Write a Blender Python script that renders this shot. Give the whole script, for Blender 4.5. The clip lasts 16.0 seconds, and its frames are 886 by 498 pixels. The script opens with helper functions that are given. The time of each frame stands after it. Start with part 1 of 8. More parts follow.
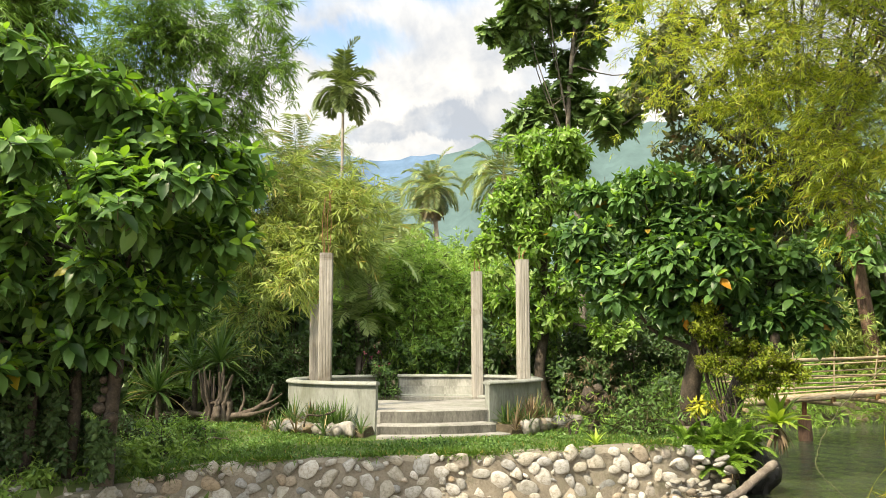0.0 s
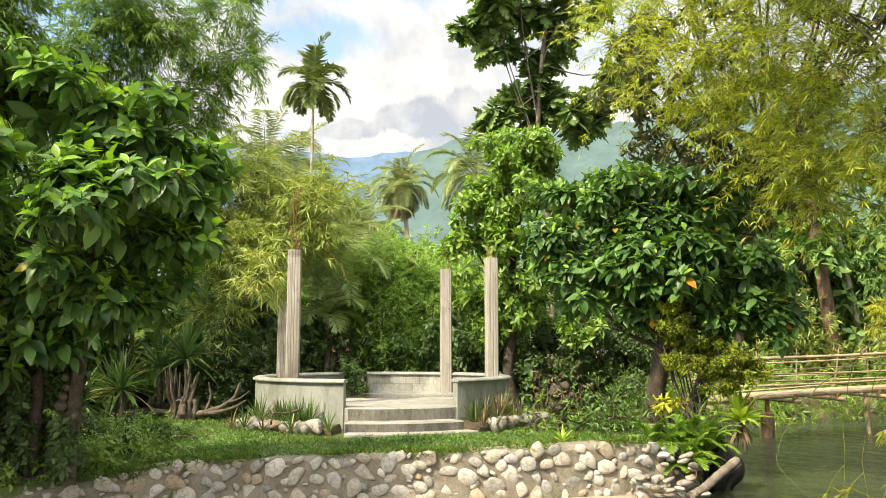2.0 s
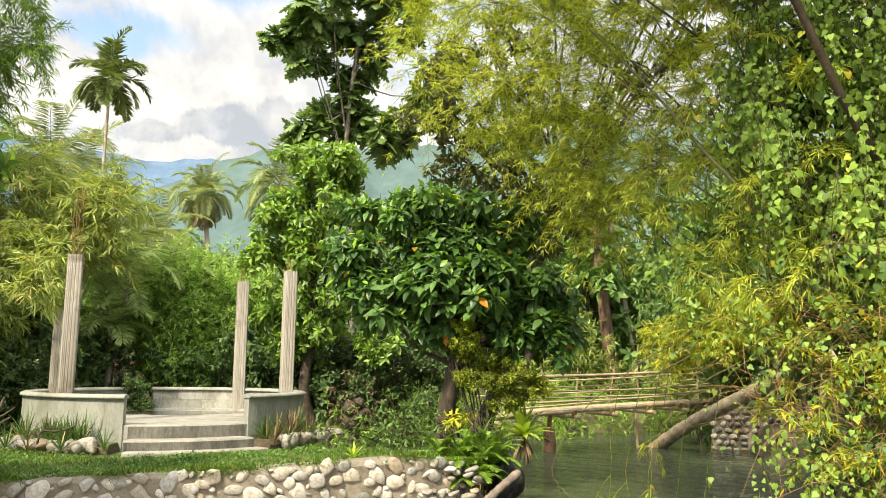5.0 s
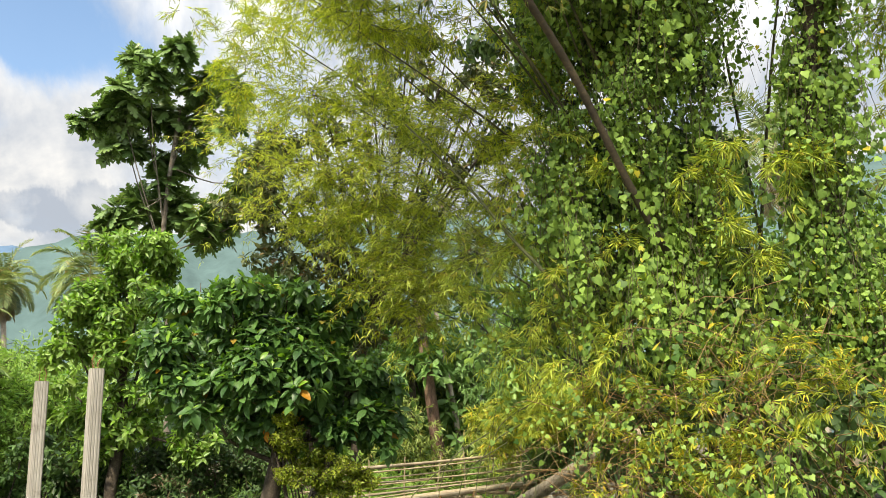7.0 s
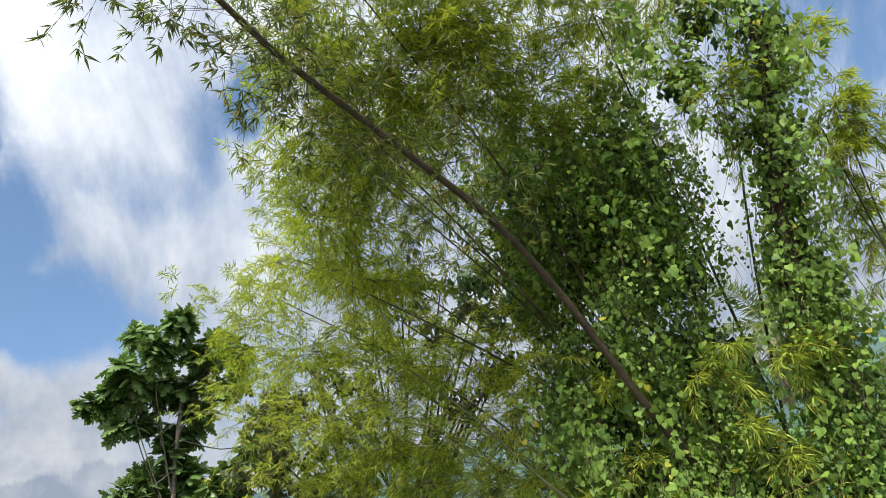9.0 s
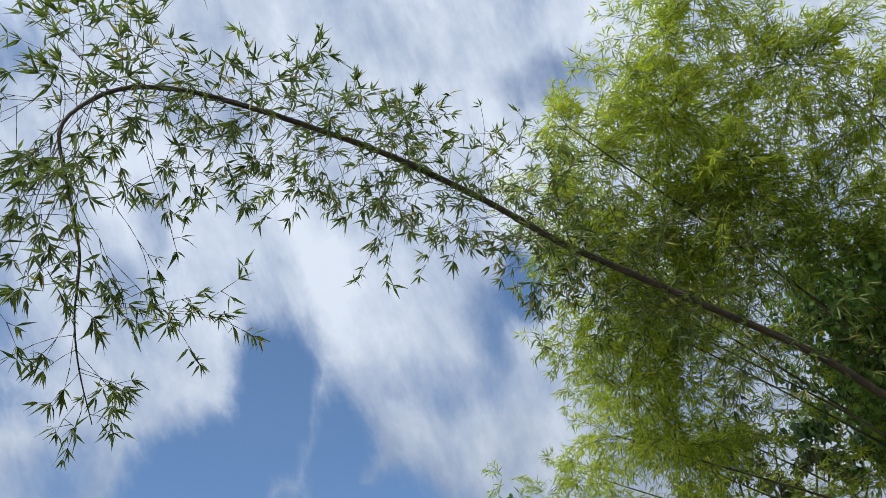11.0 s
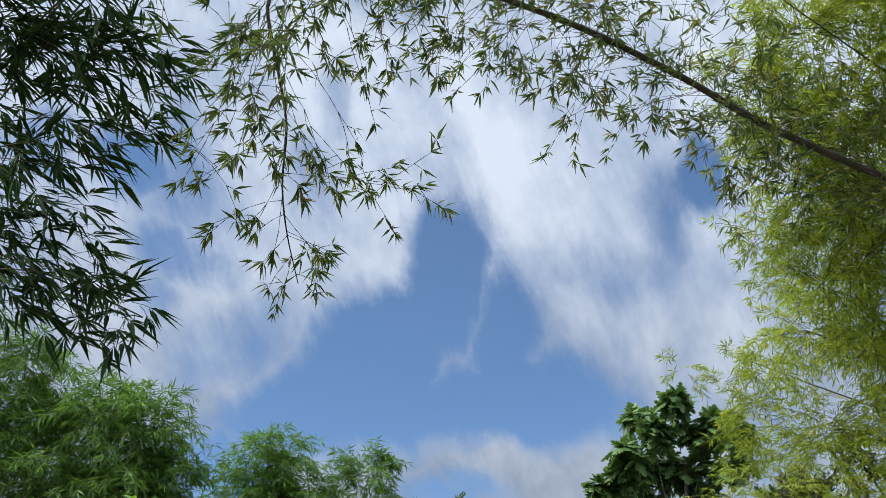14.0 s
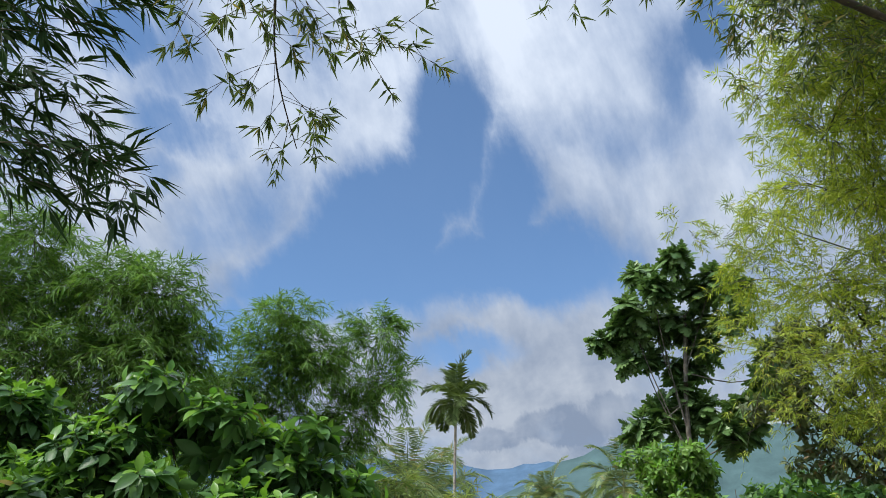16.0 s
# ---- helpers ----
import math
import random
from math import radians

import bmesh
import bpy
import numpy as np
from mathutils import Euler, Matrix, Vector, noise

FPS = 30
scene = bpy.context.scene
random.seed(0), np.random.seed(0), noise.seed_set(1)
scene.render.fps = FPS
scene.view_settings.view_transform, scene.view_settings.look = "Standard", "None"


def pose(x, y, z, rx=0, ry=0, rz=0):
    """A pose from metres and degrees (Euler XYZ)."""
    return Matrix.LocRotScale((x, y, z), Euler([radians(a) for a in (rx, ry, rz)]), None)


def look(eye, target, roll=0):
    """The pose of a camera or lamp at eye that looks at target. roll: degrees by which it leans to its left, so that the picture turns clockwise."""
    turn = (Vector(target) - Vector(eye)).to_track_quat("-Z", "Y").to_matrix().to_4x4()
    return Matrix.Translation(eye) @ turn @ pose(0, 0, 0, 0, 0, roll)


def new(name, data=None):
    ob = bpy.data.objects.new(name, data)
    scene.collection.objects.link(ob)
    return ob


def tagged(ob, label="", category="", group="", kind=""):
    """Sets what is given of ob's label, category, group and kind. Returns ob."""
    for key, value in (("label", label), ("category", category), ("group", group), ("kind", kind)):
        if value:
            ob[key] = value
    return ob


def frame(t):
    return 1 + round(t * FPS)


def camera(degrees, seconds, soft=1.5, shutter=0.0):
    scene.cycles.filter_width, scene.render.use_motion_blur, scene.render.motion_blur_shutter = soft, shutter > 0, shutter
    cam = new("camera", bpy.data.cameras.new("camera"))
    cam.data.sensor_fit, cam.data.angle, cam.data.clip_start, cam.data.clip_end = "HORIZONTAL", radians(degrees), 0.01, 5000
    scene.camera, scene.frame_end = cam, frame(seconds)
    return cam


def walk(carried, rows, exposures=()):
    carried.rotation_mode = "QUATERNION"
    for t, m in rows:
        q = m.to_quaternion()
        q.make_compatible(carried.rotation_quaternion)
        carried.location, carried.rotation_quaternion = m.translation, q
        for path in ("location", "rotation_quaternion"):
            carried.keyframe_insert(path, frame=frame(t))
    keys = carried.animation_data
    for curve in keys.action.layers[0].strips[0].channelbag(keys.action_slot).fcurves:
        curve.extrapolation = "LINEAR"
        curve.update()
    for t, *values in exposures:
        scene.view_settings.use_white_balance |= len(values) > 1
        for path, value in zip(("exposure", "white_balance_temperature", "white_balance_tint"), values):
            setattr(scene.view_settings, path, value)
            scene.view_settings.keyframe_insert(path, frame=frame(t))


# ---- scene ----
cam = camera(57.13, 16.0, soft=0.5)
EYE = 1.23  # the first eye's height over the lawn
ROWS = [
    (0.0, -0.000, -0.000, 0.000, 0.00, 7.24, 0.18),
    (0.5, 0.001, -0.002, -0.002, -0.21, 6.89, 0.03),
    (1.0, 0.005, -0.003, -0.002, -0.57, 6.78, -0.02),
    (1.5, 0.011, -0.005, -0.001, -1.18, 6.85, 0.04),
    (2.0, 0.019, -0.005, 0.001, -2.12, 7.07, 0.06),
    (2.5, 0.030, -0.005, 0.002, -3.46, 7.28, -0.00),
    (3.0, 0.042, -0.004, 0.001, -5.12, 7.46, -0.17),
    (3.2, 0.047, -0.004, -0.000, -5.89, 7.53, -0.22),
    (5.3, 0.122, -0.013, -0.015, -18.10, 8.62, -0.39),
    (5.5, 0.132, -0.016, -0.014, -19.62, 8.89, -0.19),
    (6.0, 0.154, -0.025, -0.006, -23.07, 9.91, 0.46),
    (6.5, 0.172, -0.035, 0.009, -25.73, 11.67, 1.40),
    (7.0, 0.185, -0.045, 0.030, -27.57, 14.15, 2.53),
    (7.5, 0.193, -0.055, 0.056, -28.48, 17.34, 4.06),
    (8.0, 0.197, -0.065, 0.085, -28.55, 21.26, 5.87),
    (8.2, 0.197, -0.070, 0.097, -28.29, 23.00, 6.70),
    (10.3, 0.113, -0.102, 0.208, -10.17, 42.19, 10.92),
    (10.5, 0.096, -0.104, 0.215, -7.49, 43.55, 10.08),
    (11.0, 0.050, -0.110, 0.224, -1.00, 45.87, 7.31),
    (11.5, 0.007, -0.115, 0.224, 3.99, 46.62, 4.11),
    (12.0, -0.026, -0.116, 0.219, 6.77, 46.11, 1.26),
    (12.5, -0.045, -0.110, 0.213, 7.51, 44.62, -0.67),
    (13.0, -0.052, -0.102, 0.207, 7.17, 42.69, -1.73),
    (13.5, -0.056, -0.093, 0.201, 6.74, 40.40, -2.20),
    (14.0, -0.057, -0.085, 0.196, 6.62, 38.02, -2.22),
    (14.5, -0.057, -0.079, 0.192, 6.86, 35.69, -1.99),
    (15.0, -0.055, -0.075, 0.187, 7.23, 33.36, -1.67),
    (15.5, -0.049, -0.073, 0.180, 7.57, 30.99, -1.26),
    (16.0, -0.042, -0.073, 0.172, 7.66, 28.52, -0.98),
]
EXPOSURES = [(0.0, 0.71, 7450, 10), (1.5, 0.77, 7600, 10), (3.2, 0.79, 7600, 10), (5.5, 0.69, 7650, 10), (7.0, 0.49, 7100, 10), (8.2, 0.23, 6600, 10), (10.5, -0.39, 5900, 10), (12.5, -0.52, 5700, 10), (16.0, -0.34, 5750, 10)]
walk(cam, [(t, pose(x, y, EYE + z, 90 + pitch, roll, yaw)) for t, x, y, z, yaw, pitch, roll in ROWS], EXPOSURES)

# ---------------------------------------------------------------- sky and sun
SUN_EL, SUN_AZ = 47.0, 226.0  # azimuth clockwise from +y: behind the viewer, to the left, veiled by thin cloud


def build_sky():
    world = bpy.data.worlds.new("sky")
    scene.world = world
    world.use_nodes = True
    nt = world.node_tree
    nt.nodes.clear()
    N, L = nt.nodes.new, nt.links.new
    out = N("ShaderNodeOutputWorld")
    sky = N("ShaderNodeTexSky")
    sky.sky_type = "NISHITA"
    sky.sun_disc = False
    sky.sun_elevation, sky.sun_rotation = radians(SUN_EL), radians(SUN_AZ)
    sky.air_density, sky.dust_density, sky.ozone_density = 1.0, 0.0, 5.0
    blue = N("ShaderNodeBackground")
    blue.inputs["Strength"].default_value = 0.215
    soften = N("ShaderNodeMix")
    soften.data_type, soften.blend_type = "RGBA", "MULTIPLY"
    soften.inputs[0].default_value = 1.0
    L(sky.outputs[0], soften.inputs[6])
    soften.inputs[7].default_value = (1.15, 1.07, 0.94, 1)
    L(soften.outputs[2], blue.inputs["Color"])
    tc = N("ShaderNodeTexCoord")

    def math_node(op, a, b=None, clamp=False):
        n = N("ShaderNodeMath")
        n.operation, n.use_clamp = op, clamp
        for k, v in enumerate((a, b)):
            if v is None:
                continue
            if isinstance(v, (int, float)):
                n.inputs[k].default_value = v
            else:
                L(v, n.inputs[k])
        return n.outputs[0]

    # cloud sheet: the direction thrown on to a plane square to the main view upwards
    sep = N("ShaderNodeSeparateXYZ")
    L(tc.outputs["Generated"], sep.inputs[0])
    yaw0, el0 = radians(7.2), radians(42.7)
    ahead = Vector((-math.sin(yaw0) * math.cos(el0), math.cos(yaw0) * math.cos(el0), math.sin(el0)))
    across = Vector((math.cos(yaw0), math.sin(yaw0), 0.0))

    def along(axis):
        n = N("ShaderNodeVectorMath")
        n.operation = "DOT_PRODUCT"
        L(tc.outputs["Generated"], n.inputs[0])
        n.inputs[1].default_value = axis
        return n.outputs["Value"]

    den = math_node("MAXIMUM", along(ahead), 0.18)
    com = N("ShaderNodeCombineXYZ")
    L(math_node("DIVIDE", along(across), den), com.inputs[0])
    L(math_node("DIVIDE", along(across.cross(ahead)), den), com.inputs[1])

    def cloud_noise(scale, detail, rough, distort, offset, stretch=(1, 1, 1), turn=0.0, colour=False):
        spin = N("ShaderNodeMapping")
        spin.inputs["Rotation"].default_value = (0, 0, radians(turn))
        L(com.outputs[0], spin.inputs[0])
        mp = N("ShaderNodeMapping")
        mp.inputs["Location"].default_value = offset
        mp.inputs["Scale"].default_value = stretch
        L(spin.outputs[0], mp.inputs[0])
        n = N("ShaderNodeTexNoise")
        n.inputs["Scale"].default_value, n.inputs["Detail"].default_value = scale, detail
        n.inputs["Roughness"].default_value, n.inputs["Distortion"].default_value = rough, distort
        L(mp.outputs[0], n.inputs["Vector"])
        return n.outputs["Color" if colour else "Fac"]

    big = cloud_noise(3.0, 9, 0.62, 0.2, (3.1, 1.7, 0.0))
    wisps = cloud_noise(11.0, 8, 0.64, 0.25, (7.4, 2.2, 1.0), (1.0, 0.30, 1.0), -20)
    puffs = cloud_noise(7.0, 9, 0.6, 0.3, (2.4, 8.2, 1.0))
    high = N("ShaderNodeMapRange")
    high.interpolation_type = "SMOOTHSTEP"
    high.inputs["From Min"].default_value, high.inputs["From Max"].default_value = 0.30, 0.52
    L(sep.outputs["Z"], high.inputs["Value"])

    def by_height(low, up):
        n = N("ShaderNodeMix")
        L(high.outputs[0], n.inputs[0])
        L(low, n.inputs[2])
        L(up, n.inputs[3])
        return n.outputs[0]

    # open blue gaps between the clouds: place on the sheet, half sizes, turn, depth
    gaps = [(-0.007, -0.104, 0.052, 0.090, 1, 1.0), (-0.081, -0.196, 0.118, 0.059, 31, 1.0), (0.051, -0.179, 0.048, 0.090, 1, 1.0), (-0.114, -0.273, 0.132, 0.056, 2, 1.0), (0.066, -0.268, 0.131, 0.052, -6, 1.0),
            (-0.330, -0.007, 0.056, 0.085, 1, 0.5), (-0.275, -0.200, 0.075, 0.07, 1, 0.42), (-0.515, 0.017, 0.064, 0.035, 1, 0.5), (0.272, -0.035, 0.031, 0.075, 11, 0.55),
            (-0.127, 0.240, 0.056, 0.05, 1, 0.35), (0.350, 0.298, 0.082, 0.034, 1, 0.45), (-0.269, -0.369, 0.067, 0.055, 1, 0.9), (0.020, -0.373, 0.058, 0.024, -12, 0.6), (-0.192, -0.300, 0.094, 0.045, 1, 0.9),
            (-0.394, -0.001, 0.056, 0.042, 1, 0.70), (-0.336, -0.091, 0.053, 0.042, 1, 0.70), (-0.507, -0.011, 0.050, 0.028, 1, 0.50), (-0.355, -0.147, 0.042, 0.024, 11, 0.50), (0.294, 0.014, 0.034, 0.052, 1, 0.80), (-0.136, 0.095, 0.028, 0.063, -19, 0.35), (-0.069, 0.208, 0.042, 0.031, 1, 0.35), (-0.323, 0.280, 0.035, 0.031, 1, 0.30), (0.213, -0.105, 0.124, 0.045, 1, 0.35), (-0.176, 0.011, 0.028, 0.063, 11, 0.30),
            (-1.1, 0.2, 0.3, 0.2, 20, 0.6), (1.4, 0.5, 0.4, 0.3, 0, 0.6)]
    rough_edge = N("ShaderNodeVectorMath")
    rough_edge.operation = "MULTIPLY_ADD"
    L(cloud_noise(5.0, 7, 0.62, 0.0, (0.3, 4.2, 0.0), (1.0, 0.5, 1.0), -20, True), rough_edge.inputs[0])
    rough_edge.inputs[1].default_value, rough_edge.inputs[2].default_value = (0.15, 0.21, 0.0), (-0.075, -0.105, 0.0)
    ways = N("ShaderNodeVectorMath")
    L(com.outputs[0], ways.inputs[0])
    L(rough_edge.outputs[0], ways.inputs[1])

    def spots(rows, inner, outer):
        total = None
        for u, v, ru, rv, turn, amount in rows:
            mp = N("ShaderNodeMapping")
            mp.vector_type = "TEXTURE"
            mp.inputs["Location"].default_value, mp.inputs["Rotation"].default_value, mp.inputs["Scale"].default_value = (u, v, 0), (0, 0, radians(turn)), (ru, rv, 1)
            L(ways.outputs[0], mp.inputs[0])
            ln = N("ShaderNodeVectorMath")
            ln.operation = "LENGTH"
            L(mp.outputs[0], ln.inputs[0])
            mr = N("ShaderNodeMapRange")
            mr.interpolation_type = "SMOOTHSTEP"
            mr.inputs["From Min"].default_value, mr.inputs["From Max"].default_value = outer, inner
            mr.inputs["To Max"].default_value = amount
            L(ln.outputs["Value"], mr.inputs["Value"])
            total = mr.outputs[0] if total is None else math_node("MAXIMUM", total, mr.outputs[0])
        return total

    mask = spots(gaps, 0.3, 1.65)
    tex = math_node("ADD", math_node("MULTIPLY", big, 1.0), math_node("MULTIPLY", by_height(puffs, wisps), 0.85))
    cover = math_node("SUBTRACT", math_node("ADD", tex, -0.16), math_node("MULTIPLY", mask, 0.88))
    ramp = N("ShaderNodeMapRange")
    ramp.interpolation_type = "SMOOTHSTEP"
    ramp.inputs["From Min"].default_value, ramp.inputs["From Max"].default_value = 0.10, 0.86
    ramp.inputs["To Min"].default_value, ramp.inputs["To Max"].default_value = 0.02, 0.97
    L(cover, ramp.inputs["Value"])
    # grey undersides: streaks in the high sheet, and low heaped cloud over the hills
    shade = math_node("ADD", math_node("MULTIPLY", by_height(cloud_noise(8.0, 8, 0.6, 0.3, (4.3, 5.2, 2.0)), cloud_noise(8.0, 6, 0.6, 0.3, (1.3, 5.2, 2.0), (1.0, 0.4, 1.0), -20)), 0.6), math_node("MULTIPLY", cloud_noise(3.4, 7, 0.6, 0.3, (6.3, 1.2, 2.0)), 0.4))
    heap = spots([(0.135, -0.485, 0.06, 0.034, 5, 0.14), (0.22, -0.475, 0.05, 0.036, 0, 0.12), (0.06, -0.505, 0.05, 0.018, 0, 0.10)], 0.75, 1.12)
    fine = cloud_noise(30.0, 4, 0.55, 0.2, (2.3, 0.2, 0.0), (1.0, 0.55, 1.0), -20)
    shade = math_node("SUBTRACT", math_node("ADD", shade, math_node("MULTIPLY", math_node("ADD", fine, -0.5), 0.22)), heap)
    tone = N("ShaderNodeValToRGB")
    tone.color_ramp.elements[0].position, tone.color_ramp.elements[0].color = 0.38, (0.50, 0.57, 0.69, 1)
    tone.color_ramp.elements[1].position, tone.color_ramp.elements[1].color = 0.60, (0.98, 1.0, 1.02, 1)
    L(shade, tone.inputs[0])
    white = N("ShaderNodeBackground")
    white.inputs["Strength"].default_value = 1.5
    L(tone.outputs[0], white.inputs["Color"])
    rise = N("ShaderNodeMapRange")
    rise.interpolation_type = "SMOOTHSTEP"
    rise.inputs["From Min"].default_value, rise.inputs["From Max"].default_value = 0.26, 0.72
    rise.inputs["To Min"].default_value, rise.inputs["To Max"].default_value = 0.70, 1.13
    L(sep.outputs["Z"], rise.inputs["Value"])
    # thin cloud towards the sun, out of view, brightened to add front light
    near_sun = N("ShaderNodeVectorMath")
    near_sun.operation = "DOT_PRODUCT"
    L(tc.outputs["Generated"], near_sun.inputs[0])
    near_sun.inputs[1].default_value = (math.sin(radians(SUN_AZ)) * math.cos(radians(SUN_EL)), math.cos(radians(SUN_AZ)) * math.cos(radians(SUN_EL)), math.sin(radians(SUN_EL)))
    glow = N("ShaderNodeMapRange")
    glow.interpolation_type = "SMOOTHSTEP"
    glow.inputs["From Min"].default_value, glow.inputs["From Max"].default_value = 0.5, 1.0
    glow.inputs["To Min"].default_value, glow.inputs["To Max"].default_value = 1.0, 3.6
    L(near_sun.outputs["Value"], glow.inputs["Value"])
    L(math_node("MULTIPLY", rise.outputs[0], glow.outputs[0]), white.inputs["Strength"])
    mix = N("ShaderNodeMixShader")
    L(ramp.outputs[0], mix.inputs[0])
    L(blue.outputs[0], mix.inputs[1])
    L(white.outputs[0], mix.inputs[2])
    L(mix.outputs[0], out.inputs["Surface"])


build_sky()
sun_data = bpy.data.lights.new("sun", "SUN")
sun_data.energy, sun_data.angle, sun_data.color = 5.0, radians(4.0), (1.0, 0.91, 0.74)
sun = new("sun", sun_data)
_az, _el = radians(SUN_AZ), radians(SUN_EL)
sun.matrix_world = look((math.sin(_az) * math.cos(_el) * 60, math.cos(_az) * math.cos(_el) * 60, math.sin(_el) * 60), (0, 0, 0))


# ---------------------------------------------------------------- materials
def nodes_of(name):
    m = bpy.data.materials.new(name)
    m.use_nodes = True
    nt = m.node_tree
    return m, nt, nt.nodes["Principled BSDF"]


def noise_node(nt, scale, detail=5.0, rough=0.6, coord="Object", distort=0.0):
    tc = nt.nodes.new("ShaderNodeTexCoord")
    n = nt.nodes.new("ShaderNodeTexNoise")
    n.inputs["Scale"].default_value, n.inputs["Detail"].default_value = scale, detail
    n.inputs["Roughness"].default_value, n.inputs["Distortion"].default_value = rough, distort
    nt.links.new(tc.outputs[coord], n.inputs["Vector"])
    return n


def ramp_node(nt, fac, stops):
    r = nt.nodes.new("ShaderNodeValToRGB")
    e = r.color_ramp.elements
    while len(e) < len(stops):
        e.new(0.5)
    for el, (p, c) in zip(e, stops):
        el.position, el.color = p, (*c, 1)
    nt.links.new(fac, r.inputs[0])
    return r


def mix_color(nt, fac, a, b, mode="MIX"):
    m = nt.nodes.new("ShaderNodeMix")
    m.data_type, m.blend_type = "RGBA", mode
    for sock, v in ((m.inputs[0], fac), (m.inputs[6], a), (m.inputs[7], b)):
        if isinstance(v, (int, float)):
            sock.default_value = v
        elif isinstance(v, tuple):
            sock.default_value = (*v, 1)
        else:
            nt.links.new(v, sock)
    return m.outputs[2]


def bump(nt, bsdf, height, strength, distance=0.02):
    b = nt.nodes.new("ShaderNodeBump")
    b.inputs["Strength"].default_value, b.inputs["Distance"].default_value = strength, distance
    nt.links.new(height, b.inputs["Height"])
    nt.links.new(b.outputs[0], bsdf.inputs["Normal"])


def rough_surface(name, stops, scale, fine, rough=0.9, strength=0.5, distance=0.02, stain=None, streak=1.0):
    """Mineral or bark: broad patches, fine grain, relief; stain: colour and share of a second, larger mottling."""
    m, nt, b = nodes_of(name)
    a, f = noise_node(nt, scale, 6, 0.65), noise_node(nt, fine, 4, 0.7)
    if streak != 1.0:
        for q in (a, f):
            mp = nt.nodes.new("ShaderNodeMapping")
            mp.inputs["Scale"].default_value = (1, 1, streak)
            nt.links.new(q.inputs["Vector"].links[0].from_socket, mp.inputs[0])
            nt.links.new(mp.outputs[0], q.inputs["Vector"])
    both = nt.nodes.new("ShaderNodeMath")
    both.operation = "ADD"
    half = nt.nodes.new("ShaderNodeMath")
    half.operation, half.inputs[1].default_value = "MULTIPLY_ADD", 0.6
    half.inputs[2].default_value = -0.3
    nt.links.new(f.outputs["Fac"], half.inputs[0])
    nt.links.new(a.outputs["Fac"], both.inputs[0])
    nt.links.new(half.outputs[0], both.inputs[1])
    col = ramp_node(nt, both.outputs[0], stops).outputs[0]
    if stain:
        s = noise_node(nt, scale * 0.37, 7, 0.7, distort=0.6)
        k = ramp_node(nt, s.outputs["Fac"], [(0.52, (0, 0, 0)), (0.66, (stain[1],) * 3)])
        col = mix_color(nt, k.outputs[0], col, stain[0])
    nt.links.new(col, b.inputs["Base Color"])
    b.inputs["Roughness"].default_value = rough
    bump(nt, b, both.outputs[0], strength, distance)
    return m


def leaf_material(name, dark, light, old=None, translucent=0.35, rough=0.45, patch=0.7, sheen=0.32, dull=0.16):
    """Foliage: every leaf its own shade, broad patches of lighter growth, light passing through."""
    m, nt, b = nodes_of(name)
    geo = nt.nodes.new("ShaderNodeNewGeometry")
    big = noise_node(nt, patch, 2, 0.5)
    add = nt.nodes.new("ShaderNodeMath")
    add.operation, add.inputs[1].default_value = "MULTIPLY_ADD", 0.85
    info = nt.nodes.new("ShaderNodeObjectInfo")
    both = nt.nodes.new("ShaderNodeMath")
    nt.links.new(geo.outputs["Random Per Island"], both.inputs[0])
    nt.links.new(info.outputs["Random"], both.inputs[1])
    own = nt.nodes.new("ShaderNodeMath")
    own.operation = "FRACT"
    nt.links.new(both.outputs[0], own.inputs[0])
    nt.links.new(own.outputs[0], add.inputs[0])
    sh = nt.nodes.new("ShaderNodeMath")
    sh.operation, sh.inputs[1].default_value, sh.inputs[2].default_value = "MULTIPLY_ADD", 1.3, -0.58
    nt.links.new(big.outputs["Fac"], sh.inputs[0])
    nt.links.new(sh.outputs[0], add.inputs[2])
    grey = [0.3 * c[0] + 0.6 * c[1] + 0.1 * c[2] for c in (dark, light)]
    dark, light = (tuple((1 - dull) * v + dull * g for v in c) for c, g in zip((dark, light), grey))
    stops = [(0.0, dark), (0.75, light)]
    col = ramp_node(nt, add.outputs[0], stops).outputs[0]
    if old:
        k = ramp_node(nt, own.outputs[0], [(1 - old[1] - 0.01, (0, 0, 0)), (1 - old[1], (1, 1, 1))])
        col = mix_color(nt, k.outputs[0], col, old[0])
    nt.links.new(col, b.inputs["Base Color"])
    b.inputs["Roughness"].default_value = rough
    b.inputs["Specular IOR Level"].default_value = sheen
    tr = nt.nodes.new("ShaderNodeBsdfTranslucent")
    warm = mix_color(nt, 1.0, col, (1.12, 1.15, 0.65), "MULTIPLY")
    nt.links.new(warm, tr.inputs["Color"])
    mx = nt.nodes.new("ShaderNodeMixShader")
    mx.inputs[0].default_value = translucent
    nt.links.new(b.outputs[0], mx.inputs[1])
    nt.links.new(tr.outputs[0], mx.inputs[2])
    nt.links.new(mx.outputs[0], nt.nodes["Material Output"].inputs["Surface"])
    return m


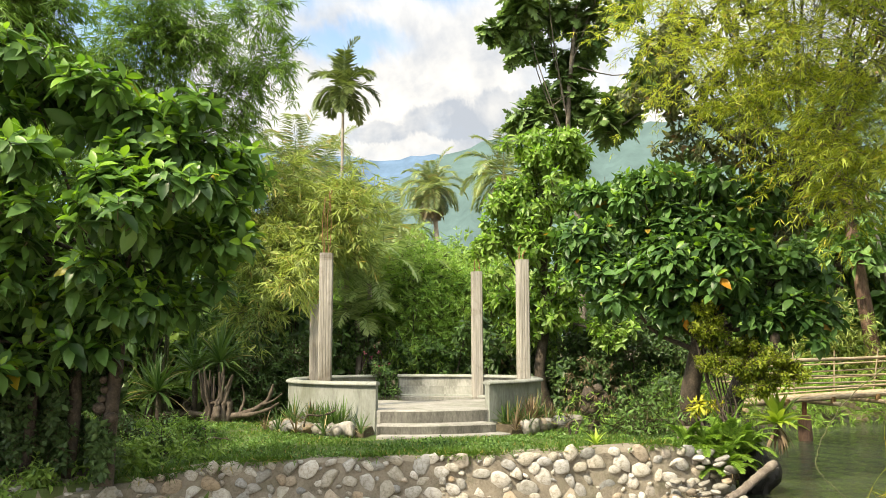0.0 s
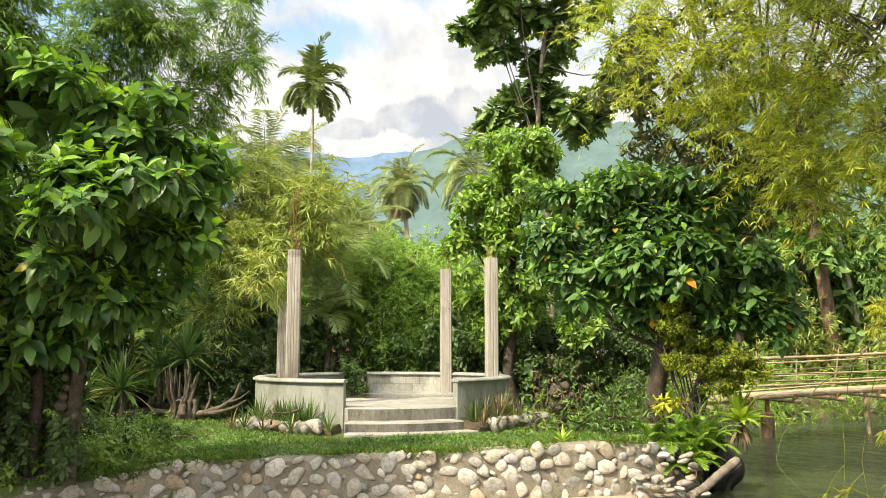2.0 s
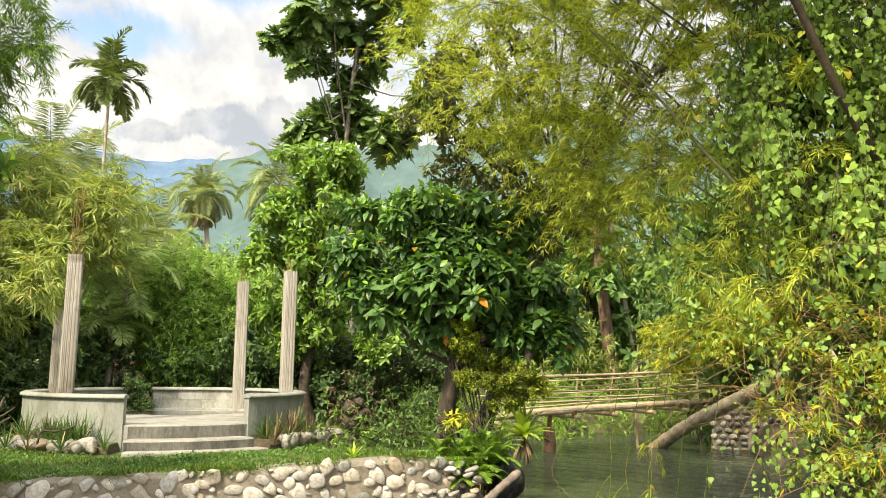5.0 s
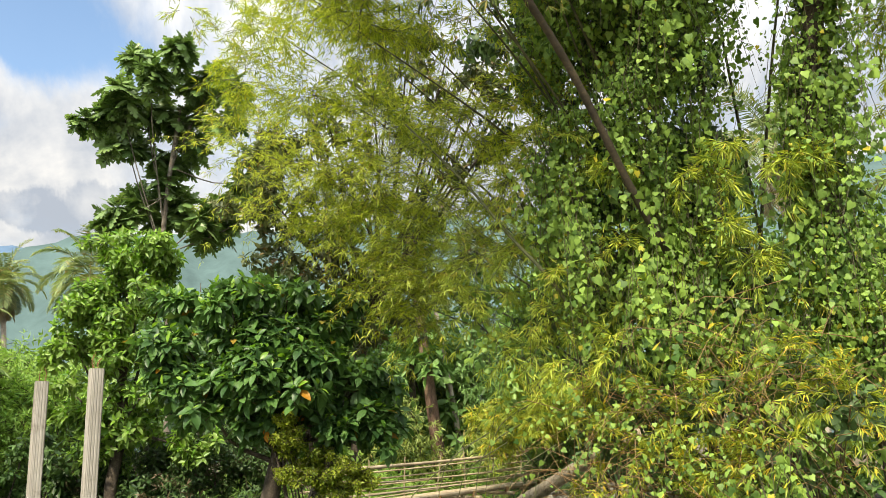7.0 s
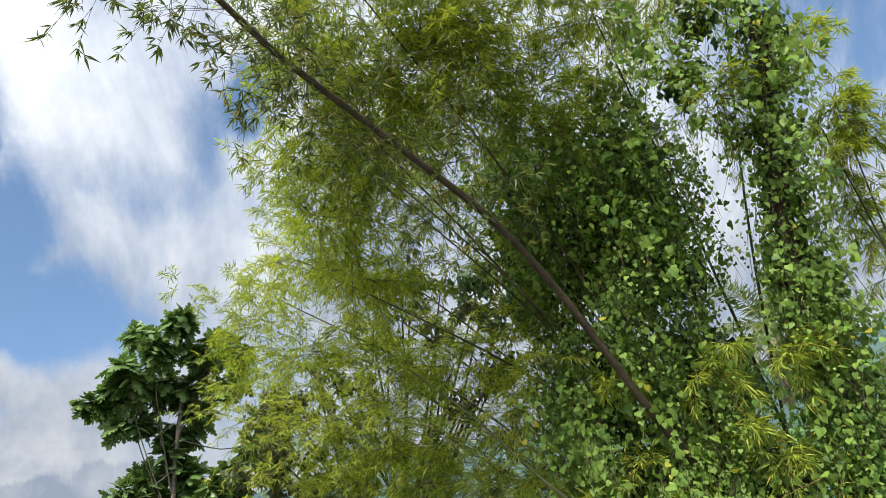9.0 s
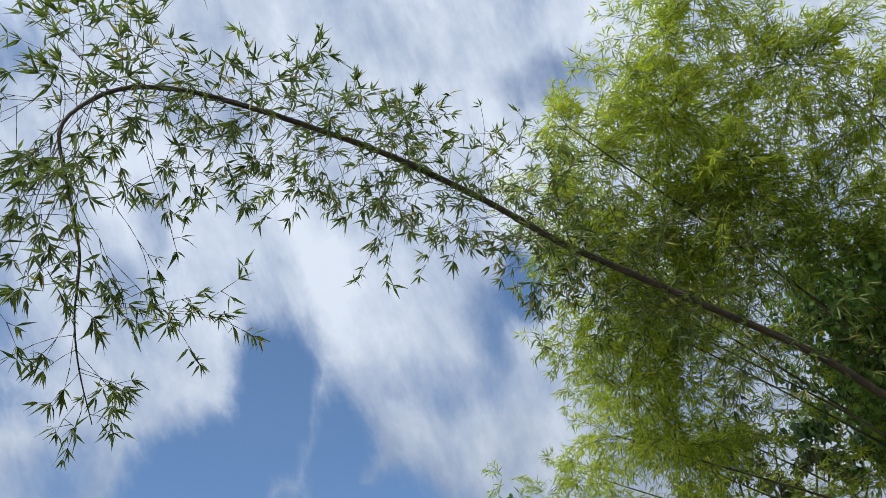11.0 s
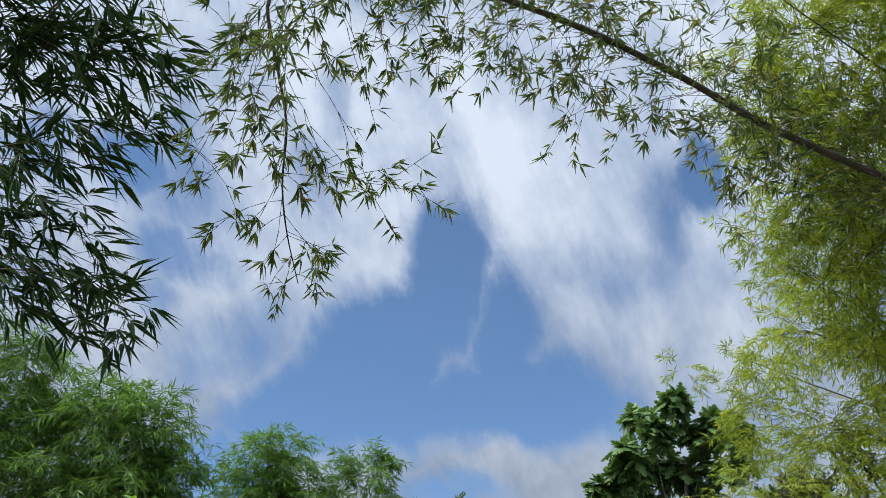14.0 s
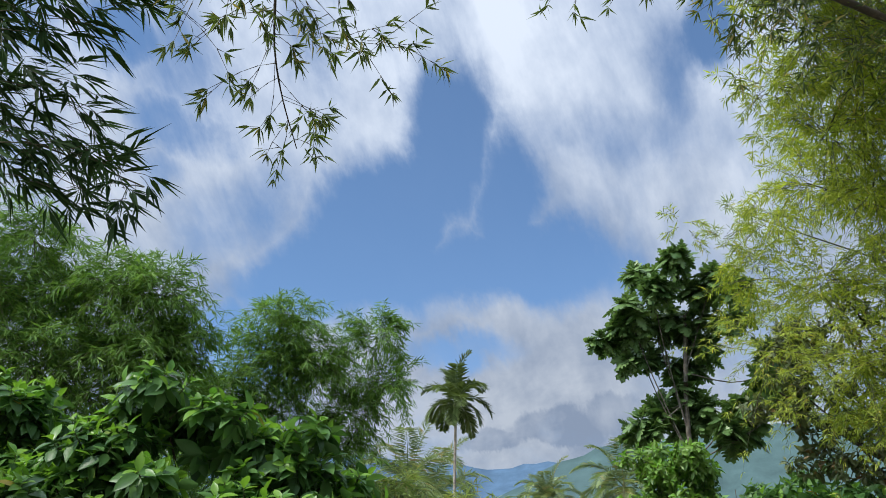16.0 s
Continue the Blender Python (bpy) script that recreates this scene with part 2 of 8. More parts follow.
M = {}
M["concrete"] = rough_surface("weathered concrete", [(0.25, (0.14, 0.134, 0.117)), (0.5, (0.245, 0.239, 0.216)), (0.8, (0.335, 0.329, 0.305))], 3.0, 40, 0.88, 0.35, 0.01, ((0.13, 0.14, 0.10), 0.75))
M["render_coat"] = rough_surface("pale cement render", [(0.3, (0.15, 0.158, 0.135)), (0.55, (0.245, 0.26, 0.232)), (0.85, (0.32, 0.333, 0.30))], 2.6, 30, 0.85, 0.3, 0.008, ((0.14, 0.15, 0.11), 0.8), streak=0.25)
M["column"] = rough_surface("board-marked concrete", [(0.25, (0.13, 0.118, 0.097)), (0.5, (0.25, 0.235, 0.205)), (0.8, (0.38, 0.36, 0.32))], 3.5, 30, 0.9, 0.4, 0.01, ((0.13, 0.11, 0.085), 0.85), streak=0.10)
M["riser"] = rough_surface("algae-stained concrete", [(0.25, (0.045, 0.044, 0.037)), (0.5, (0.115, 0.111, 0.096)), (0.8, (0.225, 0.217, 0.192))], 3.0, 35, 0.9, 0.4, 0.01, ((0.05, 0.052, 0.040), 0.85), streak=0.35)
M["old_block"] = rough_surface("patchy rendered block", [(0.25, (0.15, 0.15, 0.135)), (0.5, (0.29, 0.295, 0.27)), (0.8, (0.41, 0.41, 0.38))], 2.5, 25, 0.9, 0.3, 0.008, ((0.09, 0.09, 0.075), 0.85), streak=0.5)


def vary_pieces(m, low):
    """Gives every piece of a material its own tone."""
    nt = m.node_tree
    b = nt.nodes["Principled BSDF"]
    col = b.inputs["Base Color"].links[0].from_socket
    tone = ramp_node(nt, nt.nodes.new("ShaderNodeObjectInfo").outputs["Random"], [(0.0, (low, low, low * 0.97)), (0.4, (0.95, 0.95, 0.93)), (1.0, (1.05, 1.05, 1.04))])
    nt.links.new(mix_color(nt, 1.0, col, tone.outputs[0], "MULTIPLY"), b.inputs["Base Color"])


vary_pieces(M["old_block"], 0.72)
M["root_wood"] = rough_surface("brown root wood", [(0.3, (0.035, 0.026, 0.019)), (0.55, (0.090, 0.070, 0.052)), (0.8, (0.175, 0.145, 0.115))], 5, 45, 0.9, 0.9, 0.02, streak=0.3)
M["rust"] = rough_surface("rusty steel", [(0.3, (0.10, 0.045, 0.02)), (0.7, (0.26, 0.11, 0.05))], 20, 80, 0.85, 0.3, 0.003)
M["mortar"] = rough_surface("wall mortar", [(0.25, (0.105, 0.092, 0.070)), (0.5, (0.205, 0.180, 0.140)), (0.8, (0.290, 0.260, 0.210))], 4, 45, 0.95, 0.7, 0.03, ((0.07, 0.08, 0.04), 0.6))
M["bark"] = rough_surface("mottled bark", [(0.3, (0.05, 0.04, 0.03)), (0.5, (0.13, 0.11, 0.085)), (0.75, (0.27, 0.25, 0.21))], 6, 35, 0.95, 0.9, 0.03)
M["dark_bark"] = rough_surface("dark bark", [(0.3, (0.025, 0.02, 0.015)), (0.55, (0.07, 0.055, 0.04)), (0.8, (0.15, 0.12, 0.09))], 7, 40, 0.95, 0.9, 0.03)
M["fallen_bark"] = rough_surface("peeling tan palm bark", [(0.25, (0.13, 0.095, 0.055)), (0.5, (0.36, 0.29, 0.19)), (0.8, (0.56, 0.48, 0.35))], 5, 40, 0.95, 0.8, 0.03, ((0.10, 0.09, 0.05), 0.6))
M["palm_bark"] = rough_surface("palm trunk", [(0.3, (0.16, 0.135, 0.105)), (0.55, (0.31, 0.27, 0.22)), (0.8, (0.45, 0.41, 0.35))], 4, 30, 0.95, 0.7, 0.03)
M["driftwood"] = rough_surface("grey driftwood", [(0.3, (0.09, 0.072, 0.058)), (0.55, (0.20, 0.168, 0.138)), (0.8, (0.34, 0.30, 0.255))], 5, 45, 0.9, 0.8, 0.02)
M["wet_rock"] = rough_surface("dark wet rock", [(0.3, (0.010, 0.010, 0.010)), (0.6, (0.03, 0.028, 0.026)), (0.85, (0.07, 0.065, 0.06))], 3, 25, 0.45, 0.8, 0.05)
M["red_bark"] = rough_surface("reddish brown bark", [(0.3, (0.06, 0.035, 0.025)), (0.55, (0.16, 0.095, 0.065)), (0.8, (0.30, 0.21, 0.15))], 5, 35, 0.9, 0.9, 0.03, streak=0.3)
# the next two culm colours are lowered for backlight against the sky
M["culm"] = rough_surface("bamboo culm", [(0.3, (0.020, 0.022, 0.010)), (0.55, (0.065, 0.066, 0.026)), (0.8, (0.16, 0.145, 0.065))], 3, 25, 0.6, 0.2, 0.006)
M["culm_backlit"] = rough_surface("brown bamboo culm darkened for backlight", [(0.3, (0.016, 0.013, 0.008)), (0.55, (0.05, 0.038, 0.022)), (0.8, (0.12, 0.088, 0.05))], 3, 25, 0.65, 0.2, 0.006)
M["culm_yellow"] = rough_surface("dry bamboo pole", [(0.3, (0.20, 0.150, 0.090)), (0.55, (0.37, 0.295, 0.19)), (0.8, (0.52, 0.45, 0.33))], 4, 30, 0.55, 0.2, 0.006, ((0.14, 0.11, 0.07), 0.6))
M["twig"] = rough_surface("thin twig", [(0.3, (0.035, 0.032, 0.014)), (0.7, (0.10, 0.09, 0.035))], 6, 30, 0.7, 0.1, 0.004)
M["shoot"] = rough_surface("green bamboo shoot", [(0.3, (0.055, 0.06, 0.02)), (0.7, (0.13, 0.135, 0.045))], 6, 30, 0.6, 0.1, 0.004)
M["soil"] = rough_surface("leaf-strewn soil", [(0.3, (0.045, 0.035, 0.02)), (0.55, (0.10, 0.08, 0.05)), (0.8, (0.17, 0.14, 0.09))], 1.5, 25, 0.95, 0.6, 0.03)
M["lawn"] = rough_surface("mown lawn soil", [(0.3, (0.035, 0.055, 0.012)), (0.55, (0.07, 0.12, 0.02)), (0.8, (0.11, 0.16, 0.035))], 1.2, 40, 0.95, 0.6, 0.03, ((0.12, 0.10, 0.05), 0.5))
M["sand"] = rough_surface("damp sandy ground", [(0.3, (0.15, 0.125, 0.095)), (0.55, (0.25, 0.215, 0.165)), (0.8, (0.34, 0.30, 0.235))], 1.5, 60, 0.9, 0.4, 0.02)
M["riverbed"] = rough_surface("silty river bed", [(0.3, (0.03, 0.035, 0.02)), (0.6, (0.06, 0.07, 0.04)), (0.85, (0.12, 0.12, 0.08))], 1.2, 12, 0.9, 0.4, 0.03)


def stone_material(name="river stone", tone=1.0):
    m, nt, b = nodes_of(name)
    info = nt.nodes.new("ShaderNodeObjectInfo")
    geo = nt.nodes.new("ShaderNodeNewGeometry")
    both = nt.nodes.new("ShaderNodeMath")
    nt.links.new(geo.outputs["Random Per Island"], both.inputs[0])
    nt.links.new(info.outputs["Random"], both.inputs[1])
    own = nt.nodes.new("ShaderNodeMath")
    own.operation = "FRACT"
    nt.links.new(both.outputs[0], own.inputs[0])
    base = ramp_node(nt, own.outputs[0], [(0.0, (0.27, 0.285, 0.29)), (0.14, (0.56, 0.545, 0.49)), (0.34, (0.45, 0.43, 0.37)), (0.52, (0.66, 0.645, 0.60)), (0.7, (0.38, 0.395, 0.40)), (0.84, (0.46, 0.37, 0.26)), (0.9, (0.70, 0.69, 0.65)), (1.0, (0.56, 0.54, 0.49))])
    n = noise_node(nt, 5, 8, 0.75, "Object", 0.5)
    v = ramp_node(nt, n.outputs["Fac"], [(0.32, (0.40 * tone, 0.36 * tone, 0.28 * tone)), (0.5, (0.84 * tone, 0.82 * tone, 0.79 * tone)), (0.7, (1.08 * tone, 1.07 * tone, 1.05 * tone))])
    nt.links.new(mix_color(nt, 1.0, base.outputs[0], v.outputs[0], "MULTIPLY"), b.inputs["Base Color"])
    b.inputs["Roughness"].default_value = 0.8
    f = noise_node(nt, 30, 5, 0.7)
    bump(nt, b, f.outputs["Fac"], 0.35, 0.01)
    return m


M["stone"] = stone_material("river stone", 0.79)

M["bed_stone"] = stone_material("grey bed stone", 0.50)

M["lf_left"] = leaf_material("large glossy leaf", (0.022, 0.076, 0.012), (0.108, 0.250, 0.036), ((0.40, 0.30, 0.03), 0.002), 0.30, 0.40, 0.9, sheen=0.35)
M["lf_right"] = leaf_material("large mid-green leaf", (0.023, 0.080, 0.016), (0.088, 0.215, 0.032), ((0.45, 0.20, 0.02), 0.002), 0.30, 0.42, 0.8, sheen=0.35)
M["lf_mid"] = leaf_material("fresh green leaf", (0.07, 0.165, 0.020), (0.24, 0.39, 0.055), None, 0.38, 0.4, 0.6, dull=0.12)
M["lf_young"] = leaf_material("bright young leaf", (0.085, 0.22, 0.017), (0.205, 0.38, 0.029), None, 0.40, 0.36, 0.9, sheen=0.45, dull=0.04)
M["lf_bread"] = leaf_material("lobed dark leaf", (0.05, 0.12, 0.022), (0.18, 0.31, 0.065), None, 0.30, 0.38, 0.4, sheen=0.45)
M["lf_olive"] = leaf_material("dark olive leaf", (0.05, 0.078, 0.02), (0.165, 0.195, 0.055), ((0.20, 0.13, 0.05), 0.05), 0.25, 0.42, 0.6, sheen=0.4)
# shade under the trees is put into this leaf colour
M["lf_shade"] = leaf_material("understorey leaf darkened for shade", (0.018, 0.055, 0.012), (0.080, 0.165, 0.030), None, 0.25, 0.42, 0.7)
M["lf_areca"] = leaf_material("stiff dark palm leaflet", (0.055, 0.095, 0.022), (0.19, 0.26, 0.06), None, 0.25, 0.42, 0.4)
# darker copy of the vine leaf: inner shade put into its colour
M["lf_vine_shaded"] = leaf_material("climber leaf darkened for shade", (0.022, 0.06, 0.014), (0.075, 0.15, 0.035), None, 0.2, 0.5, 1.2)
M["lf_bamboo"] = leaf_material("bamboo leaf", (0.18, 0.265, 0.032), (0.53, 0.60, 0.08), ((0.55, 0.46, 0.08), 0.05), 0.46, 0.5, 0.5, dull=0.04)
# near-black leaf colour: the backlit silhouette against the sky is painted in
M["lf_bamboo_near"] = leaf_material("bamboo leaf darkened for backlight", (0.014, 0.040, 0.008), (0.038, 0.09, 0.014), None, 0.2, 0.7, 0.6, sheen=0.12)
M["lf_bamboo_dark"] = leaf_material("feathery green bamboo leaf", (0.06, 0.14, 0.020), (0.20, 0.35, 0.055), None, 0.38, 0.5, 0.4, dull=0.05)
M["lf_bamboo_green"] = leaf_material("green bamboo leaf", (0.13, 0.200, 0.017), (0.455, 0.52, 0.042), ((0.52, 0.46, 0.08), 0.03), 0.58, 0.5, 0.5, dull=0.04)
M["lf_bamboo_gold"] = leaf_material("yellowing bamboo leaf", (0.10, 0.165, 0.014), (0.41, 0.47, 0.045), ((0.62, 0.46, 0.05), 0.12), 0.42, 0.5, 0.8, dull=0.04)
M["tangle"] = rough_surface("dry brown stems", [(0.3, (0.09, 0.05, 0.02)), (0.55, (0.23, 0.14, 0.055)), (0.8, (0.38, 0.27, 0.12))], 5, 30, 0.8, 0.2, 0.005)
# olive tone lowered for leaves that hang backlit against the sky
M["lf_bamboo_arch"] = leaf_material("olive bamboo leaf", (0.04, 0.078, 0.010), (0.15, 0.21, 0.024), ((0.32, 0.27, 0.08), 0.07), 0.38, 0.5, 0.6)
M["lf_bamboo_olive"] = leaf_material("pale olive bamboo leaf", (0.14, 0.22, 0.037), (0.40, 0.49, 0.10), ((0.45, 0.38, 0.14), 0.06), 0.48, 0.5, 0.6)
M["lf_vine"] = leaf_material("heart-shaped vine leaf", (0.054, 0.126, 0.022), (0.232, 0.37, 0.058), ((0.50, 0.44, 0.05), 0.006), 0.32, 0.50, 1.6, sheen=0.28, dull=0.04)
M["lf_bush"] = leaf_material("shrub leaf", (0.032, 0.095, 0.016), (0.15, 0.30, 0.050), None, 0.32, 0.42, 0.5, sheen=0.35)
M["lf_bush_light"] = leaf_material("light feathery leaf", (0.10, 0.25, 0.02), (0.32, 0.52, 0.06), None, 0.46, 0.5, 0.5)
# leaflet colour paled for the haze over the distant palms
M["lf_palm"] = leaf_material("palm leaflet", (0.10, 0.165, 0.055), (0.31, 0.39, 0.14), ((0.40, 0.32, 0.13), 0.06), 0.38, 0.42, 0.3)
M["lf_palm_light"] = leaf_material("light palm leaflet", (0.14, 0.25, 0.06), (0.38, 0.50, 0.17), None, 0.42, 0.45, 0.4)
M["lf_palm_dry"] = leaf_material("dry palm leaflet", (0.135, 0.104, 0.050), (0.297, 0.234, 0.120), None, 0.25, 0.7, 0.3)
M["lf_fern"] = leaf_material("fern leaflet", (0.085, 0.19, 0.025), (0.235, 0.385, 0.055), None, 0.40, 0.45, 1.5, dull=0.04)
M["lf_croton"] = leaf_material("yellow-green croton leaf", (0.22, 0.30, 0.02), (0.58, 0.55, 0.04), None, 0.35, 0.4, 2.0, dull=0.04)
M["lf_gold"] = leaf_material("golden shrub leaf", (0.09, 0.155, 0.009), (0.29, 0.35, 0.027), None, 0.40, 0.45, 0.9, dull=0.04)
M["lf_strap"] = leaf_material("strap leaf", (0.026, 0.075, 0.014), (0.105, 0.205, 0.036), ((0.33, 0.27, 0.13), 0.08), 0.30, 0.38, 1.0)
M["lf_nest"] = leaf_material("bright strap fern leaf", (0.20, 0.34, 0.03), (0.42, 0.55, 0.07), None, 0.38, 0.35, 1.0, sheen=0.45, dull=0.04)
M["lf_dry"] = leaf_material("dry brown leaf", (0.085, 0.052, 0.028), (0.24, 0.17, 0.095), None, 0.2, 0.8, 1.5)
M["lf_pink"] = leaf_material("pink bract", (0.35, 0.05, 0.12), (0.55, 0.12, 0.22), None, 0.4, 0.5, 2.0)
M["grass"] = leaf_material("grass blade", (0.032, 0.085, 0.010), (0.12, 0.22, 0.030), ((0.32, 0.27, 0.10), 0.06), 0.35, 0.6, 0.9, dull=0.04)


# ---------------------------------------------------------------- mesh building
RNG = np.random.default_rng(11)


def unit(v):
    v = np.asarray(v, float)
    return v / np.maximum(np.linalg.norm(v, axis=-1, keepdims=True), 1e-9)


def aim(yaw, el, dist):
    """A place by its bearing (degrees left of +y), elevation and distance from the first eye."""
    y, e = radians(yaw), radians(el)
    return np.array([-math.sin(y) * math.cos(e) * dist, math.cos(y) * math.cos(e) * dist, EYE + math.sin(e) * dist])


def fill(name, chunks, smooth=True):
    """A mesh from (vertices, faces) arrays; each face array has one polygon size."""
    V, loops, sizes, off = [], [], [], 0
    for v, f in chunks:
        v, f = np.asarray(v, np.float32), np.asarray(f, np.int32)
        V.append(v)
        loops.append((f + off).ravel())
        sizes.append(np.full(len(f), f.shape[1], np.int32))
        off += len(v)
    V, loops, sizes = np.concatenate(V), np.concatenate(loops), np.concatenate(sizes)
    me = bpy.data.meshes.new(name)
    me.vertices.add(len(V))
    me.vertices.foreach_set("co", V.ravel())
    me.loops.add(len(loops))
    me.loops.foreach_set("vertex_index", loops)
    me.polygons.add(len(sizes))
    me.polygons.foreach_set("loop_start", np.concatenate([[0], np.cumsum(sizes)[:-1]]).astype(np.int32))
    me.polygons.foreach_set("use_smooth", np.full(len(sizes), smooth))
    me.update(calc_edges=True)
    return me


def part(name, mesh, material, parent=None, label=""):
    """One mesh object under a thing or a part."""
    if isinstance(mesh, bmesh.types.BMesh):
        me = bpy.data.meshes.new(name)
        mesh.to_mesh(me)
        mesh.free()
        mesh = me
    if not mesh.materials:
        mesh.materials.append(material)
    ob = new(name, mesh)
    if parent:
        ob.parent = parent
    return tagged(ob, label) if label else ob


def thing(name, label, category, group="", at=(0, 0, 0), kind=""):
    ob = new(name)
    ob.location = at
    ob.empty_display_size = 0.2
    return tagged(ob, label, category, group, kind)


def rel(V, at):
    return np.asarray(V, float) - np.asarray(at, float)


def tube(points, radii, sides=7, closed=True):
    """Vertices and faces of a tapering tube along points."""
    P = np.asarray(points, float)
    n = len(P)
    r = np.broadcast_to(np.asarray(radii, float), (n,))
    T = unit(np.gradient(P, axis=0))
    ref = np.array([0.31, 0.95, 0.05]) if abs(T[:, 2]).mean() > 0.7 else np.array([0.02, 0.05, 1.0])
    A = unit(np.cross(T, ref))
    B = np.cross(T, A)
    ang = np.linspace(0, 2 * np.pi, sides, endpoint=False)
    V = (P[:, None] + r[:, None, None] * (A[:, None] * np.cos(ang)[None, :, None] + B[:, None] * np.sin(ang)[None, :, None])).reshape(-1, 3)
    i, j = np.meshgrid(np.arange(n - 1), np.arange(sides), indexing="ij")
    a, b = i * sides + j, i * sides + (j + 1) % sides
    F = np.stack([a, b, b + sides, a + sides], -1).reshape(-1, 4)
    out = [(V, F)]
    if closed:
        for k, pt in ((0, P[0]), (n - 1, P[-1])):
            ring = V[k * sides:(k + 1) * sides]
            q = np.arange(sides)
            f = np.stack([q, (q + 1) % sides, np.full(sides, sides)], -1)
            out.append((np.vstack([ring, pt]), f if k else f[:, ::-1]))
    return out


def curve(pts, n):
    """n places along a smooth line through pts (Catmull-Rom)."""
    P = np.asarray(pts, float)
    P = np.vstack([2 * P[0] - P[1], P, 2 * P[-1] - P[-2]])
    seg = len(P) - 3
    u = np.linspace(0, seg, n)
    k = np.minimum(u.astype(int), seg - 1)
    t = (u - k)[:, None]
    a, b, c, d = P[k], P[k + 1], P[k + 2], P[k + 3]
    return 0.5 * (2 * b + (c - a) * t + (2 * a - 5 * b + 4 * c - d) * t ** 2 + (3 * b - a - 3 * c + d) * t ** 3)


# leaf outlines: across, along, lift (unit length; across is scaled by the width)
def blade(stations, droop=0.18, fold=0.12):
    """A leaf as a folded ribbon: stations of (along, half width)."""
    V, F = [], []
    for y, w in stations:
        z = -droop * y * y
        V += [(-w, y, z + fold * w), (0, y, z), (w, y, z + fold * w)]
    for k in range(len(stations) - 1):
        a = 3 * k
        F += [(a, a + 1, a + 4, a + 3), (a + 1, a + 2, a + 5, a + 4)]
    return np.array(V, float), np.array(F)


LANCE = (np.array([(0, 0, 0), (0.5, 0.33, 0.02), (0, 1, -0.14), (-0.5, 0.33, 0.02), (0, 0.4, -0.03)], float), np.array([(0, 1, 4), (1, 2, 4), (2, 3, 4), (3, 0, 4)]))
SLIM = (np.array([(0, 0, 0), (0.5, 0.35, 0.0), (0, 1, -0.12), (-0.5, 0.35, 0.0)], float), np.array([(0, 1, 2), (0, 2, 3)]))
DIAMOND = (np.array([(0, 0, 0), (0.5, 0.45, 0.05), (0, 1, -0.14), (-0.5, 0.45, 0.05)], float), np.array([(0, 1, 2), (0, 2, 3)]))
OVATE = blade([(0, 0.03), (0.16, 0.25), (0.42, 0.5), (0.68, 0.44), (0.88, 0.2), (1.0, 0.01)], 0.24, 0.16)
OVAL = (np.array([(0, 0, 0), (0.42, 0.3, 0.06), (0.38, 0.68, 0.02), (0, 1, -0.16), (-0.38, 0.68, 0.02), (-0.42, 0.3, 0.06), (0, 0.5, -0.04)], float), np.array([(0, 1, 6), (1, 2, 6), (2, 3, 6), (3, 4, 6), (4, 5, 6), (5, 0, 6)]))


def fan(outline, centre=(0, 0.38, 0.03)):
    V = np.array(list(outline) + [centre], float)
    n = len(outline)
    return V, np.array([(k, (k + 1) % n, n) for k in range(n)])


HEART_FINE = fan([(0, 0.10, 0.02), (0.14, 0.0, 0.0), (0.34, -0.02, 0), (0.49, 0.16, -0.02), (0.47, 0.36, -0.03), (0.30, 0.64, -0.07), (0, 1, -0.16), (-0.30, 0.64, -0.07), (-0.47, 0.36, -0.03), (-0.49, 0.16, -0.02), (-0.34, -0.02, 0), (-0.14, 0.0, 0.0)])
HEART = fan([(0, 0.10, 0.02), (0.30, -0.03, 0), (0.48, 0.30, -0.03), (0, 1, -0.16), (-0.48, 0.30, -0.03), (-0.30, -0.03, 0)])
_side = []
for _k in range(5):  # five pairs of deep lobes, each pointing forward
    _y, _w = 0.14 + 0.155 * _k, (0.34, 0.48, 0.50, 0.40, 0.22)[_k]
    _side += [(0.09, _y), (_w * 0.8, _y + 0.05), (_w, _y + 0.17), (_w * 0.72, _y + 0.15)]
LOBED = fan([(0, 0, 0)] + [(x, y, -0.14 * y * y - 0.10 * x) for x, y in _side] + [(0, 1.02, -0.16)] + [(-x, y, -0.14 * y * y - 0.10 * x) for x, y in _side[::-1]], (0, 0.5, 0.0))


def leaves(shape, pos, way, up, length, width):
    """Many leaves of one outline: base, direction, face normal, length and width of each."""
    V, F = shape
    pos, y = np.asarray(pos, float), unit(way)
    x = unit(np.cross(y, up))
    z = np.cross(x, y)
    n = len(pos)
    ln = np.broadcast_to(np.asarray(length, float), (n,))[:, None, None]
    wd = np.broadcast_to(np.asarray(width, float), (n,))[:, None, None]
    W = pos[:, None] + V[None, :, 0:1] * wd * x[:, None] + V[None, :, 1:2] * ln * y[:, None] + V[None, :, 2:3] * ln * z[:, None]
    f = (F[None] + (np.arange(n) * len(V))[:, None, None]).reshape(-1, F.shape[1])
    return W.reshape(-1, 3), f


def ball_points(n, shell=0.55):
    """Random places in a unit ball, mostly in its outer shell."""
    d = unit(RNG.normal(size=(n, 3)))
    return d, d * (shell + (1 - shell) * RNG.random((n, 1)) ** 0.6)


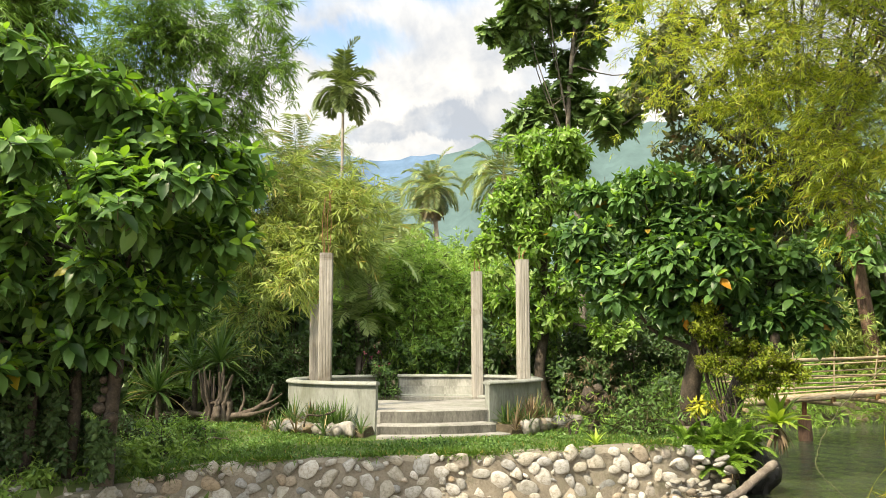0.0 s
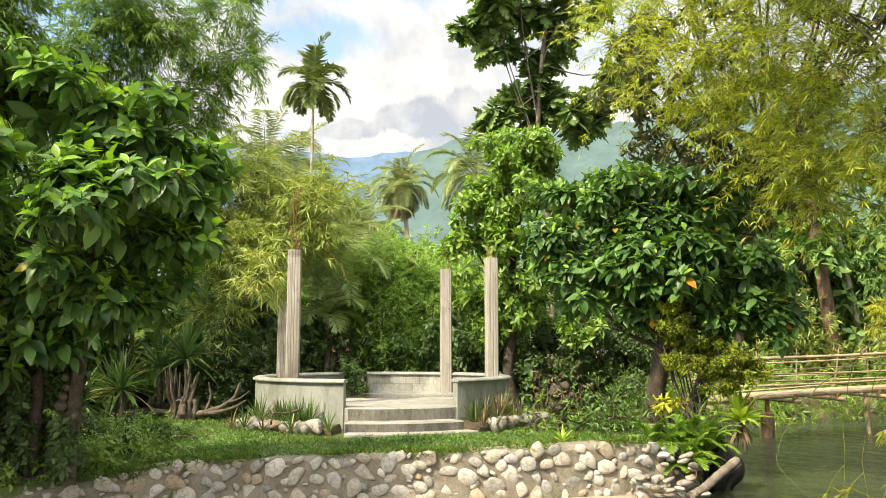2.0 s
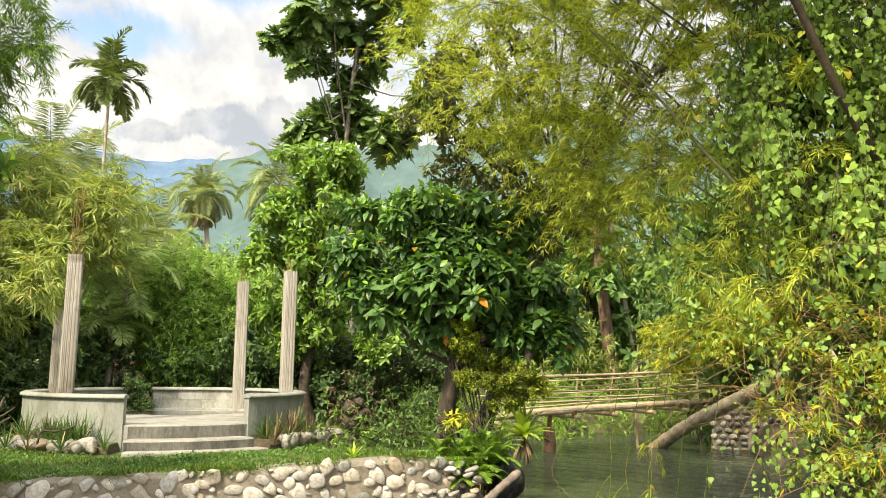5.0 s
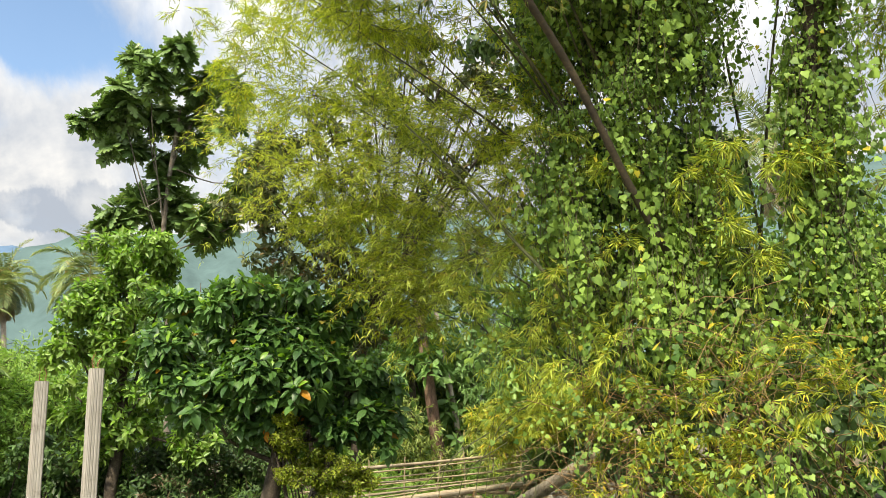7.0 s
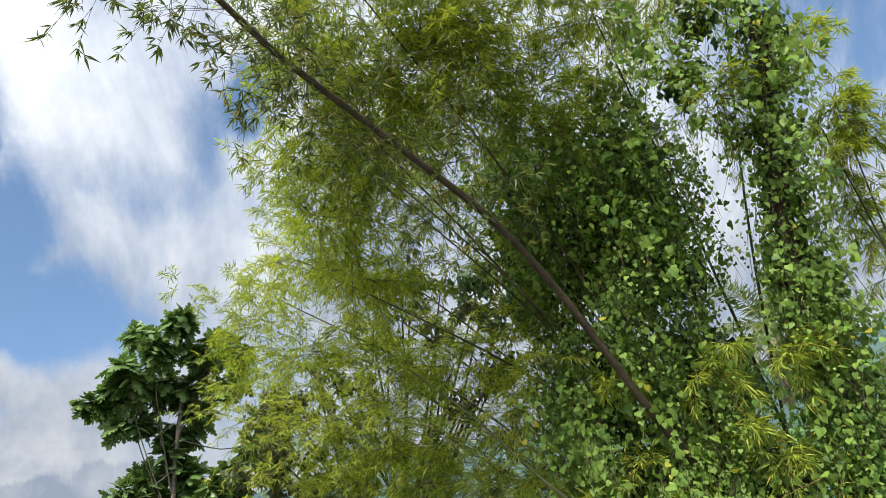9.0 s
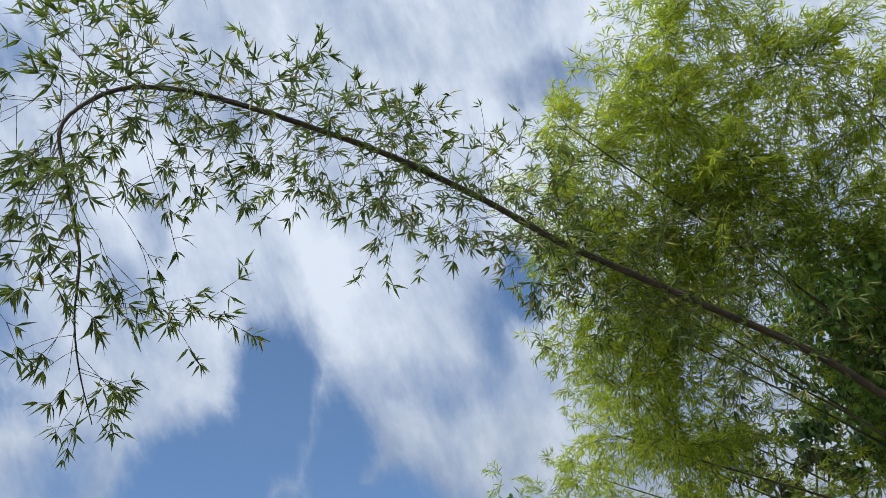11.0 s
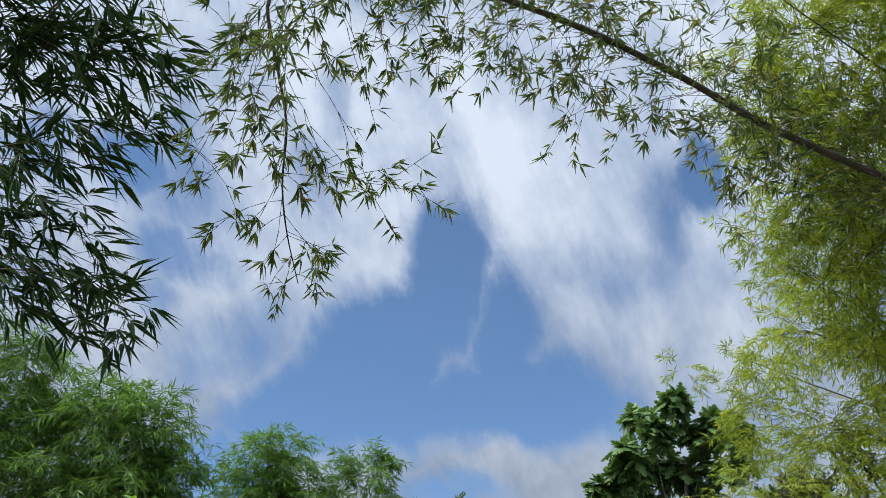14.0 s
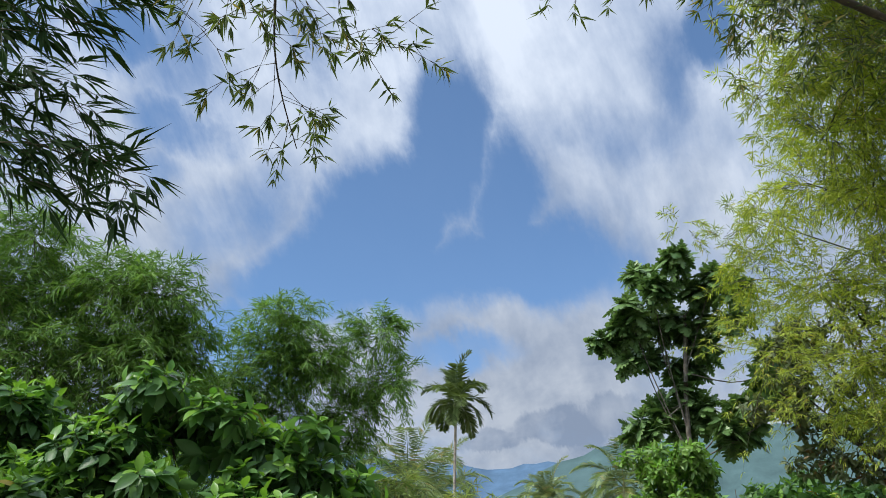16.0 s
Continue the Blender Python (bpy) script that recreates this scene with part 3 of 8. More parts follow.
def twig_lines(a, b, r):
    """Thin three-sided twigs from a to b."""
    a, b = np.asarray(a, float), np.asarray(b, float)
    n = len(a)
    t = unit(b - a)
    x = unit(np.cross(t, np.array([0.3, 0.2, 0.93])))
    y = np.cross(t, x)
    ang = np.array([0, 2.1, 4.2])
    ring = np.cos(ang)[None, :, None] * x[:, None] + np.sin(ang)[None, :, None] * y[:, None]
    r = np.broadcast_to(np.asarray(r, float), (n,))[:, None, None]
    V = np.concatenate([a[:, None] + r * ring, b[:, None] + 0.4 * r * ring], 1).reshape(-1, 3)
    f = np.array([(0, 1, 4, 3), (1, 2, 5, 4), (2, 0, 3, 5)])
    F = (f[None] + (np.arange(n) * 6)[:, None, None]).reshape(-1, 4)
    return V, F


SINGLE = []  # leaves of the last foliage that are to stand as objects of their own


def single_leaves(parent, base, shape, material):
    """Hangs the leaves kept aside by the last foliage as separate objects on one shared mesh."""
    me = fill("leaf", [shape])
    me.materials.append(material)
    for P, D, U, ln, wd in SINGLE:
        y = unit(D)
        x = unit(np.cross(y, U))
        z = np.cross(x, y)
        o = new("leaf", me)
        o.parent = parent
        p = P - base
        o.matrix_local = Matrix(((x[0] * wd, y[0] * ln, z[0] * ln, p[0]), (x[1] * wd, y[1] * ln, z[1] * ln, p[1]), (x[2] * wd, y[2] * ln, z[2] * ln, p[2]), (0, 0, 0, 1)))
    SINGLE.clear()


def rosettes(blobs, density, per, length, width, shape=OVATE, squash=0.8, tip_up=0.35, inner=0.5, young=0, pick=0):
    """Broad leaves in whorls at twig ends over round masses: old ones hang, the young stand up. Returns old leaves, twigs, young leaves."""
    old, fresh, ta, tb = [], [], [], []
    for c, r in blobs:
        n = max(4, int(density * r * r))
        d, q = ball_points(n, inner)
        d[:, 2] = d[:, 2] * 0.8 + 0.15
        tips = c + q * r * np.array([1, 1, squash]) * RNG.uniform(0.8, 1.25, (n, 1))
        axis = unit(d + np.array([0, 0, tip_up]) + RNG.normal(size=(n, 3)) * 0.25)
        ta.append(tips - axis * r * 0.6)
        tb.append(tips)
        a = unit(np.cross(axis, RNG.normal(size=(n, 3))))
        b = np.cross(axis, a)
        for j in range(per):
            ang = 2.4 * j + RNG.uniform(0, 6.28, n) * 0.15
            side = a * np.cos(ang)[:, None] + b * np.sin(ang)[:, None]
            k = j / per
            lift = 0.95 - 1.2 * k + RNG.normal(size=n) * 0.15
            way = unit(side + axis * lift[:, None] - np.array([0, 0, 0.05 + 0.6 * k]))
            s = RNG.uniform(0.6, 1.1, n) * (0.6 + 0.4 * min(1, k * 2))
            (fresh if j < young else old).append((tips - axis * (0.02 + 0.016 * j), way, unit(axis + RNG.normal(size=(n, 3)) * 0.2 + np.array([0, 0, 0.4])), s))
    out, single = [], []
    for group in (old, fresh):
        if group:
            P, D, U, S = (np.concatenate(x) for x in zip(*group))
            if pick and not single:
                near = np.argsort(np.hypot(P[:, 0], P[:, 1]))
                single = [(P[k], D[k], U[k], length * S[k], width * S[k]) for k in near[:pick]]
                P, D, U, S = (x[near[pick:]] for x in (P, D, U, S))
            out.append([leaves(shape, P, D, U, length * S, width * S)])
        else:
            out.append([])
    SINGLE[:] = single
    return out[0], [twig_lines(np.concatenate(ta), np.concatenate(tb), 0.009)], out[1]


def sprays(blobs, density, per, length, width, shape=SLIM, reach=0.45, hang=0.5, inner=0.0, outward=0.6):
    """Bamboo-like foliage: thin branchlets with short side shoots, each ending in a star of narrow leaves."""
    P, D, U, S, ta, tb, sa, sw, sl = [], [], [], [], [], [], [], [], []
    stars = max(2, round(per / 4))
    for c, r in blobs:
        n = max(4, int(density * r * r))
        d = unit(RNG.normal(size=(n, 3)))
        base = c + d * r * (inner + (1.12 - inner) * RNG.random((n, 1)) ** 0.6)
        way = unit(outward * d + RNG.normal(size=(n, 3)) * 0.7 - np.array([0, 0, hang * 0.6]))
        R = reach * RNG.uniform(0.4, 1.1, n)
        ta.append(base)
        tb.append(base + way * R[:, None])
        for j in range(stars):
            f = RNG.uniform(0.15, 0.9, n) if j else np.ones(n)
            shoot = unit(way * 0.5 + RNG.normal(size=(n, 3)) * 0.75 - np.array([0, 0, 0.15]))
            ln = RNG.uniform(0.25, 0.9, n) * length * (1 if j else 0.2)
            a0 = base + way * (R * f)[:, None]
            tip = a0 + shoot * ln[:, None]
            sa.append(a0)
            sw.append(shoot)
            sl.append(ln)
            side = unit(np.cross(shoot, RNG.normal(size=(n, 3))))
            for q in range(4):
                th = (q - 1.5) * 0.62 + RNG.normal(size=n) * 0.16
                P.append(tip)
                D.append(unit(shoot * np.cos(th)[:, None] + side * np.sin(th)[:, None] + RNG.normal(size=(n, 3)) * 0.15 - np.array([0, 0, 0.2 + 0.3 * hang])))
                U.append(unit(RNG.normal(size=(n, 3)) * 0.5 + np.array([0, 0, 0.8])))
                S.append(RNG.uniform(0.6, 1.15, n))
    P, D, U, S, sa, sw, sl = map(np.concatenate, (P, D, U, S, sa, sw, sl))
    shoots = leaves(SLIM, sa, sw, np.tile((0.1, 0.2, 1.0), (len(sa), 1)), sl, 0.004)
    return [leaves(shape, P, D, U, length * S, width * S)], [leaves(SLIM, np.concatenate(ta), np.concatenate(tb) - np.concatenate(ta), np.tile((0.3, 0.1, 1.0), (sum(map(len, ta)), 1)), np.linalg.norm(np.concatenate(tb) - np.concatenate(ta), axis=1), 0.0045), shoots], []


def plumes(blobs, density, length, width, shape=LANCE, droop=0.75, lift=0.35, fan_of=5, nodes=6, flat=0.75, open_fan=0.42, sag=0.28):
    """Bamboo foliage as arching side branches: each carries short shoots in pairs, every shoot a drooping fan of narrow leaves. Returns leaves, branches."""
    P, D, U, S, arms, sa, sw, sl = [], [], [], [], [], [], [], []
    for c, r in blobs:
        n = max(3, int(density * r * r))
        d = unit(RNG.normal(size=(n, 3)) * np.array([1, 1, flat]))
        start = c + d * r * RNG.uniform(0.0, 0.45, (n, 1))
        way = unit(d + np.array([0, 0, lift]) + RNG.normal(size=(n, 3)) * 0.25)
        R = r * RNG.uniform(0.55, 1.25, n)
        fall = droop * RNG.uniform(0.5, 1.4, n)
        side = unit(np.cross(way, RNG.normal(size=(n, 3)) * 0.25 + np.array([0, 0, 1.0])))
        at = lambda q: start + way * (R * q)[:, None] - np.array([0, 0, 1.0]) * (fall * R * q * q)[:, None]
        arms.append(np.stack([at(np.full(n, q)) for q in (0, 0.33, 0.66, 1.0)], 1))
        for k in range(nodes):
            q = (k + RNG.uniform(0.3, 1.0, n)) / nodes
            tan = unit(way - np.array([0, 0, 2.0]) * (fall * q)[:, None])
            base = at(q)
            for sgn in (-1, 1):
                if k == nodes - 1 and sgn > 0:
                    continue
                shoot = unit(tan * 0.8 + side * sgn * RNG.uniform(0.3, 1.1, (n, 1)) + RNG.normal(size=(n, 3)) * 0.3 - np.array([0, 0, 0.2]))
                ln = length * RNG.uniform(0.25, 1.3, n) * (1.15 - 0.6 * q)
                tip = base + shoot * ln[:, None]
                sa.append(base)
                sw.append(shoot)
                sl.append(ln)
                cross = unit(np.cross(shoot, RNG.normal(size=(n, 3)) * 0.5 + np.array([0, 0, 1.0])))
                for j in range(fan_of):
                    th = (j - (fan_of - 1) / 2) * open_fan + RNG.normal(size=n) * 0.2
                    P.append(tip - shoot * (abs(j - (fan_of - 1) / 2) * 0.12 * length))
                    D.append(unit(shoot * np.cos(th)[:, None] + cross * np.sin(th)[:, None] - np.array([0, 0, sag]) + RNG.normal(size=(n, 3)) * 0.16))
                    U.append(unit(RNG.normal(size=(n, 3)) * 0.45 + np.array([0, 0, 0.9])))
                    S.append(RNG.uniform(0.6, 1.15, n))
    P, D, U, S, sa, sw, sl = map(np.concatenate, (P, D, U, S, sa, sw, sl))
    A = np.concatenate(arms)
    lines = [twig_lines(A[:, k], A[:, k + 1], (0.006, 0.0045, 0.003)[k]) for k in range(3)]
    shoots = leaves(SLIM, sa, sw, np.tile((0.1, 0.2, 1.0), (len(sa), 1)), sl, 0.004)
    return [leaves(shape, P, D, U, length * S, width * S)], lines + [shoots]


def shift(chunks, at):
    return [(rel(v, at), f) for v, f in chunks]


def limbs(base, top, blobs, r0, r1, wobble=0.15, sides=8):
    """A tapering trunk from base to top, and one limb from it to every mass."""
    base, top = np.asarray(base, float), np.asarray(top, float)
    k = RNG.normal(size=(3, 3)) * wobble
    pts = curve([base, base * 0.65 + top * 0.35 + k[0], base * 0.3 + top * 0.7 + k[1], top], 14)
    trunk = tube(pts, np.linspace(r0, r1, 14) * (1 + 0.25 * np.exp(-np.arange(14) / 1.5)), sides)
    arms = []
    for c, r in blobs:
        s = pts[RNG.integers(8, 14)]
        mid = s * 0.45 + c * 0.55 + np.array([0, 0, -0.15 * r]) + RNG.normal(size=3) * 0.12 * r
        arms.append(tube(curve([s, mid, c + np.array([0, 0, 0.2 * r])], 7), np.linspace(r1 * 0.42, 0.012, 7), 6))
    return trunk, arms


def make_tree(name, label, base, top, blobs, r0, r1, foliage, leaf_mat, bark, category="tree", group="", crown_label="", wobble=0.15, young_mat=None):
    base = np.asarray(base, float)
    t = thing(name, label, category, group, base)
    trunk, arms = limbs(base, top, blobs, r0, r1, wobble)
    part("trunk", fill("trunk", shift(trunk, base)), bark, t)
    for a in arms:
        part("limb", fill("limb", shift(a, base)), bark, t)
    lv, tw, fresh = foliage
    if tw:
        tagged(part("twigwork", fill("twigwork", shift(tw, base)), M["twig"], t), kind="stuff")
    if fresh:
        tagged(part("young_growth", fill("young_growth", shift(fresh, base)), young_mat or leaf_mat, t, "bright young leaves at the shoot tips"), kind="stuff")
    crown = part("crown", fill("crown", shift(lv, base)), leaf_mat, t, crown_label)
    tagged(crown, kind="stuff")
    if SINGLE:
        single_leaves(t, base, OVATE, leaf_mat)
    return t


def clumps(blobs, k=5, f=0.5, flat=0.6):
    """Breaks round masses up into smaller, flatter tufts with gaps between them."""
    out = []
    for c, r in blobs:
        for _ in range(k):
            d = unit(RNG.normal(size=3)) * RNG.uniform(0.35, 0.95) * r * np.array([1, 1, flat + 0.25])
            out.append((c + d, r * f * RNG.uniform(0.75, 1.25)))
    return out


def bigger(blobs, k):
    return [(c, r * k) for c, r in blobs]


def polar(*items):
    return [(aim(y, e, d), r) for y, e, d, r in items]


# ---------------------------------------------------------------- ground, river, far hills
LEFT_BANK = [(3.3, -60), (3.3, 3), (3.4, 8), (3.7, 10.6), (4.4, 12.4), (5.3, 14.0), (6.2, 16.5), (7.4, 19.5), (10.5, 21.6), (18, 23.5), (60, 26)]
RIGHT_BANK = [(60, 20), (18, 18.8), (13.4, 18.0), (12.2, 16.6), (10.4, 13.0), (8.4, 9.0), (7.4, 5.0), (7.2, 0), (7.2, -60)]
WALL_LINE = [(-30, 2.0), (-9, 6.6), (-5.4, 7.7), (-4.3, 8.35), (-3.5, 8.95), (-2.4, 9.5), (-0.6, 9.75), (0.8, 9.85), (2.0, 10.05), (2.9, 10.2), (3.7, 10.6)]
WATER_Z = -0.6


def poly_distance(x, y, pts):
    """Distance to a broken line."""
    p = np.asarray(pts, float)
    best = np.full(np.shape(x), 1e9)
    for (ax, ay), (bx, by) in zip(p[:-1], p[1:]):
        dx, dy = bx - ax, by - ay
        t = np.clip(((x - ax) * dx + (y - ay) * dy) / (dx * dx + dy * dy), 0, 1)
        best = np.minimum(best, np.hypot(x - ax - t * dx, y - ay - t * dy))
    return best


def inside(x, y, pts):
    p = np.asarray(pts, float)
    c = np.zeros(np.shape(x), bool)
    for (ax, ay), (bx, by) in zip(p, np.roll(p, -1, 0)):
        if ay != by:
            c ^= ((ay > y) != (by > y)) & (x < (bx - ax) * (y - ay) / (by - ay) + ax)
    return c


def wave(x, y, s, seed):
    return np.sin(x * s + seed) * np.cos(y * s * 1.13 + 2 * seed) + 0.5 * np.sin(x * s * 2.3 + y * s * 1.7 + seed)


def ground_height(x, y):
    x, y = np.asarray(x, float), np.asarray(y, float)
    wall_y = np.interp(x, [p[0] for p in WALL_LINE], [p[1] for p in WALL_LINE])
    low = (y < wall_y + 0.12) & (x < 3.6)
    left_drop = np.clip((-2.2 - x) / 3.0, 0, 1) * 0.22 * np.clip((13 - y) / 3, 0, 1)
    z = np.where(low, -0.53 + 0.006 * wave(x, y, 1.7, 0.4), 0.0 - left_drop + 0.025 * wave(x, y, 0.9, 1.3))
    far = np.clip((np.hypot(x, y) - 30) / 60, 0, 1)
    z = z + far * 1.2 * (1 + 0.4 * wave(x, y, 0.05, 0.2))
    river = LEFT_BANK + RIGHT_BANK
    d = poly_distance(x, y, LEFT_BANK)
    d = np.minimum(d, poly_distance(x, y, RIGHT_BANK))
    s = np.where(inside(x, y, river), -d, d)
    k = np.clip((0.45 - s) / 0.9, 0, 1)
    k = k * k * (3 - 2 * k)
    return z * (1 - k) + -1.25 * k


def axis_steps(lo, hi, step, far):
    core = np.arange(lo, hi + step / 2, step)
    out, d = [], step
    grow = []
    while sum(grow) < far:
        d *= 1.22
        grow.append(d)
    g = np.cumsum(grow)
    return np.concatenate([lo - g[::-1], core, hi + g])


def build_ground():
    gx, gy = axis_steps(-11, 16, 0.19, 4200), axis_steps(-3, 25, 0.19, 4200)
    X, Y = np.meshgrid(gx, gy, indexing="ij")
    Z = ground_height(X, Y)
    n, m = X.shape
    i, j = np.meshgrid(np.arange(n - 1), np.arange(m - 1), indexing="ij")
    a = i * m + j
    F = np.stack([a, a + m, a + m + 1, a + 1], -1).reshape(-1, 4)
    V = np.stack([X, Y, Z], -1).reshape(-1, 3)
    me = fill("ground", [(V, F)])
    for k in ("lawn", "sand", "riverbed", "soil"):
        me.materials.append(M[k])
    c = V[F].mean(1)
    wy = np.interp(c[:, 0], [p[0] for p in WALL_LINE], [p[1] for p in WALL_LINE])
    slot = np.where(c[:, 2] < -0.58, 2, np.where((c[:, 1] < wy + 0.1) & (c[:, 0] < 3.6), 1, np.where((c[:, 1] > 16.5) | (c[:, 0] < -5.5) | (c[:, 0] > 3.5), 3, 0)))
    me.polygons.foreach_set("material_index", slot.astype(np.int32))
    g = part("ground", me, M["lawn"])
    tagged(g, "grassy riverside ground with bare sandy patches and banks", "ground", kind="structure")


build_ground()


def build_water():
    m, nt, b = nodes_of("green river water")
    b.inputs["Base Color"].default_value = (0.042, 0.056, 0.030, 1)
    b.inputs["Roughness"].default_value = 0.035
    b.inputs["IOR"].default_value = 1.33
    a = noise_node(nt, 7.0, 4, 0.6, distort=0.8)
    f = noise_node(nt, 22.0, 4, 0.65)
    add = nt.nodes.new("ShaderNodeMath")
    add.operation = "ADD"
    nt.links.new(a.outputs["Fac"], add.inputs[0])
    nt.links.new(f.outputs["Fac"], add.inputs[1])
    bump(nt, b, add.outputs[0], 0.8, 0.09)
    # a shallow riffle by the corner of the wall
    where = nt.nodes.new("ShaderNodeTexCoord")
    off = nt.nodes.new("ShaderNodeVectorMath")
    off.operation = "DISTANCE"
    nt.links.new(where.outputs["Object"], off.inputs[0])
    off.inputs[1].default_value = (4.9, 9.2, WATER_Z)
    riffle = nt.nodes.new("ShaderNodeMapRange")
    riffle.interpolation_type = "SMOOTHSTEP"
    riffle.inputs["From Min"].default_value, riffle.inputs["From Max"].default_value = 0.5, 2.4
    riffle.inputs["To Min"].default_value, riffle.inputs["To Max"].default_value = 0.34, 0.08
    nt.links.new(off.outputs["Value"], riffle.inputs["Value"])
    nt.links.new(riffle.outputs[0], b.inputs["Normal"].links[0].from_node.inputs["Distance"])
    pts = [(x, y) for x, y in LEFT_BANK + RIGHT_BANK]
    # a strip between the banks, each bank pushed 0.4 m into the earth
    gx = np.linspace(2.6, 20, 88)
    gy = np.concatenate([np.linspace(-60, 2, 20), np.linspace(2.3, 27, 124)])
    X, Y = np.meshgrid(np.append(gx, [30, 45, 62]), gy, indexing="ij")
    Z = WATER_Z + 0.006 * wave(X, Y, 4.0, 0.7)
    n, k = X.shape
    i, j = np.meshgrid(np.arange(n - 1), np.arange(k - 1), indexing="ij")
    q = i * k + j
    F = np.stack([q, q + k, q + k + 1, q + 1], -1).reshape(-1, 4)
    V = np.stack([X, Y, Z], -1).reshape(-1, 3)
    c = V[F].mean(1)
    s = np.where(inside(c[:, 0], c[:, 1], pts), -1, 1) * np.minimum(poly_distance(c[:, 0], c[:, 1], LEFT_BANK), poly_distance(c[:, 0], c[:, 1], RIGHT_BANK))
    F = F[s < 0.4]
    w = part("river_water", fill("river_water", [(V, F)]), m)
    tagged(w, "calm murky green river water with small ripples", "river", kind="structure")


build_water()


def build_hills():
    """Two far ridges of wooded mountain; the air's blue haze is put into their colours."""
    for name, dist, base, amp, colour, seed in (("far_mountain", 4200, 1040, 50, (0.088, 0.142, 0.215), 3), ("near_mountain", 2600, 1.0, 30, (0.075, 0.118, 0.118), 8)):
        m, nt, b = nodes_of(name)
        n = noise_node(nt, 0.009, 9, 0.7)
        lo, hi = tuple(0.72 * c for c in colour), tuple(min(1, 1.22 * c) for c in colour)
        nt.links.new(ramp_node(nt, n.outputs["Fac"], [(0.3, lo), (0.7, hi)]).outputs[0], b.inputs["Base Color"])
        b.inputs["Roughness"].default_value = 1.0
        b.inputs["Specular IOR Level"].default_value = 0.0
        yaw = np.radians(np.linspace(-75, 60, 160))
        depth = np.linspace(0, 1, 14)
        A, Dp = np.meshgrid(yaw, depth, indexing="ij")
        deg = np.degrees(A)
        if name == "far_mountain":
            prof = base + amp * 0.5 * np.sin(deg * 0.31 + seed) + amp * 0.22 * np.sin(deg * 1.1) + amp * 0.10 * np.sin(deg * 3.3) + amp * 0.05 * np.sin(deg * 7.9)
        else:
            prof = np.interp(-deg, [-60, -20, -9, -4, -0.5, 2.7, 4.8, 13, 20, 75], [250, 340, 450, 545, 630, 690, 705, 716, 760, 820]) + amp * 0.2 * np.sin(deg * 1.3 + 1) + amp * 0.12 * np.sin(deg * 4.3 + seed)
        R = dist * (0.55 + 0.45 * Dp)
        Z = prof * Dp ** 1.3 + 22 * Dp * (1 - Dp) * 4 * np.sin(deg * 1.9 + Dp * 9)
        Z = Z - 6
        V = np.stack([-np.sin(A) * R, np.cos(A) * R, Z], -1).reshape(-1, 3)
        n_, k = A.shape
        i, j = np.meshgrid(np.arange(n_ - 1), np.arange(k - 1), indexing="ij")
        q = i * k + j
        F = np.stack([q, q + 1, q + k + 1, q + k], -1).reshape(-1, 4)
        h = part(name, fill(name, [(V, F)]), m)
        tagged(h, "wooded mountain range under the clouds, blue-green haze put into its colour", "mountain", kind="structure")


build_hills()


# ---------------------------------------------------------------- stones
def stone_meshes(count, seed, material):
    out = []
    for k in range(count):
        bm = bmesh.new()
        bmesh.ops.create_icosphere(bm, subdivisions=2, radius=0.5)
        for v in bm.verts:
            p = v.co * 2.1 + Vector((k * 7.3 + seed, k * 3.1, 1.7))
            v.co *= 0.95 + 0.30 * noise.noise(p) + 0.10 * noise.noise(p * 2.7)
            v.co.x = math.copysign(abs(v.co.x * 2) ** 0.72 / 2, v.co.x)
            v.co.z = math.copysign(abs(v.co.z * 2) ** 0.72 / 2, v.co.z)
        cutter = np.random.default_rng(50 + k + seed)
        for _ in range(10):
            n, d = Vector(unit(cutter.normal(size=3))), cutter.uniform(0.24, 0.40)
            for v in bm.verts:
                v.co -= n * max(0.0, v.co.dot(n) - d) * 0.9
        for f in bm.faces:
            f.smooth = True
        me = bpy.data.meshes.new("stone")
        bm.to_mesh(me)
        bm.free()
        me.materials.append(material)
        out.append(me)
    return out


STONES = stone_meshes(11, 0, M["stone"])
BED_STONES = stone_meshes(6, 40, M["bed_stone"])


def lay_stone(parent, at, size, yaw=0.0, tilt=0.0, name="stone", kinds=STONES):
    o = new(name, kinds[RNG.integers(len(kinds))])
    o.parent = parent
    o.location = at
    o.rotation_euler = (tilt * 0.4, tilt, yaw)
    o.scale = size
    return o


def wall_curve(line, n):
    P = curve([(x, y, 0) for x, y in line], 400)
    s = np.concatenate([[0], np.cumsum(np.linalg.norm(np.diff(P, axis=0), axis=1))])
    u = np.linspace(0, s[-1], n)
    return np.stack([np.interp(u, s, P[:, k]) for k in range(3)], 1), u


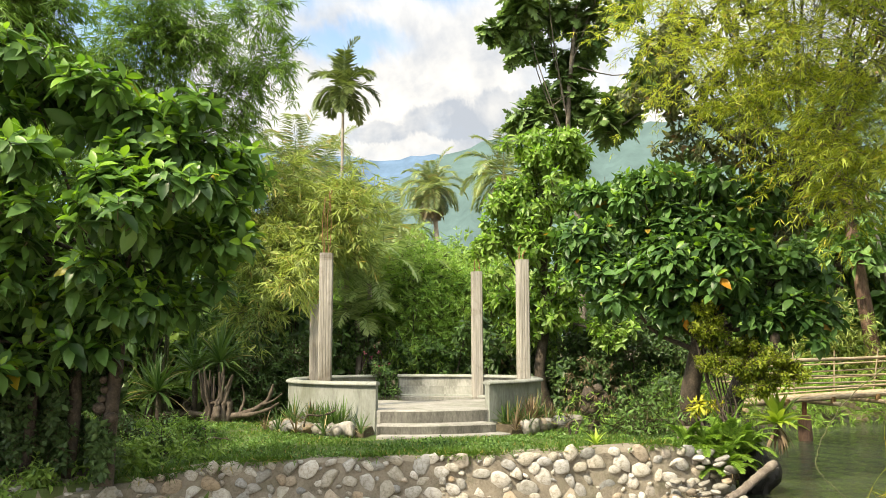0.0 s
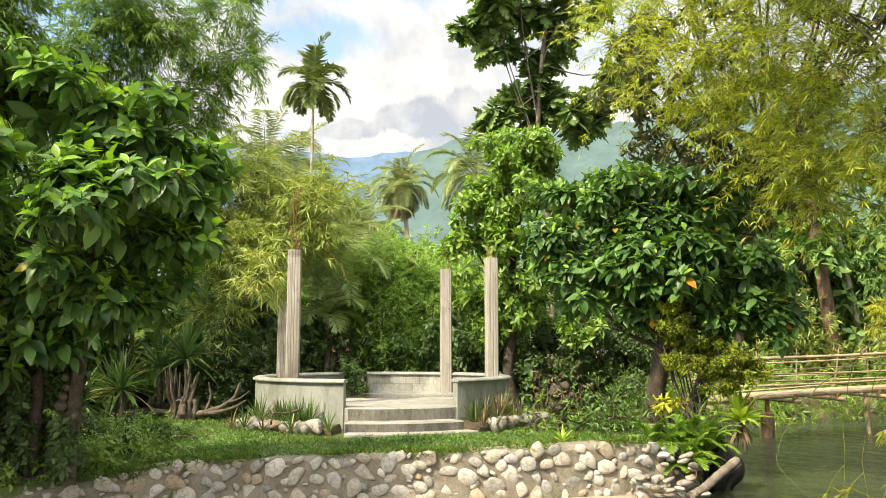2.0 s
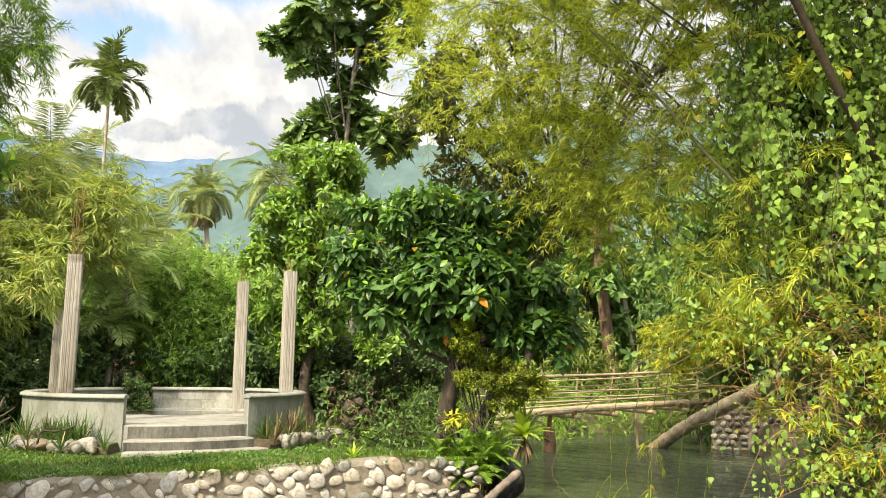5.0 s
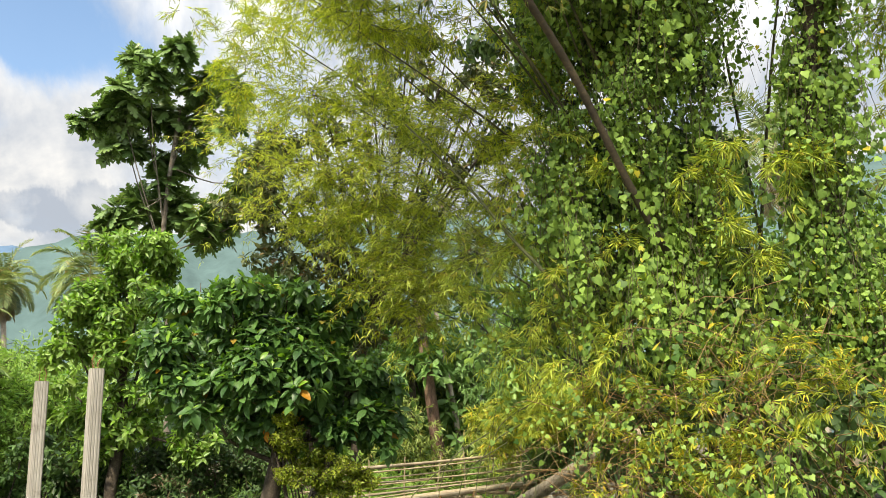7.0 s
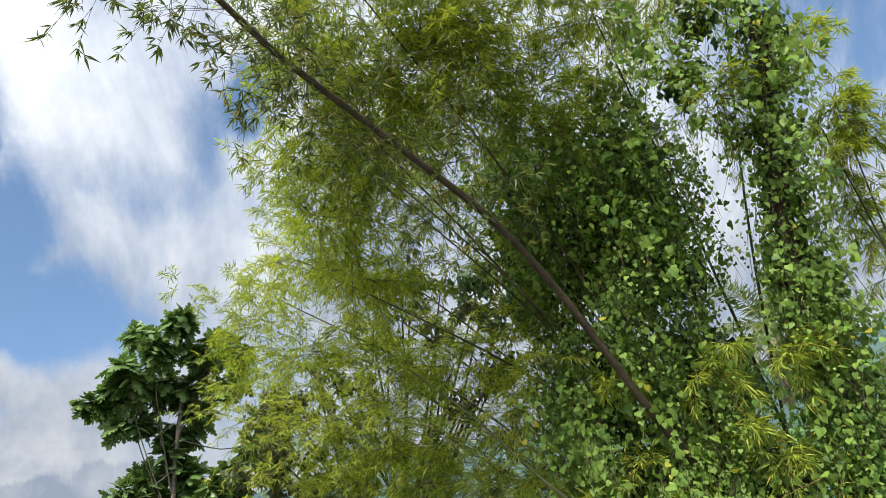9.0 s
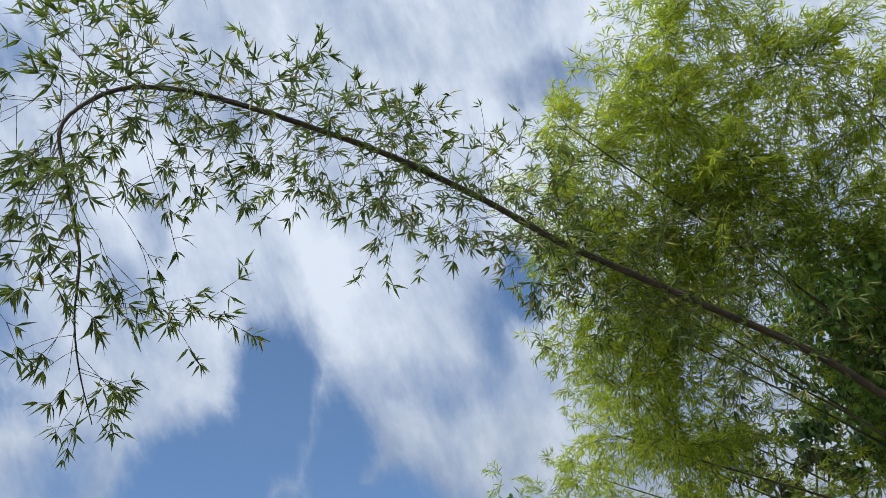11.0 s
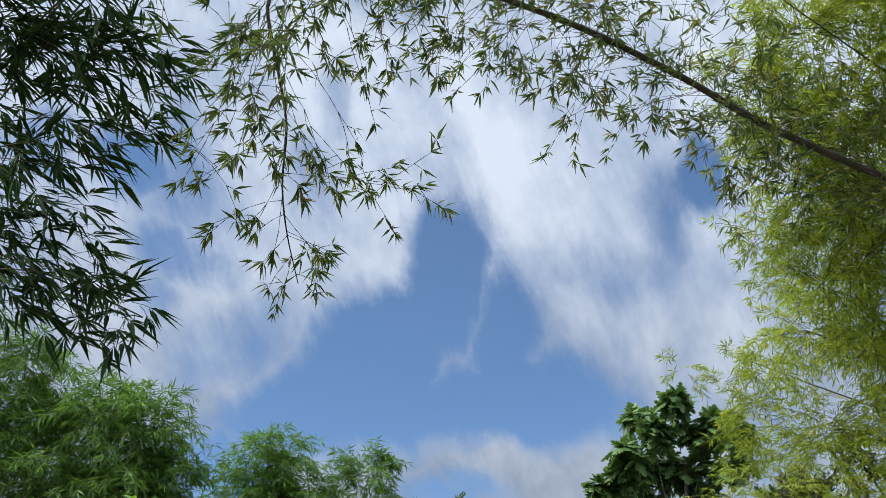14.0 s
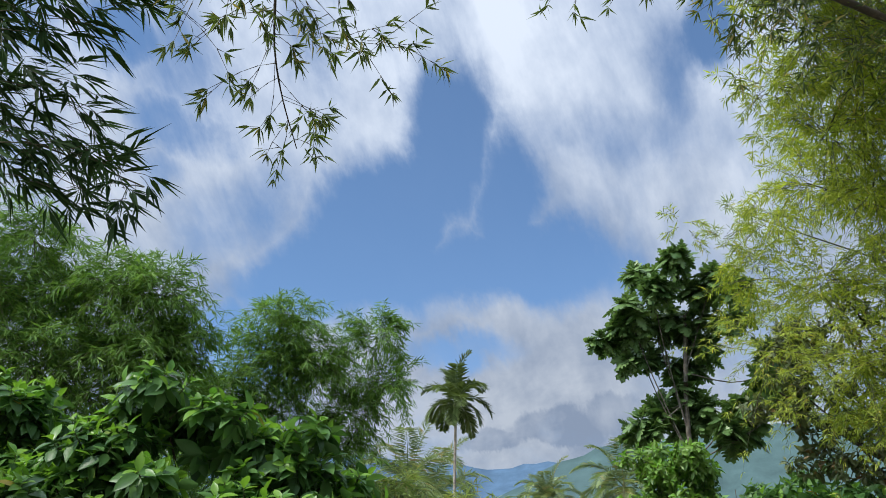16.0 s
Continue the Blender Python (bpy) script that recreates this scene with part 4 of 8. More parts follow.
def wall_body(line, bottom, top_fn, thick, material, name, parent):
    P, u = wall_curve(line, 90)
    T = unit(np.gradient(P, axis=0))
    Nn = np.stack([T[:, 1], -T[:, 0], np.zeros(len(T))], 1)
    rows = []
    zt = np.array([top_fn(x) for x in P[:, 0]])
    for off, z, w in ((0.03, np.full(len(P), bottom), 0), (0.0, zt * 0.5 + bottom * 0.5, 1), (-0.02, zt - 0.05, 1), (-0.08, zt, 1), (-thick, zt + 0.01, 0), (-thick, np.full(len(P), bottom), 0)):
        q = P + Nn * (off + w * 0.015 * np.sin(u * 9 + off * 30))[:, None]
        q[:, 2] = z + w * 0.012 * np.sin(u * 7.3)
        rows.append(q)
    G = np.stack(rows, 1)
    n, k = G.shape[:2]
    i, j = np.meshgrid(np.arange(n - 1), np.arange(k), indexing="ij")
    a, b = i * k + j, i * k + (j + 1) % k
    F = np.stack([a, a + k, b + k, b], -1).reshape(-1, 4)
    caps = np.array([list(range(k)), [(n - 1) * k + q for q in range(k)][::-1]])
    me = fill(name, [(G.reshape(-1, 3), F), (G.reshape(-1, 3), caps)], smooth=False)
    return part(name, me, material, parent), P, Nn, u


def build_retaining_wall():
    line = WALL_LINE[2:]
    top = lambda x: float(np.interp(x, [-5.4, -4.3, -3.4, -2.6, -1.5, 0.5, 2.0, 2.6, 3.7], [-0.42, -0.34, -0.16, -0.05, 0.0, 0.01, 0.06, 0.09, -0.05]))
    root = tagged(thing("retaining_wall", "low retaining wall of pale rounded river stones set in grey mortar", "stone wall"), kind="structure")
    _, P, Nn, u = wall_body(line, -0.75, top, 0.4, M["mortar"], "mortar", root)
    placed, laid = [], []
    for lo, hi, tries in ((0.20, 0.27, 350), (0.15, 0.20, 3500), (0.11, 0.15, 4500), (0.06, 0.09, 2500)):
        for _ in range(tries):
            w = RNG.uniform(lo, hi)
            h = w * RNG.uniform(0.62, 0.95)
            q, z = RNG.uniform(0.05, u[-1] - 0.05), RNG.uniform(-0.50, 0.05)
            k = int(np.argmin(abs(u - q)))
            if z > top(P[k, 0]) - 0.1 * h or (P[k, 0] < -0.6 and lo > 0.1 and RNG.random() < 0.15):
                continue
            rad = 0.235 * (w + h)
            if any((q - a) ** 2 + (z - b) ** 2 < (rad + c + 0.002) ** 2 for a, b, c in placed):
                continue
            placed.append((q, z, rad))
            yaw = math.atan2(-Nn[k, 0], Nn[k, 1]) + math.pi
            p = P[k] - Nn[k] * 0.012
            laid.append((abs(p[0] - 0.4), (p[0], p[1], z), (w * 1.22, RNG.uniform(0.08, 0.13), h * 1.22), yaw, RNG.uniform(-0.9, 0.9)))
    laid.sort(key=lambda row: row[0])
    for _, at, size, yaw, tilt in laid[:200]:
        lay_stone(root, at, size, yaw, tilt)
    rest = []
    for _, at, size, yaw, tilt in laid[200:]:
        me = STONES[RNG.integers(len(STONES))]
        m = Matrix.Translation(at) @ Euler((tilt * 0.4, tilt, yaw)).to_matrix().to_4x4() @ Matrix.Diagonal((*size, 1.0))
        rest.append((np.array([m @ v.co for v in me.vertices]), np.array([f.vertices[:] for f in me.polygons])))
    if rest:
        tagged(part("wall_stones", fill("wall_stones", rest), M["stone"], root, "smaller stones packed between the others"), kind="stuff")
    # the tumbled heap at the river corner
    for k in range(48):
        x, y = RNG.uniform(2.7, 3.5), RNG.uniform(9.75, 10.7)
        z = -0.5 + RNG.uniform(0, 0.5) * np.clip((y - 9.6) / 0.7, 0.15, 1)
        lay_stone(root, (x, y, z), RNG.uniform(0.10, 0.2, 3) * np.array([1.3, 1, 0.6]), RNG.uniform(0, 6), RNG.uniform(-0.4, 0.4), kinds=BED_STONES if k % 3 else STONES)
    # a sloping apron of flat stones at the left end
    P, u = wall_curve([(-8.0, 6.9), (-5.4, 7.75), (-4.3, 8.4), (-3.45, 9.0)], 60)
    T = unit(np.gradient(P, axis=0))
    Nn = np.stack([T[:, 1], -T[:, 0], np.zeros(len(T))], 1)
    rows = []
    for off, z in ((0.5, -0.62), (0.35, -0.45), (-0.1, -0.24), (-0.5, -0.06), (-0.95, 0.0), (-1.1, -0.4)):
        q = P + Nn * off
        q[:, 2] = z + 0.02 * np.sin(u * 6 + off * 9)
        rows.append(q)
    G = np.stack(rows, 1)
    n, k = G.shape[:2]
    i, j = np.meshgrid(np.arange(n - 1), np.arange(k - 1), indexing="ij")
    c = i * k + j
    part("apron", fill("apron", [(G.reshape(-1, 3), np.stack([c, c + k, c + k + 1, c + 1], -1).reshape(-1, 4))]), M["mortar"], root, "sloping mortared apron of flat stones")
    for _ in range(90):
        k = RNG.integers(2, 58)
        f = RNG.uniform(-0.65, 0.3)
        p = P[k] + Nn[k] * f
        lay_stone(root, (p[0], p[1], np.interp(f, [-0.5, -0.1, 0.35], [-0.06, -0.24, -0.45])), np.array([RNG.uniform(0.16, 0.3), RNG.uniform(0.09, 0.15), 0.07]), math.atan2(T[k, 1], T[k, 0]) + RNG.normal() * 0.25, RNG.uniform(-0.15, 0.15))


# ---------------------------------------------------------------- the unfinished round pavilion
PC, PR = np.array([-0.5, 14.85]), 2.25
FLOOR_Z, RIM_Z = 0.355, 0.775


def ring_piece(r0, r1, z0, z1, a0, a1, bevel=0.0, n=None, top_round=False):
    """A curved solid between two radii; angles in degrees, counter-clockwise from +x."""
    n = n or max(6, int(abs(a1 - a0) / 4))
    ang = np.radians(np.linspace(a0, a1, n + 1))
    if top_round:
        c, rr, hh = (r0 + r1) / 2, (r1 - r0) / 2, z1 - z0
        prof = [(r0, z0)] + [(c - rr * math.cos(t), z0 + hh * (0.35 + 0.65 * math.sin(t))) for t in np.linspace(0, math.pi, 7)] + [(r1, z0)]
    else:
        prof = [(r0, z0), (r0, z1 - bevel), (r0 + bevel, z1), (r1 - bevel, z1), (r1, z1 - bevel), (r1, z0)]
    k = len(prof)
    V = np.array([(PC[0] + r * math.cos(a), PC[1] + r * math.sin(a), z) for a in ang for r, z in prof])
    i, j = np.meshgrid(np.arange(n), np.arange(k), indexing="ij")
    a, b = i * k + j, i * k + (j + 1) % k
    F = np.stack([a, b, b + k, a + k], -1).reshape(-1, 4)
    caps = np.array([list(range(k))[::-1], [n * k + q for q in range(k)]])
    return [(V, F), (V, caps)]


def disc(r, z0, z1, a0, a1, bevel=0.02):
    n = 48
    ang = np.radians(np.linspace(a0, a1, n + 1))
    ring = [(PC[0] + rr * math.cos(a), PC[1] + rr * math.sin(a), z) for rr, z in ((r, z0), (r, z1 - bevel), (r - bevel, z1)) for a in ang]
    V = np.array(ring + [(*PC, z1)])
    F, m = [], n + 1
    for lvl in range(2):
        for k in range(n):
            F.append((lvl * m + k, lvl * m + k + 1, (lvl + 1) * m + k + 1, (lvl + 1) * m + k))
    T = [(2 * m + k, 2 * m + k + 1, 3 * m) for k in range(n)]
    return [(V, np.array(F)), (V, np.array(T))]


def build_pavilion():
    root = thing("garden_pavilion", "unfinished round concrete pavilion with bare columns and a low curved wall", "pavilion", at=(PC[0], PC[1], 0))
    at = (PC[0], PC[1], 0)
    P = lambda name, chunks, mat, label="", parent=root, smooth=False: part(name, fill(name, shift(chunks, at), smooth), mat, parent, label)
    P("floor_slab", disc(PR - 0.02, -0.1, FLOOR_Z, 0, 360), M["concrete"], "stained bare concrete floor with damp puddle marks")
    front = -80.4  # bearing of the entrance
    P("step", ring_piece(PR - 0.3, PR + 0.36, -0.05, 0.165, front - 20.4, front + 20.4, 0.02), M["concrete"], "worn curved concrete step")
    P("step", ring_piece(PR + 0.2, PR + 0.62, -0.1, 0.03, front - 19, front + 22, 0.015), M["concrete"])
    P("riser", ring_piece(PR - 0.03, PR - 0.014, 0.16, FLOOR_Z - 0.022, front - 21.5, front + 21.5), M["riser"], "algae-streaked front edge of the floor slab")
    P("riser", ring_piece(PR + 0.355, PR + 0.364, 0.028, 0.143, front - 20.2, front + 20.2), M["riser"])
    for a0, a1 in ((10, 100.6), (114.4, 165)):
        # laid blocks show through the worn render of the inner face
        mid, n = FLOOR_Z + (RIM_Z - 0.052 - FLOOR_Z) * 0.52, int((a1 - a0) / 8.2)
        for course, (z0, z1) in enumerate(((FLOOR_Z, mid - 0.002), (mid + 0.002, RIM_Z - 0.052))):
            for k in range(n + course):
                u0, u1 = (max(a0, a0 + (a1 - a0) * (k - 0.5 * course) / n), min(a1, a0 + (a1 - a0) * (k + 1 - 0.5 * course) / n))
                P("block", ring_piece(PR - 0.128 - RNG.uniform(0, 0.005), PR - 0.117, z0, z1, u0 + 0.05, u1 - 0.05, 0.004), M["old_block"])
        P("plinth", ring_piece(PR - 0.26, PR - 0.125, FLOOR_Z - 0.02, FLOOR_Z + 0.03, a0, a1, 0.008), M["render_coat"], "pale ledge along the foot of the wall")
    # low wall: two arcs each side of the entrance and the far arc between its gaps
    for a0, a1 in ((front + 23.4, 101), (114, 360 + front - 23.4)):
        w = P("parapet", ring_piece(PR - 0.12, PR, -0.1, RIM_Z - 0.05, a0, a1), M["render_coat"], "low curved wall in pale cement render")
        P("coping", ring_piece(PR - 0.165, PR + 0.045, RIM_Z - 0.05, RIM_Z + 0.012, a0 - 0.4, a1 + 0.4, top_round=True), M["render_coat"], "rounded coping", w, True)
    m, nt, b = nodes_of("shallow puddle")
    b.inputs["Base Color"].default_value = (0.06, 0.055, 0.045, 1)
    nt.links.new(ramp_node(nt, noise_node(nt, 5, 4).outputs["Fac"], [(0.35, (0.03, 0.03, 0.03)), (0.7, (0.14, 0.14, 0.14))]).outputs[0], b.inputs["Roughness"])
    a = np.linspace(0, 2 * np.pi, 40, endpoint=False)
    rr = 1 + 0.22 * np.sin(3 * a + 1) + 0.12 * np.sin(7 * a) + 0.06 * np.sin(13 * a)
    V = np.stack([-0.25 + 1.45 * rr * np.cos(a), 15.85 + 0.62 * rr * np.sin(a), np.full(40, FLOOR_Z + 0.004)], 1)
    P("puddle", [(V, np.arange(40)[None])], m, "thin film of rainwater on the concrete floor")
    # columns: fluted, with rusted starter bars
    for cx, cy, z0, lean in ((-1.92, 13.36, 0.70, 0.0), (1.41, 14.43, 0.70, 0.004), (0.69, 16.55, FLOOR_Z, 0.0), (-2.42, 15.55, FLOOR_Z, 0.0)):
        h0, h1 = z0 - 0.05, (2.15 if cx < -2.2 else 2.86)
        prof = []
        ring = 80
        for k in range(ring):
            a = 2 * math.pi * k / ring
            q = (abs(math.cos(a)) ** 6 + abs(math.sin(a)) ** 6) ** (-1 / 6)
            r = 0.111 * q - (0.0045 if k % 5 == 2 else 0.0018 * math.sin(k * 2.7))
            prof.append((r * math.cos(a + 0.12), r * math.sin(a + 0.12)))
        zs = np.linspace(h0, h1, 9)
        V = [(cx + x + lean * (z - h0), cy + y, z) for z in zs for x, y in prof]
        F = [(l * ring + k, l * ring + (k + 1) % ring, (l + 1) * ring + (k + 1) % ring, (l + 1) * ring + k) for l in range(8) for k in range(ring)]
        V = np.array(V)
        top = np.array([[8 * ring + k for k in range(ring)]])
        col = P("column", [(V, np.array(F)), (V, top)], M["column"], "slender square concrete column with board marks, weathered")
        for k in range(4):
            a = math.pi / 4 + k * math.pi / 2
            bx, by = cx + 0.062 * math.cos(a), cy + 0.062 * math.sin(a)
            hgt = RNG.uniform(0.85, 1.15) if -2.2 < cx < 0 else RNG.uniform(0.12, 0.3)
            bend = RNG.normal(size=2) * 0.02
            P("rebar", tube(curve([(bx, by, h1 - 0.02), (bx + bend[0], by + bend[1], h1 + hgt * 0.5), (bx - bend[0], by, h1 + hgt)], 6), 0.006, 5), M["rust"], "rusty starter bar", col, True)
    for a0, a1 in ((front - 66, front - 24), (front + 25, front + 70)):
        P("bed_soil", ring_piece(PR + 0.004, PR + 0.46, -0.08, 0.12, a0, a1, 0.07), M["soil"], "raised strip of dark leaf-strewn soil")
    # border stones against the foot of the wall
    for a0, a1, n in ((front - 62, front - 27, 17), (front + 29, front + 66, 17)):
        for k in range(n):
            a = radians(a0 + (a1 - a0) * (k + 0.5) / n)
            r = PR + 0.50 + RNG.uniform(-0.06, 0.1)
            o = lay_stone(None, (PC[0] + r * math.cos(a), PC[1] + r * math.sin(a), 0.09), RNG.uniform(0.20, 0.36, 3) * np.array([1, 0.9, 0.85]), RNG.uniform(0, 6), RNG.uniform(-0.3, 0.3), "border_stone", BED_STONES)
            tagged(o, "rounded grey stone edging the bed beside the pavilion", "stone", "border stones round the pavilion")


build_pavilion()


# ---------------------------------------------------------------- bamboo footbridge
def pole(a, b, r, sides=8, sag=0.0):
    """A bamboo pole with raised nodes."""
    a, b = np.asarray(a, float), np.asarray(b, float)
    L = np.linalg.norm(b - a)
    u, rad = [0.0], [r]
    p = 0.18
    while p < L - 0.05:
        for q, k in ((-0.02, 1), (0, 1.14), (0.02, 1)):
            u.append((p + q) / L)
            rad.append(r * k * (1 - 0.2 * p / L))
        p += RNG.uniform(0.28, 0.4)
    u.append(1.0)
    rad.append(r * 0.8)
    u = np.array(u)
    pts = a + (b - a) * u[:, None]
    pts[:, 2] -= sag * 4 * u * (1 - u)
    return tube(pts, rad, sides)


def build_bridge():
    a, b = np.array([5.6, 17.0, 0.14]), np.array([13.6, 18.6, 0.46])
    root = thing("bamboo_footbridge", "rustic footbridge of lashed bamboo poles with railings over the river", "footbridge", at=a)
    d = unit(b - a)
    side = np.array([-d[1], d[0], 0.0])
    P = lambda name, chunks, mat, label="", parent=root: part(name, fill(name, shift(chunks, a)), mat, parent, label)
    for k in range(7):
        o = side * (k * 0.13 - 0.35)
        P("deck_pole", pole(a + o + RNG.normal(size=3) * 0.012, b + o + RNG.normal(size=3) * 0.012, 0.048, 8, -0.05), M["culm_yellow"])
    for k in range(8):
        q = a + (b - a) * (0.04 + k * 0.13) - np.array([0, 0, 0.09])
        P("cross_pole", pole(q - side * 0.62, q + side * 0.62, 0.045), M["culm_yellow"])
        P("lashing", tube([q - side * 0.38 + (0, 0, 0.02), q - side * 0.38 + (0, 0, 0.15)], 0.056, 8), M["tangle"], "brown rope lashing")
    for sgn in (-1, 1):
        for k, h in enumerate((0.14, 0.29, 0.43, 0.58, 0.74, 0.9)):
            if sgn < 0 and k not in (1, 2, 3, 5):
                continue
            o = side * 0.55 * sgn + np.array([0, 0, h])
            P("rail", pole(a + o + RNG.normal(size=3) * 0.02, b + o + RNG.normal(size=3) * 0.07, 0.034 if k == 5 else 0.019, 7, 0.06), M["culm_yellow"])
        for k in range(9):
            if sgn < 0:
                continue
            q = a + (b - a) * (0.03 + k * 0.118) + side * 0.52 * sgn
            P("rail_post", pole(q - (0, 0, 0.15), q + (RNG.normal() * 0.08, 0, 0.98), 0.017, 7), M["culm_yellow"])
    # supports in the water
    p = np.array([7.45, 17.1, -1.2])
    P("pier", tube(curve([p, p + (0.01, 0, 0.7), p + (0, 0, 1.12)], 6), [0.15, 0.14, 0.14, 0.135, 0.13, 0.13], 12), M["red_bark"], "stout dark timber pier standing in the water")
    P("pier_head", tube([p + (0, 0, 1.0), p + (0.02, 0, 1.4)], 0.05, 8), M["rust"])
    for k in (0.55, 0.8):
        q = a + (b - a) * k
        P("prop", pole(q * (1, 1, 0) + (0.1, 0, -1.2), q, 0.04), M["culm_yellow"])


build_bridge()


def build_logs():
    at = np.array([10.4, 17.9, -0.75])
    pts = curve([at, (10.5, 16.6, -0.1), (10.6, 15.2, 0.45), (10.75, 13.6, 1.05), (10.9, 12.2, 1.5)], 90)
    r = 0.152 * (1 + 0.07 * (np.arange(90) % 3 == 0) + 0.04 * np.sin(np.arange(90) * 0.7) + 0.03 * RNG.normal(size=90)) * np.linspace(1.0, 0.85, 90)
    o = part("fallen_palm_trunk", fill("fallen_palm_trunk", shift(tube(pts, r, 14), at)), M["fallen_bark"])
    o.location = at
    tagged(o, "fallen ringed palm trunk leaning from the water into the bank", "log")
    at = np.array([3.3, 9.72, -0.47])
    pts = curve([at, at + (0.2, 0.12, 0.07), at + (0.45, 0.28, 0.2), at + (0.74, 0.46, 0.34)], 40)
    r = 0.056 * (1 + 0.06 * np.sin(np.arange(40) * 1.1) + RNG.normal(size=40) * 0.035) * np.linspace(0.85, 1.05, 40)
    o = part("driftwood_log", fill("driftwood_log", shift(tube(pts, r, 12), at)), M["driftwood"])
    o.location = at
    tagged(o, "grey weathered driftwood log lying at the water's edge", "log")
    # squared timber block at the end of the wall
    bm = bmesh.new()
    bmesh.ops.create_cube(bm, size=1.0)
    bmesh.ops.scale(bm, vec=(0.34, 0.2, 0.24), verts=bm.verts)
    bmesh.ops.bevel(bm, geom=bm.edges, offset=0.015, segments=2, affect="EDGES")
    o = part("timber_block", bm, M["driftwood"])
    o.matrix_world = pose(3.42, 11.45, 0.08, 0, 0, 12)
    tagged(o, "short pale squared timber block beside the ferns", "timber")
    # dark boulder behind the driftwood
    bm = bmesh.new()
    bmesh.ops.create_icosphere(bm, subdivisions=4, radius=0.5)
    for v in bm.verts:
        v.co *= 0.95 + 0.55 * noise.noise(v.co * 2.3 + Vector((4.1, 0.3, 2.2))) + 0.2 * noise.noise(v.co * 5)
        v.co = Vector((v.co.x * 0.44, v.co.y * 0.6, v.co.z * 0.8))
    for f in bm.faces:
        f.smooth = True
    o = part("boulder", bm, M["wet_rock"])
    o.location = (4.15, 11.0, -0.4)
    tagged(o, "dark wet boulder at the river's edge under the ferns", "boulder")


build_logs()
build_retaining_wall()


def build_far_wall():
    line = [(11.6, 17.1), (12.2, 16.6), (13.0, 16.0), (14.2, 15.2)]
    root = tagged(thing("bank_wall", "rough wall of small stacked stones along the opposite river bank", "stone wall"), kind="structure")
    _, P, Nn, u = wall_body(line, -1.3, lambda x: 0.42, 0.4, M["mortar"], "mortar", root)
    for row in range(7):
        s = 0.05 + 0.08 * (row % 2)
        while s < u[-1]:
            w = RNG.uniform(0.12, 0.22)
            k = np.argmin(abs(u - s))
            lay_stone(root, (P[k, 0] + Nn[k, 0] * 0.02, P[k, 1] + Nn[k, 1] * 0.02, -0.6 + row * 0.145), (w, 0.14, 0.14), math.atan2(-Nn[k, 0], Nn[k, 1]) + math.pi, RNG.uniform(-0.4, 0.4))
            s += w + 0.02


build_far_wall()


# ---------------------------------------------------------------- broad-leaved trees
def build_left_tree():
    # the last five masses, mostly out of view, are added to shade the lawn
    b = polar((27.4, 15.4, 9.6, 0.71), (22.7, 16.7, 9.3, 0.59), (18.7, 15.2, 9.2, 0.57), (15.4, 12.4, 9.4, 0.45), (25.5, 11.0, 9.0, 0.73), (19.9, 10.3, 8.8, 0.69),
              (15.6, 8.2, 9.2, 0.50), (26.8, 5.9, 9.3, 0.69), (22.2, 5.7, 9.0, 0.60), (17.9, 4.3, 9.3, 0.46), (31.8, 11.7, 9.5, 0.84), (30.5, 6.0, 9.8, 0.70), (15.4, 9.4, 10.0, 0.42),
              (24, 2.6, 9.3, 0.55), (28.5, 2.0, 9.6, 0.6), (32, 1.0, 9.9, 0.6)) + [(np.array(p), r) for p, r in (((-6.6, 8.6, 3.4), 0.8), ((-7.4, 7.8, 4.2), 0.8), ((-6.9, 9.2, 4.5), 0.75), ((-8.0, 8.5, 3.5), 0.85), ((-6.2, 9.6, 4.0), 0.65))]
    f = rosettes(clumps(b, 8, 0.5), 88, 10, 0.29, 0.135, OVATE, squash=0.5, tip_up=0.8, young=3, pick=300)
    t = make_tree("broadleaf_tree", "leafy tree with large glossy dark-green leaves on a mottled trunk", (-3.55, 8.75, -0.15), (-3.7, 9.1, 2.2), b, 0.08, 0.065, f, M["lf_left"], M["dark_bark"], group="broad-leaved garden trees", wobble=0.05, young_mat=M["lf_young"])
    base = np.array((-3.55, 8.75, -0.15))
    for dx, dy, r in ((-0.55, 0.35, 0.075), (-0.95, 0.2, 0.06), (-0.3, 0.55, 0.05)):
        p = base + (dx, dy, 0)
        part("trunk", fill("trunk", shift(tube(curve([p, p + (0.05, 0, 0.9), p + (-0.04, 0.1, 1.7), p + (0.1, 0.1, 2.5)], 10), np.linspace(r, r * 0.7, 10), 8), base)), M["dark_bark"], t)


build_left_tree()


def build_right_tree():
    b = polar((-13.8, 10.5, 13.0, 0.61), (-17.9, 10.7, 13.2, 0.65), (-21.4, 8.6, 13.0, 0.67), (-10.8, 7.9, 13.2, 0.62), (-15.1, 7.0, 12.8, 0.86), (-19.8, 5.7, 12.8, 0.79),
              (-23.6, 5.5, 13.0, 0.50), (-12.4, 4.7, 13.0, 0.62), (-16.5, 3.5, 13.0, 0.65), (-24.4, 2.2, 12.8, 0.40), (-23.2, 3.0, 12.8, 0.41), (-10.5, 10.7, 13.5, 0.42), (-20.8, 2.8, 12.7, 0.38))
    f = rosettes(clumps(b, 8, 0.5), 108, 9, 0.265, 0.13, OVATE, squash=0.5, tip_up=0.8, young=1, pick=300)
    make_tree("broadleaf_tree", "spreading tree with large mid-green leaves beside the river", (3.72, 12.75, -0.2), (4.05, 12.6, 1.9), b, 0.16, 0.11, f, M["lf_right"], M["dark_bark"], wobble=0.06, group="broad-leaved garden trees", young_mat=M["lf_young"])


build_right_tree()


